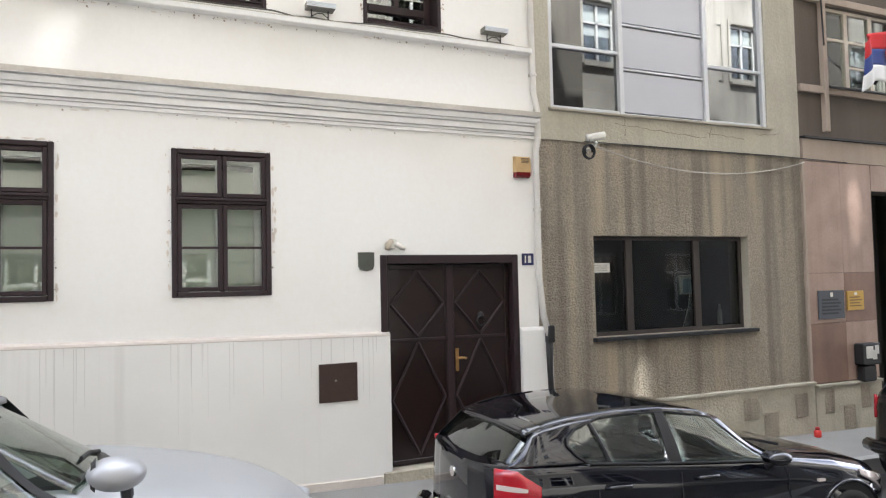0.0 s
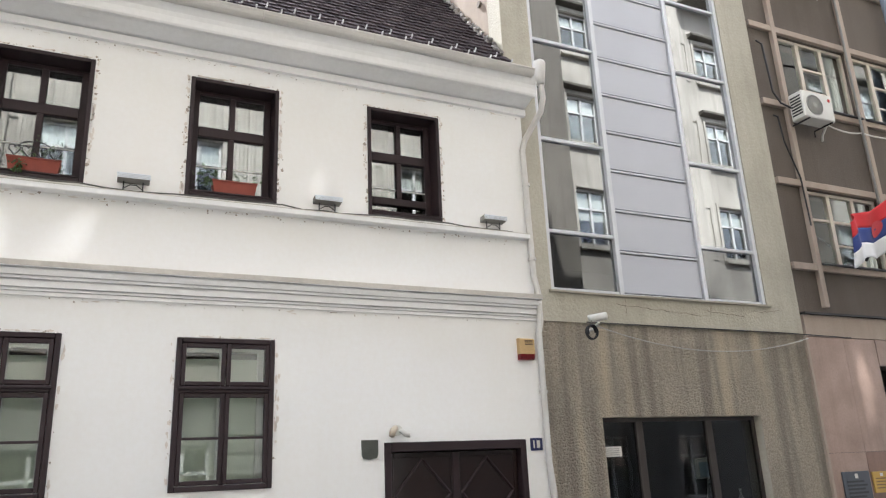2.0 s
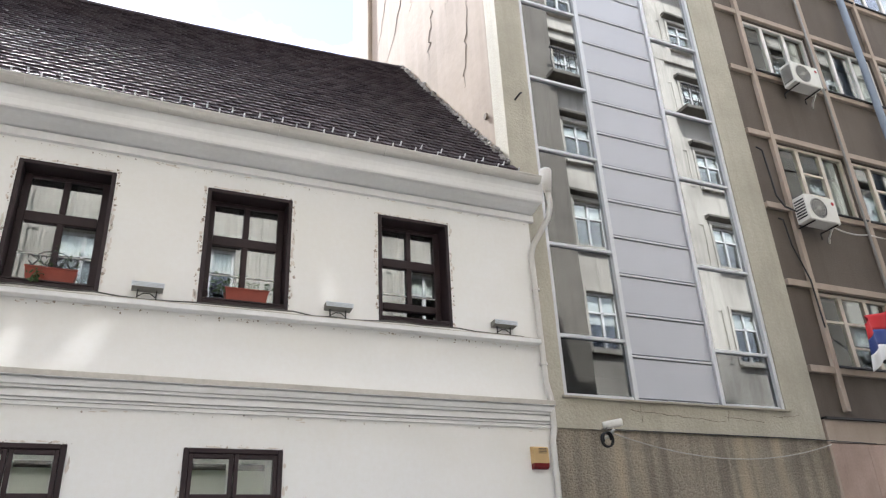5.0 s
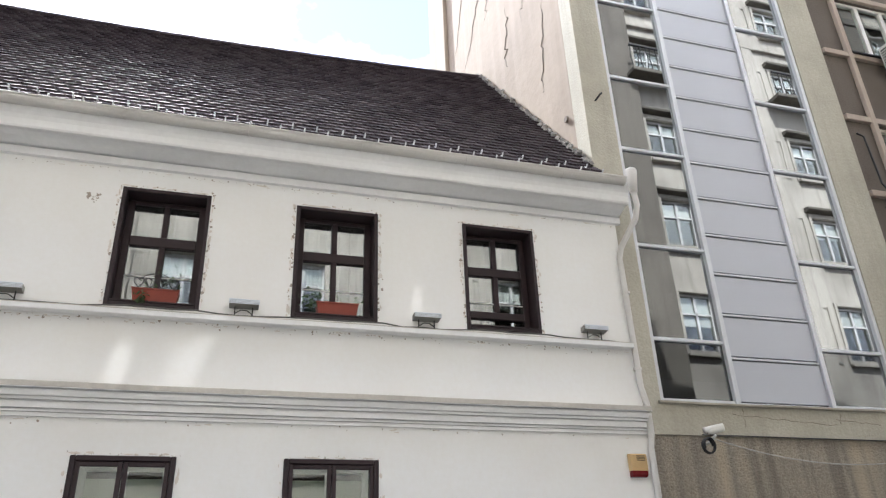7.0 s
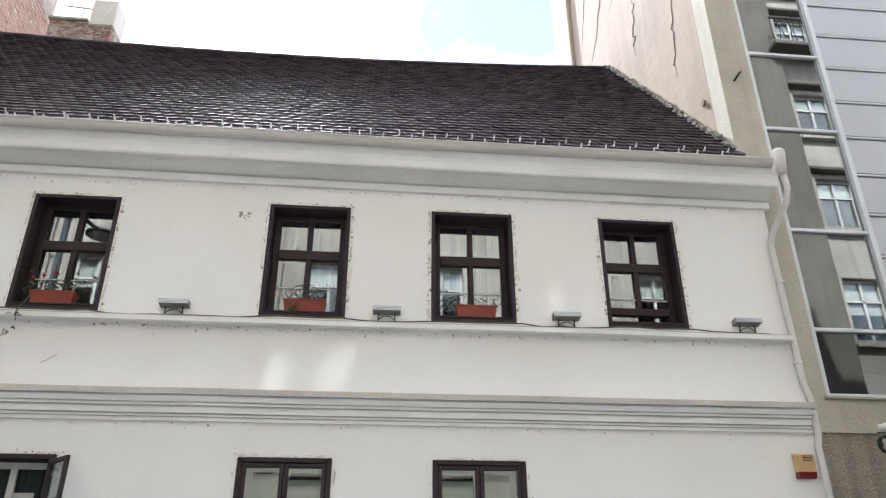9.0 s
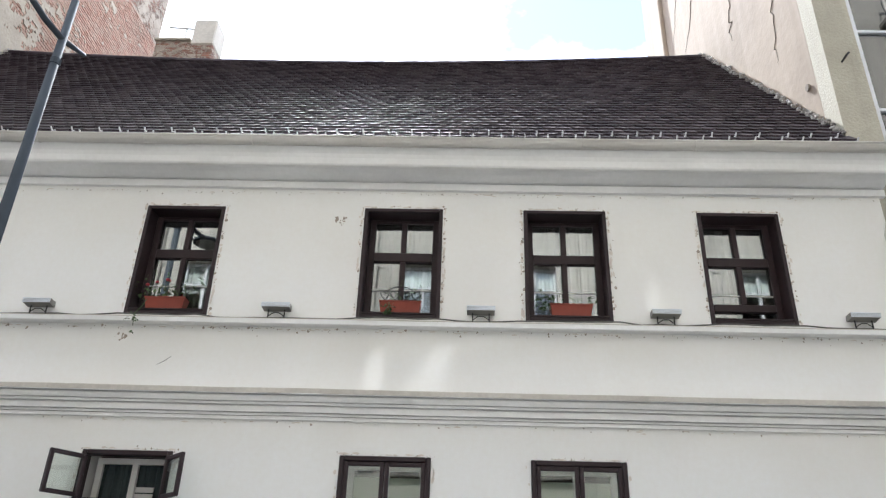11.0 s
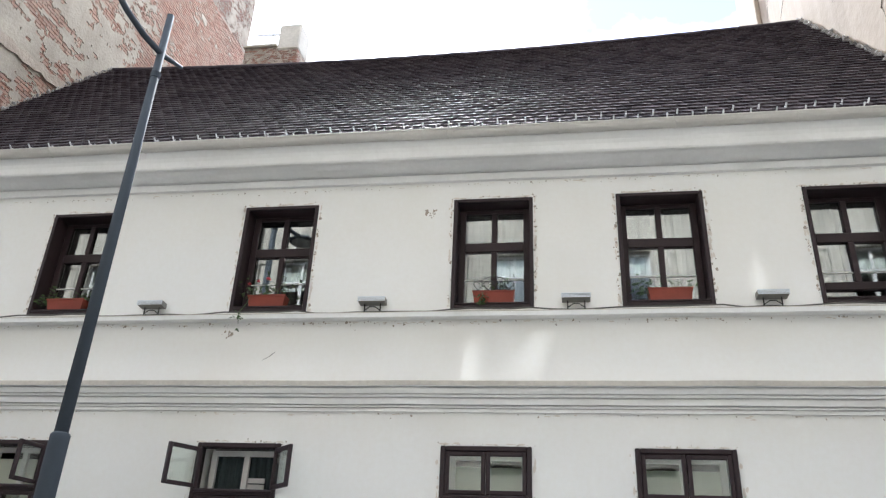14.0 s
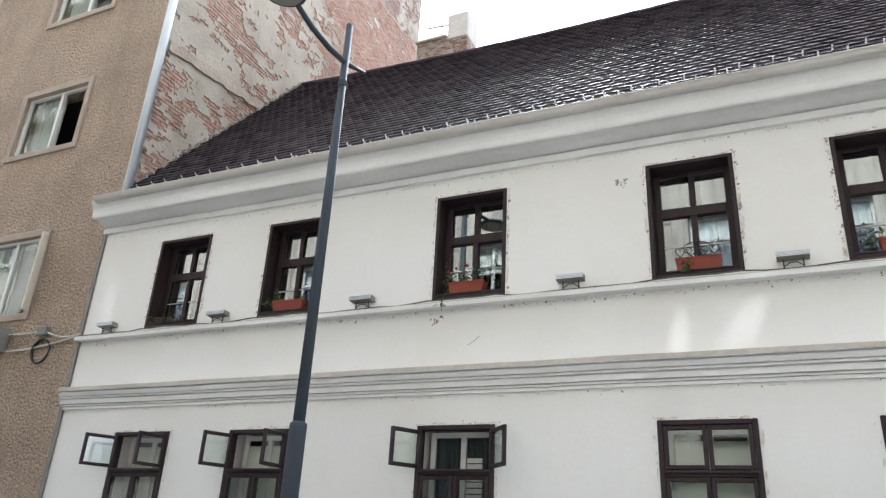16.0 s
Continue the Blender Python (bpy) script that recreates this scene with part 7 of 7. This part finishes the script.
for x0, z0, x1, z1 in ((5.35, 4.14, 6.0, 4.10), (6.0, 4.10, 6.9, 4.05), (6.9, 4.12, 7.6, 4.08), (7.0, 4.2, 6.95, 4.08), (5.52, 4.22, 5.5, 3.98), (7.8, 4.16, 8.3, 4.19)):
    seq = [(x0 + (x1 - x0) * k / 9 + rnd_.uniform(-0.012, 0.012), 0.0115, z0 + (z1 - z0) * k / 9 + rnd_.uniform(-0.012, 0.012)) for k in range(10)]
    gpart("crack", tube(seq, [0.0016 + 0.0022 * rnd_.random() for _ in seq], 4), CRACK)
gpart("wall_anchor", tube([(GX0 + 0.02, 0.55, 8.65), (GX0 - 0.03, 0.55, 8.65)], 0.05, 8), CRACK)


def plaster_cover(y, z):
    """How surely the old plaster still holds at a place of the brick party wall: above 0 it does."""
    line = 10.3 + 0.13 * y
    v = 0.75 * noise.fractal((y * 0.55, z * 0.75, 3.3), 0.9, 2.0, 4) + 0.8 * noise.fractal((y * 2.6, z * 5.0, 9.1), 0.6, 2.1, 5)
    v += 0.20 if line < z < line + 2.6 else -0.06 if z < line else -0.02
    if z < line and y < 2.4 and z < 9.7:
        v -= 0.16
    return v - 0.62 * min(1.0, max(0.0, (y - 3.6) / 2.2))


def old_plaster():
    """A thin coat with broken edges, where it has not fallen off the bricks."""
    rnd = random.Random(44)
    y0, z0, st, ny, nz = 0.02, 7.0, 0.045, 206, 222
    keep = [[plaster_cover(y0 + (i + 0.5) * st, z0 + (j + 0.5) * st) > 0 for j in range(nz)] for i in range(ny)]
    vid, vs, fs = {}, [], []

    def vert(i, j, back):
        key = (i, j, back)
        if key not in vid:
            r = random.Random(i * 7919 + j)
            y, z = y0 + i * st + (r.uniform(-0.02, 0.02) if 0 < i < ny else 0.0), z0 + j * st + r.uniform(-0.02, 0.02)
            vid[key] = len(vs)
            vs.append((-10.079 if back else -10.052 + 0.006 * noise.noise((y * 3, z * 3, 1.0)), y, z))
        return vid[key]

    for i in range(ny):
        for j in range(nz):
            if not keep[i][j]:
                continue
            c = [(i, j), (i + 1, j), (i + 1, j + 1), (i, j + 1)]
            fs.append(tuple(vert(a, b, 0) for a, b in c))
            for k, (di, dj) in enumerate(((0, -1), (1, 0), (0, 1), (-1, 0))):
                u, w = i + di, j + dj
                if not (0 <= u < ny and 0 <= w < nz) or not keep[u][w]:
                    a, b = c[k], c[(k + 1) % 4]
                    fs.append((vert(*a, 0), vert(*a, 1), vert(*b, 1), vert(*b, 0)))
    return [tuple(sinv @ Vector(v)) for v in vs], fs


def lay_bricks():
    rnd = random.Random(45)
    a, b, d = 0.116, 0.0325, 0.02
    shape = [(-d, -a, -b), (-d, a, -b), (-d, a, b), (-d, -a, b), (0, -a + 0.006, -b + 0.005), (0, a - 0.006, -b + 0.005), (0, a - 0.006, b - 0.005), (0, -a + 0.006, b - 0.005)]
    faces = [(4, 5, 6, 7), (0, 1, 5, 4), (1, 2, 6, 5), (2, 3, 7, 6), (3, 0, 4, 7)]
    one = bpy.data.meshes.new("brick")
    one.from_pydata(shape, [], faces)
    one.materials.append(OLD_BRICK)
    vs, fs, picked = [], [], 0
    for r in range(132):
        z = 7.05 + r * 0.0755
        for c in range(38):
            y = 0.14 + c * 0.247 + (0.1235 if r % 2 else 0.0)
            if y > 9.2 or all(plaster_cover(y + e, z + f) > 0.12 for e in (-0.1, 0, 0.1) for f in (-0.02, 0.02)):
                continue
            m = sinv @ Matrix.Translation((-10.063 + rnd.uniform(-0.006, 0.004), y + rnd.uniform(-0.004, 0.004), z + rnd.uniform(-0.003, 0.003))) @ Euler((rnd.uniform(-0.015, 0.015), 0, rnd.uniform(-0.02, 0.02))).to_matrix().to_4x4()
            if picked < 300 and y < 4.2 and 7.6 + 1.1 * (y - 0.4) < z < 11.5 + 0.4 * y:
                o = new("brick", one)
                o.parent, o.matrix_basis = firewall, m
                picked += 1
            else:
                k = len(vs)
                vs += [tuple(m @ Vector(v)) for v in shape]
                fs += [tuple(i + k for i in f) for f in faces]
    for name, (v, f), mt in (("brick_field", (vs, fs), OLD_BRICK), ("plaster_coat", old_plaster(), OLD_PLASTER)):
        me = bpy.data.meshes.new(name)
        me.from_pydata(v, [], f)
        me.materials.append(mt)
        o = new(name, me)
        o.parent, o["kind"] = firewall, "stuff"


spart("old_roofline", patch(lambda u, v, t: Vector((-10.040 + t, 0.05 + 2.95 * u, 10.26 + 0.36 * u + 0.2 * v + 0.07 * noise.noise((u * 14, v, 7.0)))), 40, 2, 0.03), surface("old_tan_plaster", (0.44, 0.37, 0.295), (0.26, 0.21, 0.165), 0.95, 12, 1.5, 0.7, 0.6, 0.02, fine_amount=0.4), "tan plaster trace of an older roof")

# ---- snow guards and tiles of the roof ----
EXPO, TW = 0.16, 0.18
K = math.hypot(1, SLOPE)
UPV, NRM = Vector((0, 1 / K, SLOPE / K)), Vector((0, -SLOPE / K, 1 / K))


def tile_verts():
    w, t, ln = TW / 2 - 0.004, 0.02, 0.28
    out = [(-w, ln), (-w, 0.07), (-w, 0.045), (-w * 0.62, 0.012), (0, 0), (w * 0.62, 0.012), (w, 0.045), (w, 0.07), (w, ln)]
    rise = [0, 0, 0.002, 0.0045, 0.005, 0.0045, 0.002, 0, 0]
    vs = [Vector((x, d, t + h)) for (x, d), h in zip(out, rise)] + [Vector((x, d, 0)) for x, d in out]
    n = len(out)
    return vs, [(8, 7, 1, 0), (7, 6, 5, 4, 3, 2, 1), tuple(range(n, 2 * n))] + [(i, (i + 1) % n, (i + 1) % n + n, i + n) for i in range(n)]


def tile_matrix(row, col, rnd):
    x = RX0 + 0.05 + TW * (col + 0.5 * (row % 2)) + rnd.uniform(-0.004, 0.004)
    y = RY0 + 0.035 + EXPO * row / K
    p = roof_point(x, y, 0.034 + rnd.uniform(-0.001, 0.002)) + UPV * rnd.uniform(-0.004, 0.004)
    up = (roof_point(x, y + 0.4) - roof_point(x, y)).normalized()
    lift = radians(-6.3 + rnd.uniform(-0.35, 0.35))
    side = Vector((1, 0, 0))
    nrm = side.cross(up).normalized()
    m = Matrix((side, up, nrm)).transposed()
    return Matrix.Translation(p) @ m.to_4x4() @ Matrix.Rotation(lift, 4, "X") @ Matrix.Rotation(rnd.uniform(-0.012, 0.012), 4, "Z")


def lay_tiles():
    rnd = random.Random(2)
    vs, fs = tile_verts()
    one = bpy.data.meshes.new("roof_tile")
    one.from_pydata([tuple(v) for v in vs], [], fs)
    one.materials.append(TILE)
    allv, allf = [], []
    rows, cols = int((RY1 - RY0) * K / EXPO), int((RX1 - RX0 - 0.1) / TW)
    for r in range(rows):
        for c in range(cols + 1):
            if RX0 + 0.05 + TW * (c + 0.5 * (r % 2)) > RX1 - 0.05:
                continue
            m = tile_matrix(r, c, rnd)
            if r < 4 and c >= cols - 72:
                o = new("roof_tile", one)
                o.parent = roof
                o.matrix_basis = inv @ m
            else:
                k = len(allv)
                allv += [tuple(inv @ (m @ v)) for v in vs]
                allf += [tuple(i + k for i in f) for f in fs]
    me = bpy.data.meshes.new("tile_field")
    me.from_pydata(allv, [], allf)
    me.materials.append(TILE)
    o = new("tile_field", me)
    o.parent = roof
    o["kind"] = "stuff"


def guards():
    bm = bmesh.new()
    box(bm, -0.009, 0.009, -0.003, 0.003, 0.0, 0.06)
    box(bm, -0.009, 0.009, 0.003, 0.04, 0.0, 0.004)
    me = bpy.data.meshes.new("snow_guard")
    bm.to_mesh(me)
    bm.free()
    me.materials.append(plain("bright_zinc", (0.52, 0.52, 0.53), 0.6, 0.2))
    rnd = random.Random(6)
    for row, off in ((1.7, 0.0), (2.8, 0.15)):
        for k in range(47):
            x = RX0 + 0.2 + off + k * 0.298 + rnd.uniform(-0.03, 0.03)
            if x > RX1 - 0.05:
                continue
            o = new("snow_guard", me)
            o.parent = roof
            p = roof_point(x, RY0 + EXPO * row / K, 0.052)
            m = Matrix((Vector((1, 0, 0)), UPV, NRM)).transposed().to_4x4()
            o.matrix_basis = inv @ (Matrix.Translation(p) @ m)


def ridge_tiles():
    rnd = random.Random(12)
    k = 0
    x = RX0 + 0.05
    while x < RX1 - 0.1:
        bm = bmesh.new()
        n = 8
        p = roof_point(x, RY1)
        ra, rb = [], []
        for t in (0, 1):
            for s, r in ((0, 0.10), (1, 0.085)):
                (ra if t == 0 else rb).append([bm.verts.new((x + 0.36 * t, RY1 + r * math.cos(a), (p.z if t == 0 else roof_point(x + 0.36, RY1).z) - 0.03 + r * math.sin(a) + 0.004 * (k % 2))) for a in (math.pi * j / n for j in range(n + 1))])
        for j in range(n):
            bm.faces.new((ra[0][j], ra[0][j + 1], rb[0][j + 1], rb[0][j]))
            bm.faces.new((ra[1][j], rb[1][j], rb[1][j + 1], ra[1][j + 1]))
            bm.faces.new((ra[0][j], ra[1][j], ra[1][j + 1], ra[0][j + 1]))
            bm.faces.new((rb[0][j], rb[0][j + 1], rb[1][j + 1], rb[1][j]))
        hpart("ridge_tile", bm, TILE, parent=roof)
        x += 0.345
        k += 1


ridge_tiles()
guards()
lay_tiles()
lay_bricks()
